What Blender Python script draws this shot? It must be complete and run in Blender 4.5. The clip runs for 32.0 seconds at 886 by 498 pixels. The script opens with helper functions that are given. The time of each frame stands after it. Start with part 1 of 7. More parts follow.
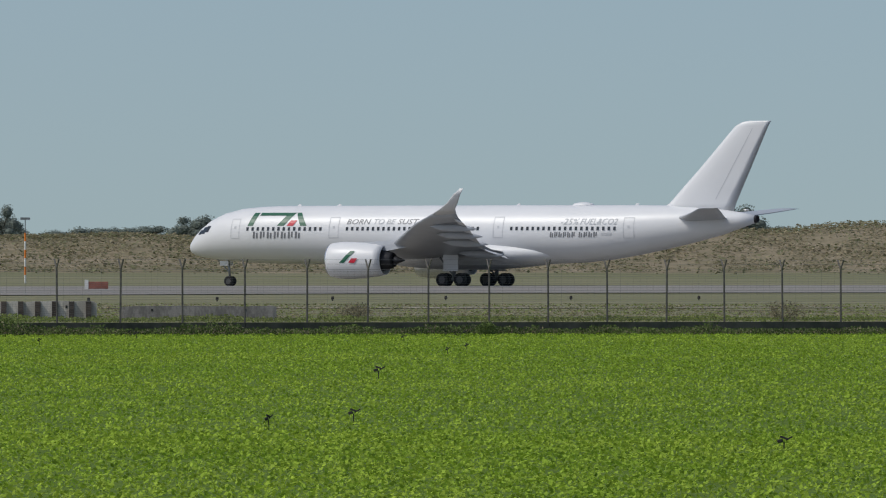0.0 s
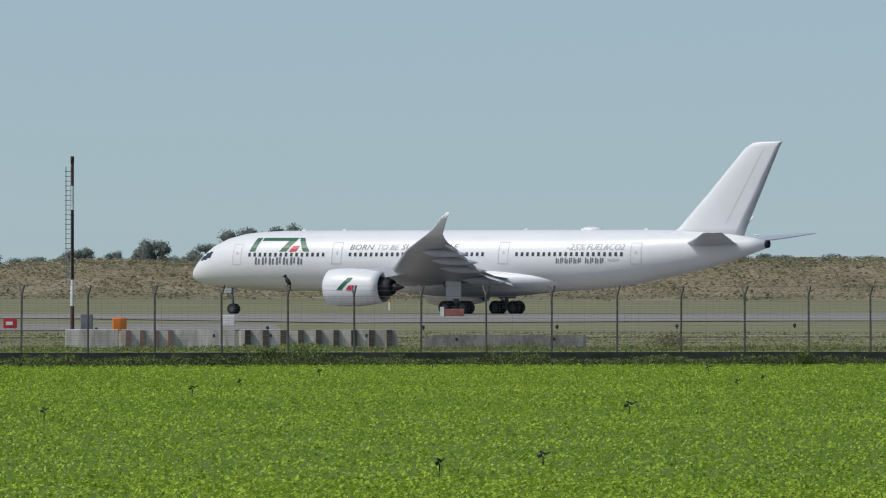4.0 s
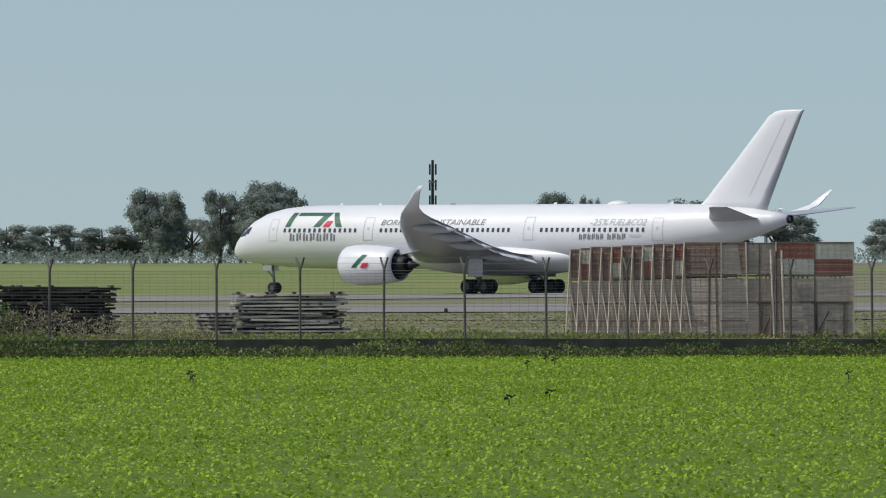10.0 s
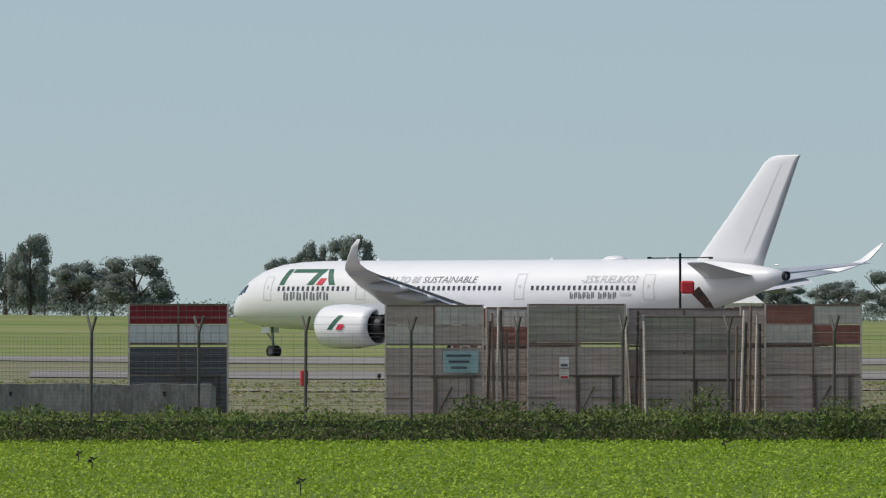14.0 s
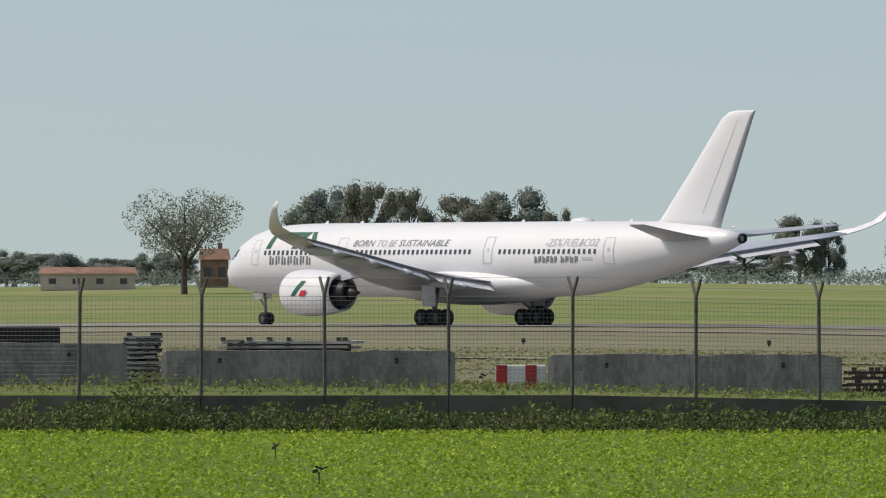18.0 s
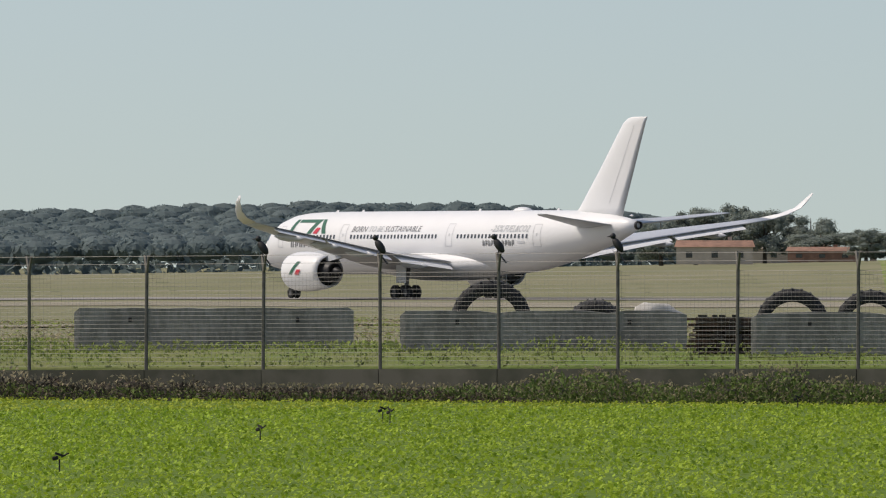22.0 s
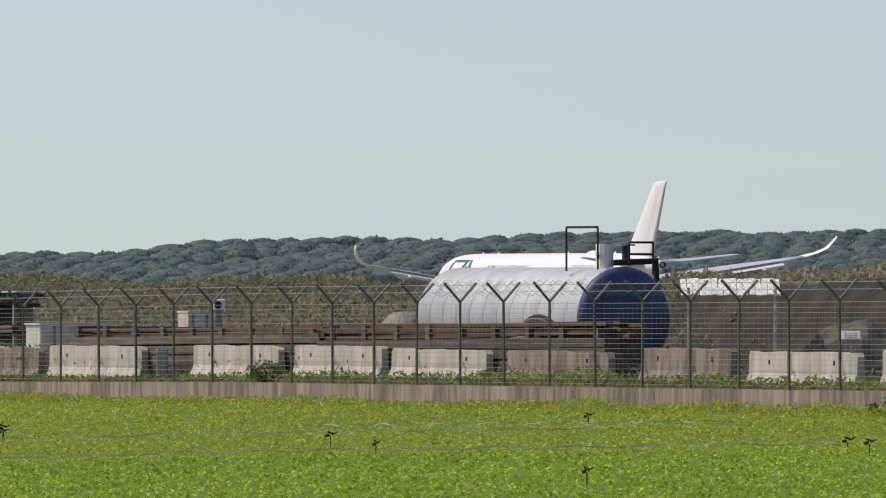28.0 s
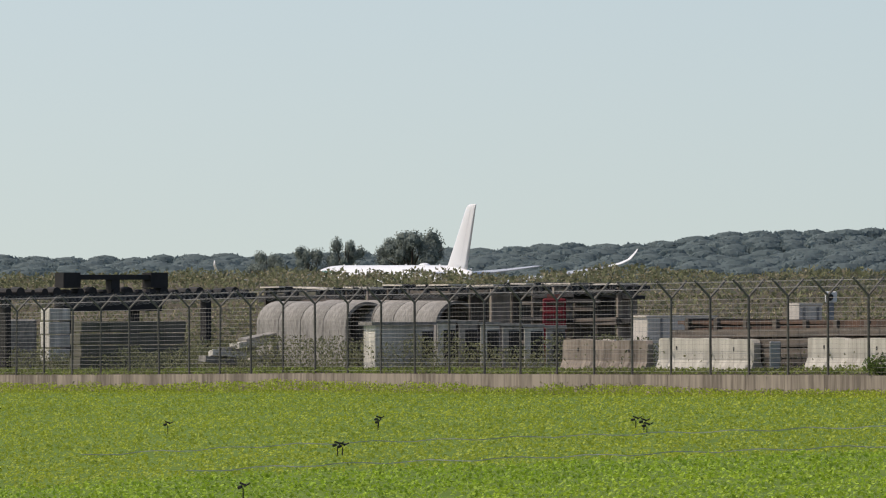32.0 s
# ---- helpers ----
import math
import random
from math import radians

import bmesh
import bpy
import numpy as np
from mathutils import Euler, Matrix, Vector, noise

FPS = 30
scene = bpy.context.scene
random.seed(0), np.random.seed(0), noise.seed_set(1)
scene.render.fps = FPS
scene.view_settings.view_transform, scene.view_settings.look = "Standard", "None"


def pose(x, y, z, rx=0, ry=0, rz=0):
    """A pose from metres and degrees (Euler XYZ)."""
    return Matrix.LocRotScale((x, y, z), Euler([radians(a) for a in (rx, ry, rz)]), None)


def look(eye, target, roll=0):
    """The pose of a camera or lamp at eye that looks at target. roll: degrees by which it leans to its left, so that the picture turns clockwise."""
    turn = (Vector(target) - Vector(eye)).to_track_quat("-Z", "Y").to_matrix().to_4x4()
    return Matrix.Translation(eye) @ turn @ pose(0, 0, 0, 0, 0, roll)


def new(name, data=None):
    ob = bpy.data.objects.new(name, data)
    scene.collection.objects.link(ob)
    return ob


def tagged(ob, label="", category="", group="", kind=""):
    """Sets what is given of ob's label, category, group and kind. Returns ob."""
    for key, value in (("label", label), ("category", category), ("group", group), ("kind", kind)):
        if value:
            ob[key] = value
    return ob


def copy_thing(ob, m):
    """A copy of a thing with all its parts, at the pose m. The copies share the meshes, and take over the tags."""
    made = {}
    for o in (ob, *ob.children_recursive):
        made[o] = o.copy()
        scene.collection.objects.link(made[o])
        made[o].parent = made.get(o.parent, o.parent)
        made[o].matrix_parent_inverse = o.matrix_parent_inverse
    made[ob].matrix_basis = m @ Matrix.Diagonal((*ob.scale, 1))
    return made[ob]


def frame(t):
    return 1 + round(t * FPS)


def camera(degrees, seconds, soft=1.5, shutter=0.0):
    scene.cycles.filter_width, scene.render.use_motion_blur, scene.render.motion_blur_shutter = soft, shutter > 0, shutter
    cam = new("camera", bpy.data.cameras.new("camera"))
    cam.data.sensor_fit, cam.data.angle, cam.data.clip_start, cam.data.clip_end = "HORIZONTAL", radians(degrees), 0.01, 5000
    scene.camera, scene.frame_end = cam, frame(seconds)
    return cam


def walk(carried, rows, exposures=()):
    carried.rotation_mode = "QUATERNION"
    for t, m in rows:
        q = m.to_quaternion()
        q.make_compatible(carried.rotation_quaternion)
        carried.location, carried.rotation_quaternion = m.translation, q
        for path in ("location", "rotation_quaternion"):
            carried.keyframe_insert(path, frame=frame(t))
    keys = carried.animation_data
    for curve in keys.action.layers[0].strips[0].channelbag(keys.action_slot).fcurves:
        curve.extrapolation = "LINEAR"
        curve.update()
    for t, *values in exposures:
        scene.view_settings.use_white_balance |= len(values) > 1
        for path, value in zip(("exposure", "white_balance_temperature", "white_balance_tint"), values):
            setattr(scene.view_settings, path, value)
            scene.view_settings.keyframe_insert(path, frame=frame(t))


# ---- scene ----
import collections
CAM_DEGREES = 5.072
cam = camera(CAM_DEGREES, 32.0, soft=1.15)
PATH = [
    (0.0, pose(0.00, -129.00, 2.90, 90.0680, 0, 0.0000)),
    (0.5, pose(0.59, -118.68, 2.90, 90.1403, 0, 0.2865)),
    (1.0, pose(0.75, -112.89, 2.90, 90.2433, 0, 0.3791)),
    (1.5, pose(1.00, -111.91, 2.90, 90.3419, 0, 0.5144)),
    (2.0, pose(1.87, -113.23, 2.90, 90.2188, 0, 0.9483)),
    (2.5, pose(2.30, -114.79, 2.90, 90.1787, 0, 1.1471)),
    (3.0, pose(2.92, -115.76, 2.90, 90.1796, 0, 1.4438)),
    (3.5, pose(3.99, -116.13, 2.90, 90.1892, 0, 1.9680)),
    (5.5, pose(3.89, -61.50, 2.90, 90.3487, 0, 3.6228)),
    (6.0, pose(4.83, -59.75, 2.90, 90.3274, 0, 4.6193)),
    (6.5, pose(5.58, -58.54, 2.90, 90.2248, 0, 5.4485)),
    (7.0, pose(6.10, -58.20, 2.90, 90.2294, 0, 5.9869)),
    (7.5, pose(6.64, -58.01, 2.90, 90.2377, 0, 6.5323)),
    (8.0, pose(7.08, -56.74, 2.90, 90.2427, 0, 7.1100)),
    (8.5, pose(7.54, -54.44, 2.90, 90.2544, 0, 7.8832)),
    (9.0, pose(7.77, -52.29, 2.90, 90.2211, 0, 8.4489)),
    (9.5, pose(7.85, -49.54, 2.90, 90.1557, 0, 9.0007)),
    (10.0, pose(7.53, -42.60, 2.90, 90.0762, 0, 10.0188)),
    (10.5, pose(5.55, -29.56, 2.90, 90.0072, 0, 10.6346)),
    (11.0, pose(2.56, -13.27, 2.90, 90.3654, 0, 10.9278)),
    (11.5, pose(-0.33, 1.60, 2.90, 90.2915, 0, 11.6794)),
    (12.0, pose(-3.01, 12.97, 2.90, 90.2890, 0, 13.0650)),
    (12.5, pose(-5.00, 20.72, 2.90, 90.1434, 0, 13.5729)),
    (13.0, pose(-6.31, 24.86, 2.90, 90.3090, 0, 14.2512)),
    (13.5, pose(-7.27, 26.50, 2.90, 90.3532, 0, 15.3499)),
    (14.0, pose(-8.08, 27.70, 2.90, 90.4024, 0, 16.2534)),
    (14.5, pose(-9.12, 29.33, 2.90, 90.3282, 0, 17.2737)),
    (16.5, pose(-21.28, 58.71, 2.90, 90.3366, 0, 19.9268)),
    (17.0, pose(-22.27, 58.02, 2.90, 90.1776, 0, 20.9945)),
    (17.5, pose(-23.02, 57.04, 2.90, 90.1526, 0, 21.9750)),
    (18.0, pose(-23.30, 55.96, 2.90, 90.2486, 0, 22.6102)),
    (18.5, pose(-23.74, 55.00, 2.90, 89.9048, 0, 23.3502)),
    (19.0, pose(-24.26, 54.66, 2.90, 90.1771, 0, 23.9313)),
    (19.5, pose(-25.27, 54.84, 2.90, 90.3035, 0, 24.7436)),
    (20.0, pose(-26.14, 55.59, 2.90, 90.3604, 0, 25.1808)),
    (20.5, pose(-27.52, 56.04, 2.90, 90.3484, 0, 26.1565)),
    (21.0, pose(-28.34, 56.20, 2.90, 90.1959, 0, 26.7574)),
    (21.5, pose(-28.85, 55.87, 2.90, 90.0987, 0, 27.3137)),
    (22.0, pose(-29.72, 54.98, 2.90, 90.0899, 0, 28.3908)),
    (22.5, pose(-30.46, 54.11, 2.90, 90.0808, 0, 29.3756)),
    (23.0, pose(-31.13, 53.68, 2.90, 90.1067, 0, 30.1126)),
    (23.5, pose(-31.84, 54.07, 2.90, 90.1144, 0, 30.4971)),
    (24.0, pose(-33.19, 54.83, 2.90, 90.0913, 0, 31.1913)),
    (24.5, pose(-34.70, 55.83, 2.90, 90.1986, 0, 31.8630)),
    (26.5, pose(-33.64, 50.32, 2.90, 89.7807, 0, 33.7663)),
    (27.0, pose(-34.54, 50.21, 2.90, 89.9168, 0, 34.5277)),
    (27.5, pose(-35.56, 50.05, 2.90, 89.9355, 0, 35.3885)),
    (28.0, pose(-36.27, 50.00, 2.90, 90.1849, 0, 35.9545)),
    (28.5, pose(-36.70, 49.91, 2.90, 90.0178, 0, 36.3278)),
    (29.0, pose(-37.07, 49.83, 2.90, 90.0528, 0, 36.6419)),
    (29.5, pose(-37.74, 49.68, 2.90, 90.0671, 0, 37.2250)),
    (30.0, pose(-38.20, 49.74, 2.90, 90.1234, 0, 37.5238)),
    (30.5, pose(-38.64, 49.79, 2.90, 90.2022, 0, 37.8121)),
    (31.0, pose(-39.17, 49.87, 2.90, 90.1763, 0, 38.1473)),
    (31.5, pose(-39.83, 50.04, 2.90, 90.1620, 0, 38.5160)),
    (32.0, pose(-40.58, 50.33, 2.90, 90.1393, 0, 38.8760)),
]
walk(cam, PATH, [(0.0, -0.52, 6750, 8), (0.8, -0.33, 6700, 7), (2.5, -0.30, 6700, 7), (5.5, -0.27, 6700, 7), (10.0, -0.23, 6800, 8), (14.5, -0.21, 7050, 9), (18.0, -0.13, 7400, 11), (23.0, -0.06, 7650, 12),
                 (27.0, 0.01, 7550, 13), (32.0, 0.05, 7500, 13)])

# ---- world, sun ----
SUN_AZ, SUN_EL = 113.0, 52.0      # degrees to the left of +Y, degrees up
world = bpy.data.worlds.new("sky")
scene.world = world
world.use_nodes = True
wn = world.node_tree
sky = wn.nodes.new("ShaderNodeTexSky")
sky.sky_type = "NISHITA"
sky.sun_disc = False
sky.sun_elevation = radians(SUN_EL)
sky.sun_rotation = radians(-SUN_AZ)
sky.air_density, sky.dust_density, sky.ozone_density = 1.0, 1.8, 2.0
tc = wn.nodes.new("ShaderNodeTexCoord")
lift = wn.nodes.new("ShaderNodeVectorMath")
lift.operation = "ADD"
lift.inputs[1].default_value = (0, 0, 0.09)      # the haze-free sky begins low over this plain
wn.links.new(tc.outputs["Generated"], lift.inputs[0])
wn.links.new(lift.outputs[0], sky.inputs[0])
wn.links.new(sky.outputs[0], wn.nodes["Background"].inputs[0])
wn.nodes["Background"].inputs[1].default_value = 0.15
sun_data = bpy.data.lights.new("sun", "SUN")
sun_data.energy, sun_data.angle, sun_data.color = 2.95, radians(0.5), (1.0, 0.985, 0.965)
sun = new("sun", sun_data)
sa, se = radians(SUN_AZ), radians(SUN_EL)
sun.matrix_world = look((0, 0, 60), Vector((0, 0, 60)) - Vector((-math.sin(sa) * math.cos(se), math.cos(sa) * math.cos(se), math.sin(se))))


# ---- small tools ----
def P(az, d, z=0.0):
    """A place from degrees left of +Y, metres from the origin and height."""
    a = radians(az)
    return Vector((-math.sin(a) * d, math.cos(a) * d, z))


def at(az, d, z=0.0, turn=0.0):
    """A pose there whose x axis runs to the viewer's right and whose y axis points away."""
    p = P(az, d, z)
    return pose(p.x, p.y, p.z, 0, 0, az + turn)


def interp(x, xs, ys):
    return float(np.interp(x, xs, ys))


def bend(x):
    """Nought below -1, x above 1, smooth between."""
    return 0.0 if x < -1 else x if x > 1 else (x + 1) ** 2 / 4


def fence_d(az):
    return 304.0 / math.cos(radians(min(az, 34.0) - 22.6)) * (1 + 0.0058 * bend(min(az, 34.0) - 25.0))


def material(name, base, rough=0.8, metal=0.0, vary=0.25, scale=3.0, bump=0.15, other=None, spec=0.4, island=0.0, stretch=(1, 1, 1), thin=0.0):
    m = bpy.data.materials.new(name)
    m.use_nodes = True
    nt = m.node_tree
    b = nt.nodes["Principled BSDF"]
    b.inputs["Roughness"].default_value = rough
    b.inputs["Metallic"].default_value = metal
    b.inputs["Specular IOR Level"].default_value = spec
    tc = nt.nodes.new("ShaderNodeTexCoord")
    mp = nt.nodes.new("ShaderNodeMapping")
    mp.inputs["Scale"].default_value = stretch
    nt.links.new(tc.outputs["Object"], mp.inputs[0])
    n1 = nt.nodes.new("ShaderNodeTexNoise")
    n1.inputs["Scale"].default_value = scale
    n1.inputs["Detail"].default_value = 5
    n2 = nt.nodes.new("ShaderNodeTexNoise")
    n2.inputs["Scale"].default_value = scale * 0.13
    n2.inputs["Detail"].default_value = 3
    for n in (n1, n2):
        nt.links.new(mp.outputs[0], n.inputs["Vector"])
    mix = nt.nodes.new("ShaderNodeMix")
    mix.data_type = "RGBA"
    o = other or tuple(c * (1 - vary) for c in base)
    mix.inputs["A"].default_value = (*base, 1)
    mix.inputs["B"].default_value = (*o, 1)
    add = nt.nodes.new("ShaderNodeMath")
    add.operation = "ADD"
    nt.links.new(n1.outputs[0], add.inputs[0])
    nt.links.new(n2.outputs[0], add.inputs[1])
    ramp = nt.nodes.new("ShaderNodeMapRange")
    ramp.inputs["From Min"].default_value, ramp.inputs["From Max"].default_value = 0.82, 1.18
    nt.links.new(add.outputs[0], ramp.inputs["Value"])
    nt.links.new(ramp.outputs[0], mix.inputs["Factor"])
    col = mix.outputs["Result"]
    if island:
        geo = nt.nodes.new("ShaderNodeNewGeometry")
        oi = nt.nodes.new("ShaderNodeObjectInfo")
        a2 = nt.nodes.new("ShaderNodeMath")
        a2.operation = "ADD"
        nt.links.new(geo.outputs["Random Per Island"], a2.inputs[0])
        nt.links.new(oi.outputs["Random"], a2.inputs[1])
        fr = nt.nodes.new("ShaderNodeMath")
        fr.operation = "FRACT"
        nt.links.new(a2.outputs[0], fr.inputs[0])
        hs = nt.nodes.new("ShaderNodeHueSaturation")
        mr = nt.nodes.new("ShaderNodeMapRange")
        mr.inputs["To Min"].default_value, mr.inputs["To Max"].default_value = 1 - island, 1 + island
        nt.links.new(fr.outputs[0], mr.inputs["Value"])
        nt.links.new(mr.outputs[0], hs.inputs["Value"])
        nt.links.new(col, hs.inputs["Color"])
        col = hs.outputs[0]
    nt.links.new(col, b.inputs["Base Color"])
    if thin:
        tl = nt.nodes.new("ShaderNodeBsdfTranslucent")
        nt.links.new(col, tl.inputs["Color"])
        ms = nt.nodes.new("ShaderNodeMixShader")
        ms.inputs[0].default_value = thin
        nt.links.new(b.outputs[0], ms.inputs[1])
        nt.links.new(tl.outputs[0], ms.inputs[2])
        nt.links.new(ms.outputs[0], nt.nodes["Material Output"].inputs["Surface"])
    if bump:
        bp = nt.nodes.new("ShaderNodeBump")
        bp.inputs["Strength"].default_value = bump
        bp.inputs["Distance"].default_value = 0.03
        nt.links.new(n1.outputs[0], bp.inputs["Height"])
        nt.links.new(bp.outputs[0], b.inputs["Normal"])
    return m


M = {}
M["soil"] = material("field soil under leaves", (0.085, 0.14, 0.02), 0.95, vary=0.4, scale=5.0, bump=0.6, other=(0.125, 0.185, 0.028), spec=0.12)
M["grass"] = material("dry airfield grass", (0.165, 0.17, 0.088), 0.95, scale=0.35, other=(0.225, 0.21, 0.13), bump=0.6, stretch=(0.25, 1, 1), spec=0.12)
M["lush"] = material("green grass", (0.15, 0.205, 0.052), 0.95, scale=0.3, other=(0.24, 0.245, 0.105), bump=0.6, stretch=(0.25, 1, 1), spec=0.12)
M["meadow"] = material("yellowish meadow grass", (0.12, 0.17, 0.042), 0.95, scale=0.6, other=(0.16, 0.175, 0.068), bump=0.8, spec=0.12)
M["blade"] = material("yellowish grass blades", (0.23, 0.29, 0.075), 0.85, scale=0.5, other=(0.19, 0.215, 0.08), bump=0, island=0.35, thin=0.4, spec=0.2)
M["bank"] = material("scrubby bank", (0.29, 0.24, 0.165), 0.95, scale=0.25, other=(0.19, 0.165, 0.10), bump=0.8, spec=0.12)
M["asphalt"] = material("runway asphalt", (0.20, 0.188, 0.17), 0.85, scale=0.15, other=(0.28, 0.262, 0.238), bump=0.2, stretch=(0.1, 1, 1), spec=0.12)
M["gravel"] = material("gravel strip", (0.30, 0.27, 0.215), 0.95, scale=0.4, other=(0.21, 0.19, 0.13), bump=0.6, stretch=(0.2, 1, 1), spec=0.12)
M["line"] = material("white road paint", (0.56, 0.55, 0.52), 0.7, vary=0.3, scale=0.2)
M["concrete"] = material("weathered concrete", (0.285, 0.27, 0.25), 0.9, scale=5.0, other=(0.165, 0.155, 0.142), bump=0.7, stretch=(2.2, 2.2, 0.9))
M["pale"] = material("pale concrete", (0.64, 0.61, 0.55), 0.9, scale=1.6, other=(0.38, 0.355, 0.31), bump=0.4, stretch=(2.5, 2.5, 0.5))
M["palec"] = material("cream barrier concrete", (0.52, 0.49, 0.43), 0.9, scale=1.1, other=(0.36, 0.335, 0.29), bump=0.4, stretch=(2.5, 2.5, 0.5))
M["wall"] = material("stained wall concrete", (0.30, 0.25, 0.205), 0.92, scale=1.5, other=(0.13, 0.105, 0.085), bump=0.5, stretch=(3, 3, 0.4))
M["oldwall"] = material("dark wall concrete", (0.13, 0.12, 0.095), 0.95, scale=1.5, other=(0.07, 0.07, 0.05), bump=0.5)
M["earth"] = material("dark earth bank", (0.105, 0.09, 0.068), 0.95, scale=0.5, other=(0.062, 0.055, 0.042), bump=0.9, spec=0.12)
M["spoil"] = material("dug grey-brown earth", (0.135, 0.12, 0.102), 0.95, scale=1.6, other=(0.07, 0.062, 0.052), bump=1.0, spec=0.1)
M["frame"] = material("brown weathered frame timber", (0.20, 0.145, 0.11), 0.85, scale=3, other=(0.12, 0.09, 0.072), bump=0.3)
M["slat"] = material("dark grey slatted sheet", (0.115, 0.112, 0.115), 0.8, scale=1.2, other=(0.075, 0.073, 0.076), bump=0.3, stretch=(0.3, 1, 9))
# dark soil, made darker still for the shade on the bank's steep face
M["darkearth"] = material("bare earth darkened for slope shade", (0.058, 0.05, 0.042), 0.95, scale=0.9, other=(0.03, 0.027, 0.024), bump=1.0, spec=0.08)
M["drygrass"] = material("olive dry grass", (0.26, 0.245, 0.105), 0.85, scale=0.4, other=(0.175, 0.165, 0.08), bump=0, island=0.3, thin=0.35, spec=0.2)
M["leg"] = material("pale sawn timber", (0.62, 0.54, 0.45), 0.85, scale=3, vary=0.3)
M["post"] = material("galvanised post steel", (0.14, 0.13, 0.115), 0.7, 0.2, scale=4, vary=0.4)
M["wire"] = material("fence wire", (0.22, 0.215, 0.20), 0.6, 0.4, scale=6)
M["white"] = material("aircraft white paint", (0.71, 0.715, 0.725), 0.4, vary=0.04, scale=0.35, bump=0.0, spec=0.5)
M["grey"] = material("aircraft grey paint", (0.45, 0.47, 0.505), 0.34, vary=0.12, scale=0.4, bump=0.0)
M["silver"] = material("bare metal lip", (0.7, 0.7, 0.7), 0.25, 0.9, vary=0.05, scale=2, bump=0)
M["dark"] = material("dark exhaust metal", (0.035, 0.036, 0.04), 0.5, 0.5, scale=2, bump=0)
M["glass"] = material("dark cabin glass", (0.02, 0.025, 0.03), 0.08, 0, vary=0.1, bump=0, spec=0.8)
M["tyre"] = material("tyre rubber", (0.022, 0.022, 0.023), 0.85, scale=5, vary=0.4)
M["hub"] = material("wheel hub", (0.11, 0.11, 0.115), 0.55, 0.3, scale=5)
M["green"] = material("livery green", (0.012, 0.105, 0.058), 0.4, vary=0.05, bump=0)
M["red"] = material("livery red", (0.55, 0.02, 0.045), 0.4, vary=0.05, bump=0)
M["ink"] = material("livery dark grey", (0.06, 0.065, 0.075), 0.45, vary=0.05, bump=0)
M["ink2"] = material("livery pale grey", (0.42, 0.44, 0.46), 0.45, vary=0.05, bump=0)
M["bars"] = material("livery bar grey", (0.17, 0.175, 0.185), 0.45, vary=0.05, bump=0)
M["seam"] = material("panel seam grey", (0.56, 0.57, 0.59), 0.5, vary=0.05, bump=0)
M["wood"] = material("weathered planks", (0.58, 0.52, 0.44), 0.85, scale=3, other=(0.30, 0.26, 0.215), bump=0.4, island=0.35, stretch=(0.3, 3, 3))
M["palewood"] = material("bleached pale planks", (0.70, 0.65, 0.57), 0.85, scale=3, other=(0.42, 0.37, 0.31), bump=0.4, island=0.3, stretch=(0.3, 3, 3))
M["darkwood"] = material("dark old planks", (0.10, 0.080, 0.065), 0.85, scale=3, other=(0.05, 0.042, 0.036), bump=0.4, island=0.4, stretch=(0.3, 3, 3))
M["rust"] = material("rusty steel", (0.125, 0.068, 0.045), 0.85, 0.2, scale=3, other=(0.065, 0.042, 0.032), bump=0.4)
M["net"] = material("faded brown panel sheet", (0.62, 0.51, 0.44), 0.9, scale=2, other=(0.46, 0.365, 0.31), bump=0.35, thin=0.15, stretch=(0.5, 1, 5))
M["panelred"] = material("faded red panel", (0.40, 0.16, 0.12), 0.8, scale=2, vary=0.3, thin=0.2)
M["deepred"] = material("deep red board paint", (0.27, 0.022, 0.03), 0.7, vary=0.3, scale=2)
M["dullred"] = material("dull brown-red panel", (0.27, 0.165, 0.135), 0.85, scale=2, other=(0.19, 0.125, 0.105), bump=0.3, stretch=(0.5, 1, 5))
M["panelwhite"] = material("faded white panel", (0.74, 0.68, 0.60), 0.8, scale=2, vary=0.25, thin=0.2)
M["redp"] = material("red paint", (0.52, 0.03, 0.035), 0.6, vary=0.25, scale=2)
M["whitep"] = material("white paint", (0.75, 0.74, 0.71), 0.6, vary=0.15, scale=2)
M["orange"] = material("orange plastic", (0.80, 0.22, 0.03), 0.6, vary=0.15, scale=2)
M["steel"] = material("grey steel", (0.28, 0.29, 0.30), 0.5, 0.5, scale=2, vary=0.3)
M["tank"] = material("ribbed aluminium tank", (0.44, 0.46, 0.49), 0.5, 0.15, vary=0.2, scale=1.2, bump=0.05)
M["blue"] = material("deep blue tank paint", (0.026, 0.055, 0.135), 0.5, vary=0.35, scale=1.5)
M["black"] = material("sooty black steel", (0.028, 0.026, 0.026), 0.8, 0.1, scale=2, vary=0.4)
# both leaf colours are lightened to put distance haze into the trees
M["leaf"] = material("haze-lightened grey-green leaves", (0.26, 0.295, 0.26), 0.8, scale=0.5, other=(0.205, 0.245, 0.215), bump=0, island=0.25, thin=0.5, spec=0.2)
M["leafpale"] = material("thin greyish haze-lightened leaves", (0.25, 0.255, 0.205), 0.85, scale=0.5, other=(0.195, 0.21, 0.17), bump=0, island=0.25, thin=0.5, spec=0.2)
# needle colour carries the pale blue of distance haze
M["pine"] = material("haze-blued umbrella pine needles", (0.185, 0.235, 0.24), 0.85, scale=0.1, other=(0.155, 0.205, 0.21), bump=0, island=0.12, thin=0.5, spec=0.2)
M["bark"] = material("tree bark", (0.10, 0.08, 0.06), 0.9, scale=3)
M["crop"] = material("bright crop leaves", (0.34, 0.46, 0.05), 0.65, scale=0.3, other=(0.255, 0.38, 0.036), bump=0, island=0.32, thin=0.35, spec=0.2)
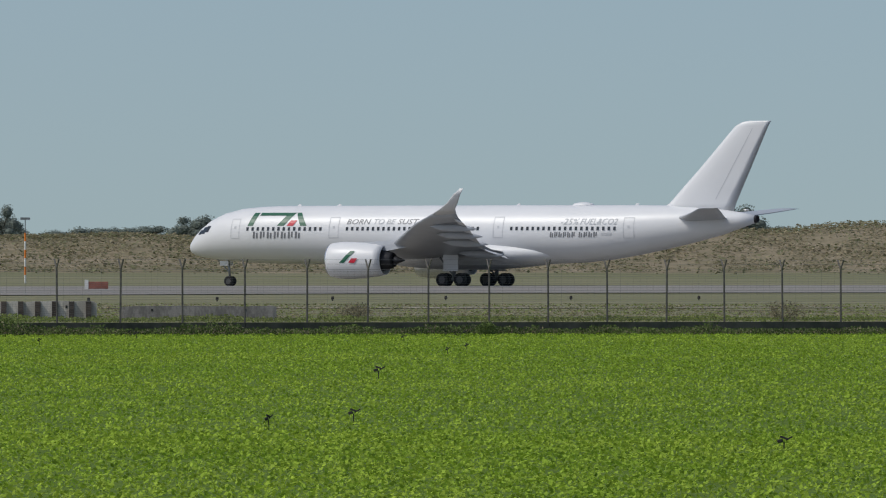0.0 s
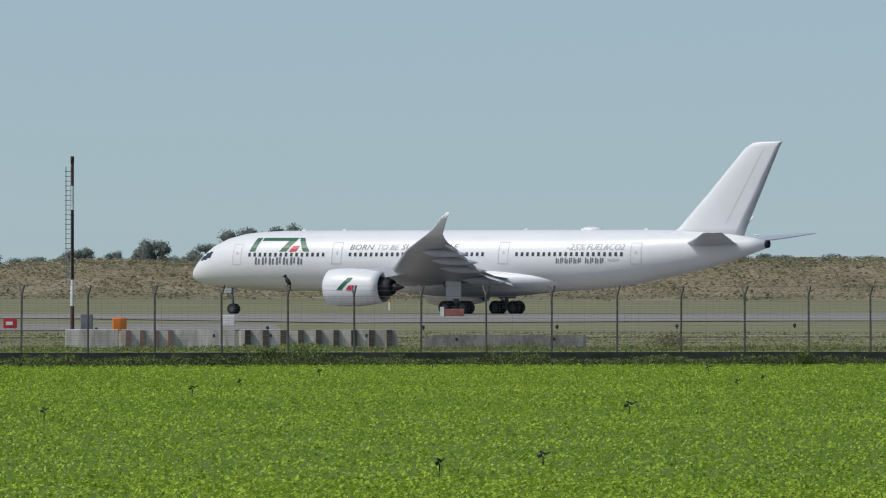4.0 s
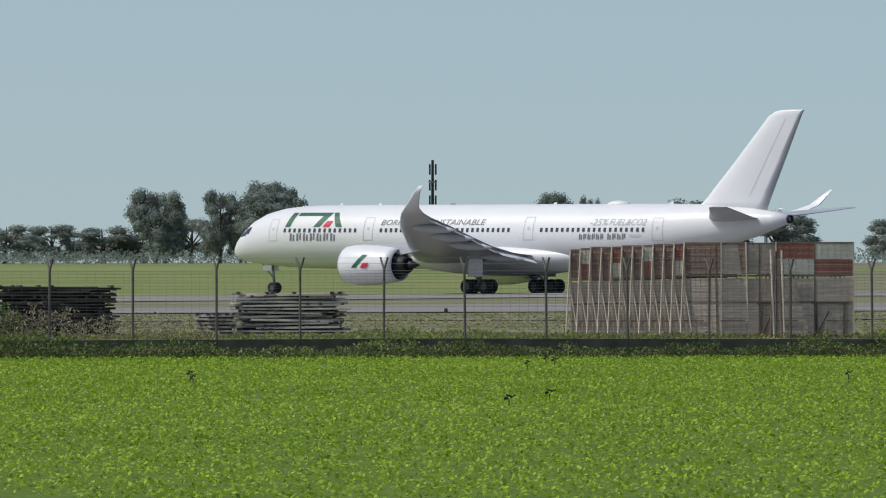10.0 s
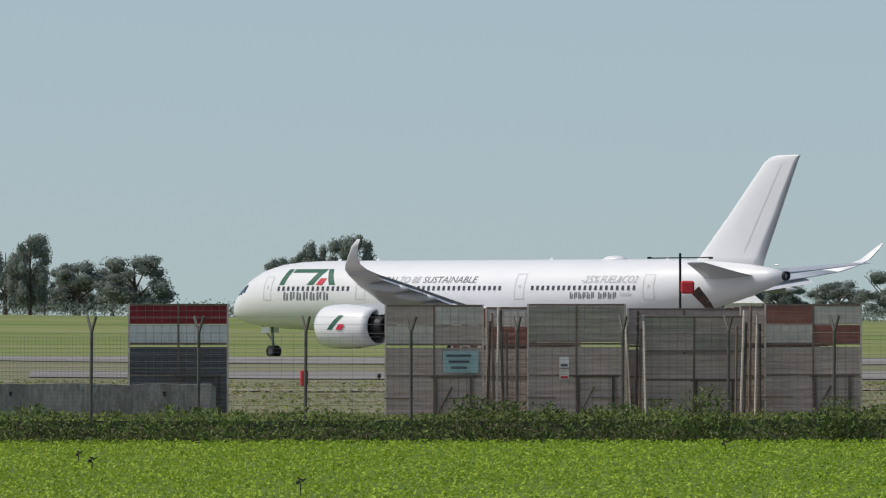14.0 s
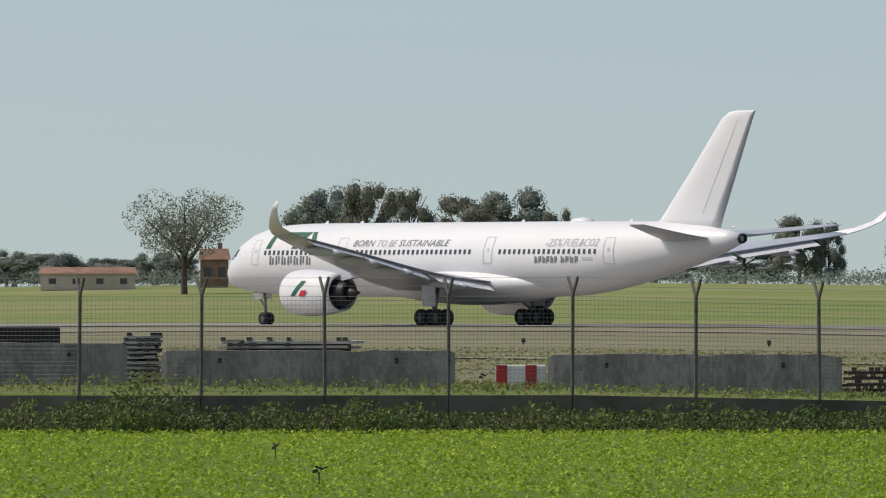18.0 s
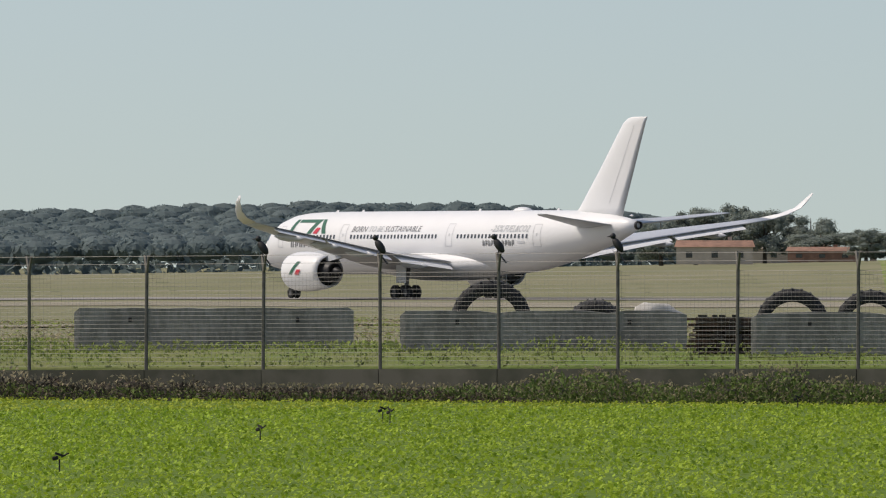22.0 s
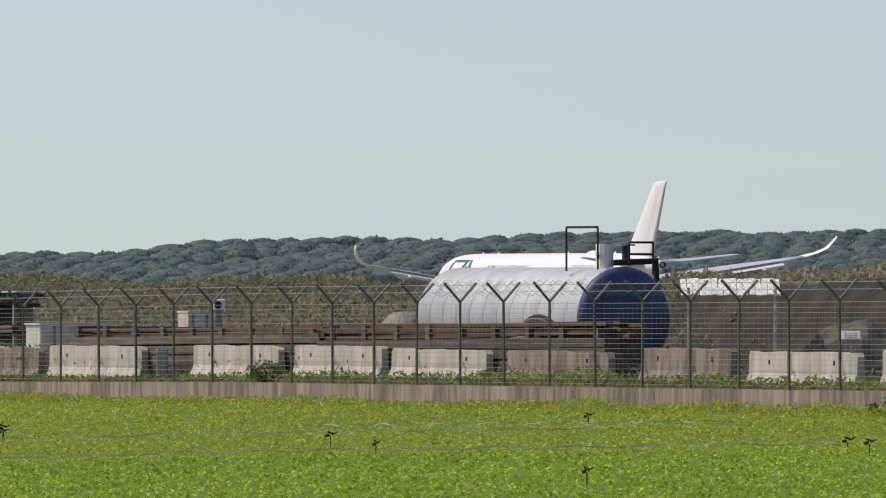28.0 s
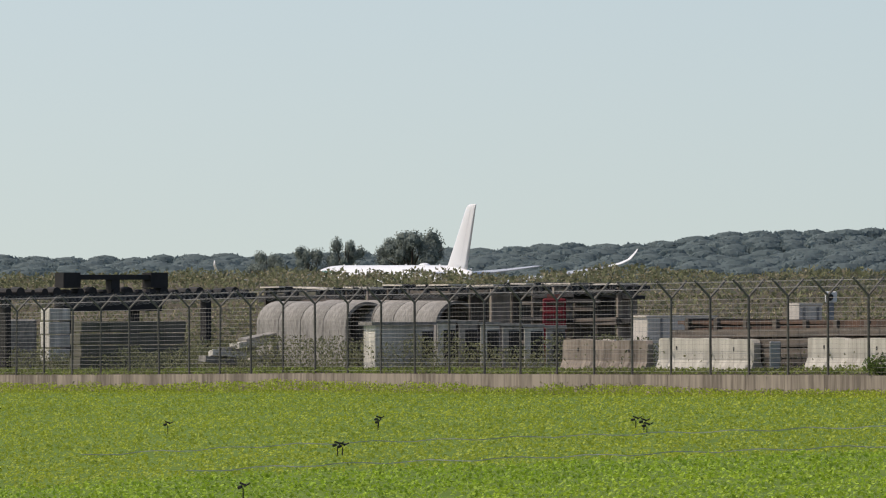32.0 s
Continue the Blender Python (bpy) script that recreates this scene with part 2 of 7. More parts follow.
M["crop3"] = material("light crop leaves", (0.315, 0.42, 0.046), 0.65, scale=0.3, other=(0.255, 0.36, 0.035), bump=0, island=0.22, thin=0.35, spec=0.2)
M["crop2"] = material("yellowish crop leaves", (0.385, 0.44, 0.053), 0.65, scale=0.2, other=(0.33, 0.39, 0.05), bump=0, island=0.18, thin=0.35, spec=0.2)
M["weed"] = material("verge weeds", (0.15, 0.205, 0.058), 0.75, scale=0.9, other=(0.075, 0.11, 0.033), bump=0, island=0.5, thin=0.25, spec=0.2)
M["twig"] = material("dark dry twigs", (0.115, 0.09, 0.072), 0.9, scale=0.6, other=(0.06, 0.05, 0.042), bump=0, island=0.45, thin=0.15, spec=0.15)
M["scrub"] = material("dry scrub", (0.33, 0.285, 0.19), 0.85, scale=0.4, other=(0.23, 0.21, 0.125), bump=0, island=0.35, thin=0.4, spec=0.2)
M["brush"] = material("olive brush", (0.21, 0.215, 0.12), 0.85, scale=0.4, other=(0.15, 0.16, 0.085), bump=0, island=0.35, thin=0.4, spec=0.2)
M["brick"] = material("terracotta roof", (0.30, 0.17, 0.12), 0.85, scale=1.0, vary=0.35)
M["plaster"] = material("cream plaster", (0.55, 0.47, 0.38), 0.9, scale=0.7, vary=0.25)
M["feather"] = material("crow feathers", (0.018, 0.018, 0.02), 0.6, scale=20, vary=0.3)
M["sack"] = material("pale sacking", (0.52, 0.50, 0.47), 0.85, scale=3, vary=0.35)
M["cream"] = material("dull cream slats", (0.42, 0.38, 0.31), 0.85, scale=2, other=(0.30, 0.26, 0.21), bump=0.3, stretch=(0.4, 1, 6))
M["plate"] = material("turquoise sign plate", (0.30, 0.46, 0.46), 0.6, vary=0.1)


def finish(bm, name, mat, smooth=False):
    me = bpy.data.meshes.new(name)
    bmesh.ops.recalc_face_normals(bm, faces=bm.faces)
    bm.to_mesh(me)
    bm.free()
    me.materials.append(M[mat] if isinstance(mat, str) else mat)
    if smooth:
        me.polygons.foreach_set("use_smooth", [True] * len(me.polygons))
    return me


def part(name, bm, mat, parent, label="", smooth=False):
    ob = new(name, finish(bm, name, mat, smooth) if isinstance(bm, bmesh.types.BMesh) else bm)
    ob.parent = parent
    if label:
        ob["label"] = label
    return ob


def thing(name, m, label, category, group="", kind=""):
    ob = new(name)
    ob.matrix_world = m
    return tagged(ob, label, category, group, kind)


def box(bm, cx, cy, cz, sx, sy, sz, m=None, bevel=0.0):
    r = bmesh.ops.create_cube(bm, size=1.0, matrix=(m or Matrix()) @ Matrix.Translation((cx, cy, cz)) @ Matrix.Diagonal((sx, sy, sz, 1)))
    if bevel:
        es = {e for v in r["verts"] for e in v.link_edges}
        bmesh.ops.bevel(bm, geom=list(es), offset=bevel, segments=1, affect="EDGES")


def rod(bm, a, b, r, seg=6, r2=None):
    a, b = Vector(a), Vector(b)
    d = b - a
    if d.length < 1e-6:
        return
    m = Matrix.Translation((a + b) / 2) @ d.to_track_quat("Z", "Y").to_matrix().to_4x4()
    bmesh.ops.create_cone(bm, cap_ends=True, segments=seg, radius1=r, radius2=r if r2 is None else r2, depth=d.length, matrix=m)


def mk(f, *a, **k):
    bm = bmesh.new()
    f(bm, *a, **k)
    return bm


def loft(rings, closed=True, caps=True):
    bm = bmesh.new()
    rs = [[bm.verts.new(v) for v in r] for r in rings]
    for a, b in zip(rs, rs[1:]):
        n = len(a)
        for i in range(n if closed else n - 1):
            j = (i + 1) % n
            bm.faces.new((a[i], a[j], b[j], b[i]))
    if caps:
        bm.faces.new(rs[0])
        bm.faces.new(rs[-1])
    return bm


def quads(name, q, mat):
    """One mesh of loose quads from an array n x 4 x 3."""
    n = len(q)
    me = bpy.data.meshes.new(name)
    me.vertices.add(n * 4)
    me.vertices.foreach_set("co", np.asarray(q, np.float32).ravel())
    me.loops.add(n * 4)
    me.loops.foreach_set("vertex_index", np.arange(n * 4, dtype=np.int32))
    me.polygons.add(n)
    me.polygons.foreach_set("loop_start", np.arange(0, n * 4, 4, dtype=np.int32))
    me.update(calc_edges=True)
    me.materials.append(M[mat])
    return me


def shell_quads(rng, v, pos, size, loose=0.45):
    """Leaves that lie along a crown's outside, whose outward directions are v."""
    n = len(pos)
    w = v + rng.normal(size=(n, 3)) * loose
    a = np.cross(w, rng.normal(size=(n, 3)))
    a /= np.linalg.norm(a, axis=1)[:, None]
    b = np.cross(w, a)
    b /= np.linalg.norm(b, axis=1)[:, None]
    s = np.asarray(size)[:, None]
    return np.stack([pos - a * s, pos - b * s * 0.7, pos + a * s, pos + b * s * 0.7], 1)


def hull_quads(c, r, seg=8, rows=4, low=-0.7):
    """A closed-in lump of leaf mass: small facets round c with radii r."""
    a = np.linspace(0, 2 * np.pi, seg + 1)
    t = np.linspace(low * np.pi / 2, np.pi / 2, rows + 1)
    g = np.stack([np.cos(t)[:, None] * np.cos(a)[None], np.cos(t)[:, None] * np.sin(a)[None], np.repeat(np.sin(t)[:, None], seg + 1, 1)], -1)
    g = c + g * r
    return np.stack([g[:-1, :-1], g[:-1, 1:], g[1:, 1:], g[1:, :-1]], 2).reshape(-1, 4, 3)


def leaf_quads(rng, pos, size, flat=0.0, up=0.0):
    """Randomly turned diamond leaves at pos (n x 3), of size (n)."""
    n = len(pos)
    a = rng.normal(size=(n, 3))
    a[:, 2] *= 1 - flat
    a /= np.linalg.norm(a, axis=1)[:, None]
    b = np.cross(a, rng.normal(size=(n, 3)))
    b /= np.linalg.norm(b, axis=1)[:, None]
    a[:, 2] += up
    s = np.asarray(size)[:, None]
    return np.stack([pos - a * s, pos - b * s * 0.55, pos + a * s, pos + b * s * 0.55], 1)


# ---- the ground: one sheet with field, airfield, banks ----
FOOT_AZ, FOOT_Z = [-6, 5, 10, 16, 19, 22, 25, 28, 31, 33, 37, 39.5, 41, 44], [0.05, 0.12, 0.2, 0.1, 0.1, 0.4, 0.38, 0.32, 0.2, 0.05, -0.2, -0.6, -1.0, -1.6]
BACK_AZ, BACK_Z = [-6, 8, 12, 17, 20, 22, 24, 26, 29, 31, 33, 36, 37, 38, 39, 42], [0.1, 0.16, 0.15, 0.05, 0.2, 0.48, 0.6, 0.7, 0.72, 0.55, 0.12, 0.12, 0.0, -0.3, -0.45, -1.1]
RUN_AZ, RUN_R = [-9, 0, 4, 8, 11, 14, 18, 21, 24, 27, 30, 33, 36, 39, 43, 48], [915, 893, 860, 888, 866, 850, 852, 858, 906, 985, 1070, 1185, 1325, 1510, 1760, 2100]
RUNZ_AZ, RUNZ_Z = [-6, 4, 9, 12, 15, 18.5, 21, 24, 27, 30, 33, 36, 39, 43], [0.3, 0.2, 0, -0.35, -0.5, -0.3, 0.2, 0.15, -0.3, -0.5, -1.3, -2.3, -4.3, -6.5]
FAR_BANK_AZ, FAR_BANK_Z = [-12, -5, -2, 0, 2, 4, 5, 5.8, 7], [7.5, 7.0, 6.3, 5.4, 5.0, 4.8, 4.3, 1.5, 0]
FAR_AZ, FAR_Z = [-12, 4, 6, 10, 15, 19, 22, 26, 28, 31, 35, 40, 46], [2.0, 2.2, 2.8, 2.8, 2.5, 3.6, 4.3, 3.6, 2.4, 1.0, -1.0, -3.0, -4.0]
DIRT_AZ, DIRT_Z = [31.6, 31.8, 32.05, 32.35, 32.8, 33.4, 34.2, 35.5, 37, 39, 41, 44, 50], [0, 0.6, 1.8, 2.75, 3.0, 3.2, 2.8, 2.5, 2.5, 2.5, 2.4, 2.4, 2.2]
CORNER = P(33.35, 320.0)
FENCE2_DIR = (P(40.68, 441.0) - CORNER).normalized()


def fence_line_d(az):
    """Distance of the perimeter fence from the origin."""
    if az <= 33.35:
        return fence_d(az)
    a = radians(az)
    u = Vector((-math.sin(a), math.cos(a), 0))
    # meet of the ray with the second run of fence
    c, d = CORNER, FENCE2_DIR
    k = (c.x * d.y - c.y * d.x) / (u.x * d.y - u.y * d.x)
    return min(k, 700.0)


def smooth01(x):
    x = max(0.0, min(1.0, x))
    return x * x * (3 - 2 * x)


def ground_z(az, r):
    az = max(-12.0, min(48.0, az))
    fd = fence_line_d(az)
    foot = interp(az, FOOT_AZ, FOOT_Z)
    low = foot - 0.62 if az > 33 else min(-0.5, foot - 0.6)
    if r < fd:
        return low * smooth01((r - 20) / 150) + -0.6 * (1 - smooth01((r - 20) / 150))
    back = interp(az, BACK_AZ, BACK_Z)
    z = foot + (back - foot) * smooth01((r - fd) / 4.0)
    rz = interp(az, RUNZ_AZ, RUNZ_Z)
    rr = interp(az, RUN_AZ, RUN_R)
    z += (rz - back) * smooth01((r - fd - 30) / (rr - 60 - fd - 30))
    z += (interp(az, FAR_AZ, FAR_Z) - rz) * smooth01((r - rr - 50) / 480)
    fb = interp(az, FAR_BANK_AZ, FAR_BANK_Z) if az < 7 else 0.0
    z += fb * math.exp(-((r - 1240) / 55.0) ** 2) * (0.9 + 0.25 * noise.noise(Vector((az * 1.3, r * 0.01, 3)))) if fb else 0
    db = interp(az, DIRT_AZ, DIRT_Z) if az > 31.6 else 0.0
    if db:
        c = fd + 62
        steep = smooth01((az - 32.9) / 0.4) * smooth01((35.2 - az) / 0.5)      # a dug-off face behind the notices
        k = math.exp(-abs((r - c) / 24.0) ** 2.6)
        k += (smooth01((r - fd - 29.5) / 5.0) - k) * steep * (1.0 if r < c else 0.0)
        z += (db - z) * k * (1.0 + 0.10 * noise.noise(Vector((az * 2.2, r * 0.05, 7))))
    return z


azs = [-180 + 8 * i for i in range(21)] + [-12 + 0.2 * i for i in range(300)] + [48 + 6 * i for i in range(22)] + [180]
steps = [("f", v) for v in (0.0003, 0.1, 0.2, 0.35, 0.5, 0.6, 0.7, 0.8, 0.88, 0.94)] + [("d", v) for v in (-3, -1.2, -0.5, -0.05, 0.05, 1, 2.5, 5, 12, 22, 30, 32, 34, 38, 44, 50, 56, 62, 68, 74, 82, 92, 104)] \
    + [("b", v) for v in (0.12, 0.3, 0.5, 0.7, 0.85)] + [("r", v) for v in (-30, 30, 80, 150, 210)] + [("a", v) for v in (1150, 1190, 1215, 1240, 1265, 1300, 1400, 1700, 2400, 3300, 4800)]
gv, gm = [], []
for az in azs:
    fd, rr = fence_line_d(max(-12, min(48, az))), interp(az, RUN_AZ, RUN_R)
    last = 0.0
    for kind, v in steps:
        r = {"f": fd * v, "d": fd + v, "b": fd + 104 + (rr - 30 - fd - 104) * v, "r": rr + v, "a": v}[kind]
        r = max(r, last + 0.02)
        last = r
        p = P(az, r, ground_z(az, r))
        gv.append(p)
gf = []
ns = len(steps)
for i in range(len(azs) - 1):
    for j in range(ns - 1):
        gf.append((i * ns + j, (i + 1) * ns + j, (i + 1) * ns + j + 1, i * ns + j + 1))
        k, v = steps[j]
        a = azs[i]
        if j < 14:
            gm.append(0)
        # this band of the bank gets its shade from the earth colour
        elif k == "d" and 8 < v < 48 and 33.0 + 0.6 * noise.noise(Vector((a * 1.1, v * 0.06, 2.0))) < a < 34.75 + 0.5 * noise.noise(Vector((a * 1.3, v * 0.08, 9.0))):
            gm.append(6)
        elif k == "d" and a > 33.0 + 0.7 * noise.noise(Vector((a * 1.1, v * 0.06, 2.0))) + (0.5 if v > 55 else 0):
            gm.append(4)
        elif k == "d" and (v < 12 and a > 17 or a > 31):
            gm.append(5)
        elif k == "a" and a < 7 and v < 1300 and a > -20:
            gm.append(2)
        elif k in "ra" and 7.6 + 1.5 * noise.noise(Vector((v * 0.37, 1.3, 4.0))) < a < 26:
            gm.append(3)
        else:
            gm.append(1)
gme = bpy.data.meshes.new("ground")
gme.from_pydata([tuple(v) for v in gv], [], gf)
for k in ("soil", "grass", "bank", "lush", "earth", "meadow", "darkearth"):
    gme.materials.append(M[k])
gme.polygons.foreach_set("material_index", gm)
gme.polygons.foreach_set("use_smooth", [True] * len(gf))
gme.update()
ground = tagged(new("ground", gme), "flat field, airfield grass and low earth banks", "ground", kind="structure")


def strip(name, label, near, far, mat, lift, a0=-12.0, a1=47.0, step=0.5):
    """A paved band between two distance functions."""
    vs, fs = [], []
    n = int((a1 - a0) / step) + 1
    for i in range(n):
        a = a0 + step * i
        for r in (near(a), 0.5 * (near(a) + far(a)), far(a)):
            vs.append(tuple(P(a, r, ground_z(a, r) + lift)))
    for i in range(n - 1):
        for j in range(2):
            fs.append((i * 3 + j, i * 3 + j + 1, i * 3 + j + 4, i * 3 + j + 3))
    me = bpy.data.meshes.new(name)
    me.from_pydata(vs, [], fs)
    me.materials.append(M[mat])
    return tagged(new(name, me), label, "road", kind="structure")


run_r = lambda a: interp(a, RUN_AZ, RUN_R)
strip("runway", "long grey asphalt runway", lambda a: run_r(a) - interp(a, [-12, 0, 3, 5, 17, 21], [205, 205, 220, 95, 95, 34]), lambda a: run_r(a) + 32, "asphalt", 0.06)
strip("runway_edge_line", "white painted runway edge line", lambda a: run_r(a) - 26, lambda a: run_r(a) - 23, "line", 0.10)
strip("taxiway", "grey asphalt taxiway beside the runway", lambda a: 515 + 12 * abs(a - 10) / 6, lambda a: 640 - 12 * abs(a - 10) / 6, "asphalt", 0.05, 3.5, 18.5)
strip("gravel_strip", "pale gravel shoulder beside the runway", lambda a: run_r(a) - 190 - 60 * math.sin(a * 0.5), lambda a: run_r(a) - 95, "gravel", 0.05, 19)
strip("service_road", "narrow pale service road behind the fence", lambda a: fence_line_d(a) + 118, lambda a: fence_line_d(a) + 132, "gravel", 0.05, -12, 31)


# ---- the airliner ----
FUS = [(33.4, 4.0, 0.06, 0.06), (33.15, 4.08, 0.53, 0.55), (32.6, 4.29, 1.02, 1.04), (31.8, 4.56, 1.47, 1.54), (30.6, 4.91, 1.93, 2.07), (29.0, 5.18, 2.36, 2.50), (27.0, 5.335, 2.70, 2.81),
       (25.0, 5.385, 2.89, 2.955), (22.5, 5.4, 2.97, 3.03), (20.0, 5.4, 2.98, 3.05), (10.0, 5.4, 2.98, 3.05), (0.0, 5.4, 2.98, 3.05), (-9.0, 5.4, 2.98, 3.05), (-13.0, 5.47, 2.95, 2.97),
       (-16.0, 5.62, 2.85, 2.82), (-19.0, 5.86, 2.64, 2.57), (-22.0, 6.13, 2.32, 2.26), (-25.0, 6.39, 1.90, 1.85), (-28.0, 6.63, 1.38, 1.36), (-30.3, 6.84, 0.84, 0.82), (-31.9, 6.96, 0.40, 0.40)]
FX = [f[0] for f in FUS][::-1]


def fus_at(x):
    return [float(np.interp(x, FX, [f[k] for f in FUS][::-1])) for k in (1, 2, 3)]


def skin(x, z, lift=0.02, side=1):
    """The place on the fuselage's side at x and height z."""
    zc, ry, rz = fus_at(x)
    q = max(0.0, 1 - ((z - zc) / rz) ** 2)
    return Vector((x, side * (ry * math.sqrt(q) + lift), z))


def skin_patch(bm, x0, x1, z0, z1, slant=0.0, lift=0.02, n=4, nz=2):
    """A patch that follows the skin; slant shifts its top in x."""
    g = []
    for j in range(nz + 1):
        z = z0 + (z1 - z0) * j / nz
        g.append([bm.verts.new(skin(x0 + (x1 - x0) * i / n + slant * j / nz, z, lift)) for i in range(n + 1)])
    for j in range(nz):
        for i in range(n):
            bm.faces.new((g[j][i], g[j][i + 1], g[j + 1][i + 1], g[j + 1][i]))


def skin_wedge(bm, b0, b1, t0, t1, z0, z1, lift=0.03, n=4):
    """A patch on the skin between b0..b1 at its foot and t0..t1 at its top."""
    g = []
    for j in range(n + 1):
        u = j / n
        g.append([bm.verts.new(skin(b + (t - b) * u, z0 + (z1 - z0) * u, lift)) for b, t in ((b0, t0), (b1, t1))])
    for p, q in zip(g, g[1:]):
        bm.faces.new((p[0], p[1], q[1], q[0]))


def ring(x, zc, ry, rz, n=40):
    return [(x, ry * math.cos(2 * math.pi * i / n), zc + rz * math.sin(2 * math.pi * i / n)) for i in range(n)]


def foil(y, le, te, z, th, n=7, vert=False, roll=0.0):
    """A wing section at span y from le to te; roll leans it."""
    pts = []
    c = le - te
    prof = [(0, 0), (0.03, 0.45), (0.12, 0.85), (0.32, 1.0), (0.6, 0.75), (0.85, 0.3), (1.0, 0.03)]
    up = [(le - c * u, w * th * 0.55) for u, w in prof]
    dn = [(le - c * u, -w * th * 0.45) for u, w in prof[1:-1]][::-1]
    for x, w in up + dn:
        if vert:
            pts.append((x, w, z))
        else:
            pts.append((x, y - w * math.sin(roll), z + w * math.cos(roll)))
    return pts


def mirrored(bm):
    for v in bm.verts:
        v.co.y = -v.co.y
    return bm


def airliner():
    a = thing("airliner", Matrix(), "white wide-body twin-engine airliner rolling along the runway", "aircraft")
    fus = part("fuselage", loft([ring(*f) for f in FUS]), "white", a, smooth=True)
    part("exhaust_outlet", loft([ring(-31.88, 6.96, 0.41, 0.41, 20), ring(-32.2, 6.98, 0.36, 0.36, 20), ring(-32.15, 6.98, 0.28, 0.28, 20), ring(-31.7, 6.95, 0.26, 0.26, 20)]), "dark", fus, "dark tail exhaust outlet", True)
    # belly fairing
    fr = []
    for i in range(17):
        u = i / 16
        x = 13.5 - 25.5 * u
        k = math.sin(math.pi * min(1, max(0.0, u))) ** 0.55
        fr.append(ring(x, 3.55 - 0.15 * k, 0.6 + 2.95 * k, 0.25 + 1.45 * k, 28))
    part("belly_fairing", loft(fr), "white", fus, smooth=True)
    # cockpit windows
    bm = bmesh.new()
    for x0, w, z0, h in ((31.85, 0.42, 5.42, 0.5), (31.36, 0.5, 5.5, 0.72), (30.8, 0.46, 5.68, 0.66)):
        skin_patch(bm, x0 - w, x0, z0, z0 + h, -0.28, 0.025, 3, 3)
    part("cockpit_window", bm, "glass", fus, "dark cockpit glazing")
    # cabin windows, one by one
    def row(x0, x1, n):
        return [x0 + (x1 - x0) * i / (n - 1) for i in range(n)]
    wb = bmesh.new()
    skin_patch(wb, -0.14, 0.14, 5.83, 6.21, 0, 0.025, 1, 2)
    wme = finish(wb, "cabin_window", "glass")
    for x in row(25.2, 16.6, 15) + row(13.5, -1.65, 26) + row(-5.5, -17.2, 20):
        zc, ry, rz = fus_at(x)
        o = part("cabin_window", wme, "glass", fus)
        o.location = (x, skin(x, 6.02, 0.025).y - skin(0, 6.02, 0.025).y, 0)
    # doors
    for x, w, z0, z1 in ((26.75, 1.07, 5.0, 7.1), (15.05, 1.15, 5.05, 7.25), (-3.98, 1.15, 5.05, 7.25), (-18.75, 1.2, 4.98, 7.15)):
        bm = bmesh.new()
        t = 0.07
        skin_patch(bm, x - w / 2, x - w / 2 + t, z0, z1, 0, 0.022, 1, 6)
        skin_patch(bm, x + w / 2 - t, x + w / 2, z0, z1, 0, 0.022, 1, 6)
        skin_patch(bm, x - w / 2 + t, x + w / 2 - t, z0, z0 + t, 0, 0.022, 3, 1)
        skin_patch(bm, x - w / 2 + t, x + w / 2 - t, z1 - t, z1, 0, 0.022, 3, 1)
        skin_patch(bm, x - 0.12, x + 0.12, 6.05, 6.3, 0, 0.022, 1, 1)
        part("cabin_door", bm, "seam", fus, "door outlined in grey")
    # livery emblem: slanted strokes with a top band, plain shapes
    bm = bmesh.new()
    skin_patch(bm, 24.62, 25.25, 6.34, 7.72, -0.5, 0.03, 2, 4)
    skin_patch(bm, 20.75, 24.05, 7.42, 7.72, -0.1, 0.03, 8, 1)
    skin_patch(bm, 20.95, 21.75, 6.34, 7.72, -1.15, 0.03, 2, 4)
    skin_wedge(bm, 18.25, 19.0, 19.2, 19.75, 6.34, 7.72)
    part("emblem", bm, "green", fus, "dark green slanted strokes and a top band")
    bm = bmesh.new()
    skin_patch(bm, 19.85, 20.6, 6.34, 6.92, -0.42, 0.045, 2, 2)
    part("emblem_block", bm, "red", fus, "red emblem block")
    # the names under the windows: rows of plain upright blocks
    for x0, x1, z0, z1, n in ((24.7, 18.9, 5.02, 5.74, 7), (-9.85, -12.8, 5.1, 5.66, 6), (-13.1, -15.3, 5.1, 5.66, 4)):
        w = (x0 - x1) / n
        for i in range(n):
            bm = bmesh.new()
            xa = x0 - w * (i + 0.18)
            skin_patch(bm, xa - w * 0.26, xa, z0, z1, -0.05, 0.03, 1, 2)
            skin_patch(bm, xa - w * 0.66, xa - w * 0.44, z0 + 0.12 * (i % 2), z1 - 0.12 * ((i + 1) % 2), -0.05, 0.03, 1, 2)
            part("name_block", bm, "bars", fus)
    bm = bmesh.new()
    skin_patch(bm, -16.9, -15.7, 5.34, 5.58, 0, 0.03, 2, 1)
    part("registration_bar", bm, "seam", fus)
    # slogans, lettered on the skin
    for txt, x0, x1, z0, h, mat in (("BORN", 13.6, 11.0, 6.5, 0.53, "bars"), ("TO BE", 10.6, 8.1, 6.5, 0.53, "ink2"), ("SUSTAINABLE", 7.7, 1.35, 6.5, 0.53, "bars"),
                                    ("-25%", -11.05, -13.05, 6.43, 0.62, "ink2"), ("FUEL&CO2", -13.3, -17.4, 6.43, 0.62, "ink2")):
        cu = bpy.data.curves.new("slogan", "FONT")
        cu.body = txt
        cu.resolution_u = 2
        tmp = bpy.data.objects.new("slogan_tmp", cu)
        scene.collection.objects.link(tmp)
        me = bpy.data.meshes.new_from_object(tmp.evaluated_get(bpy.context.evaluated_depsgraph_get()))
        bpy.data.objects.remove(tmp)
        b = bmesh.new()
        b.from_mesh(me)
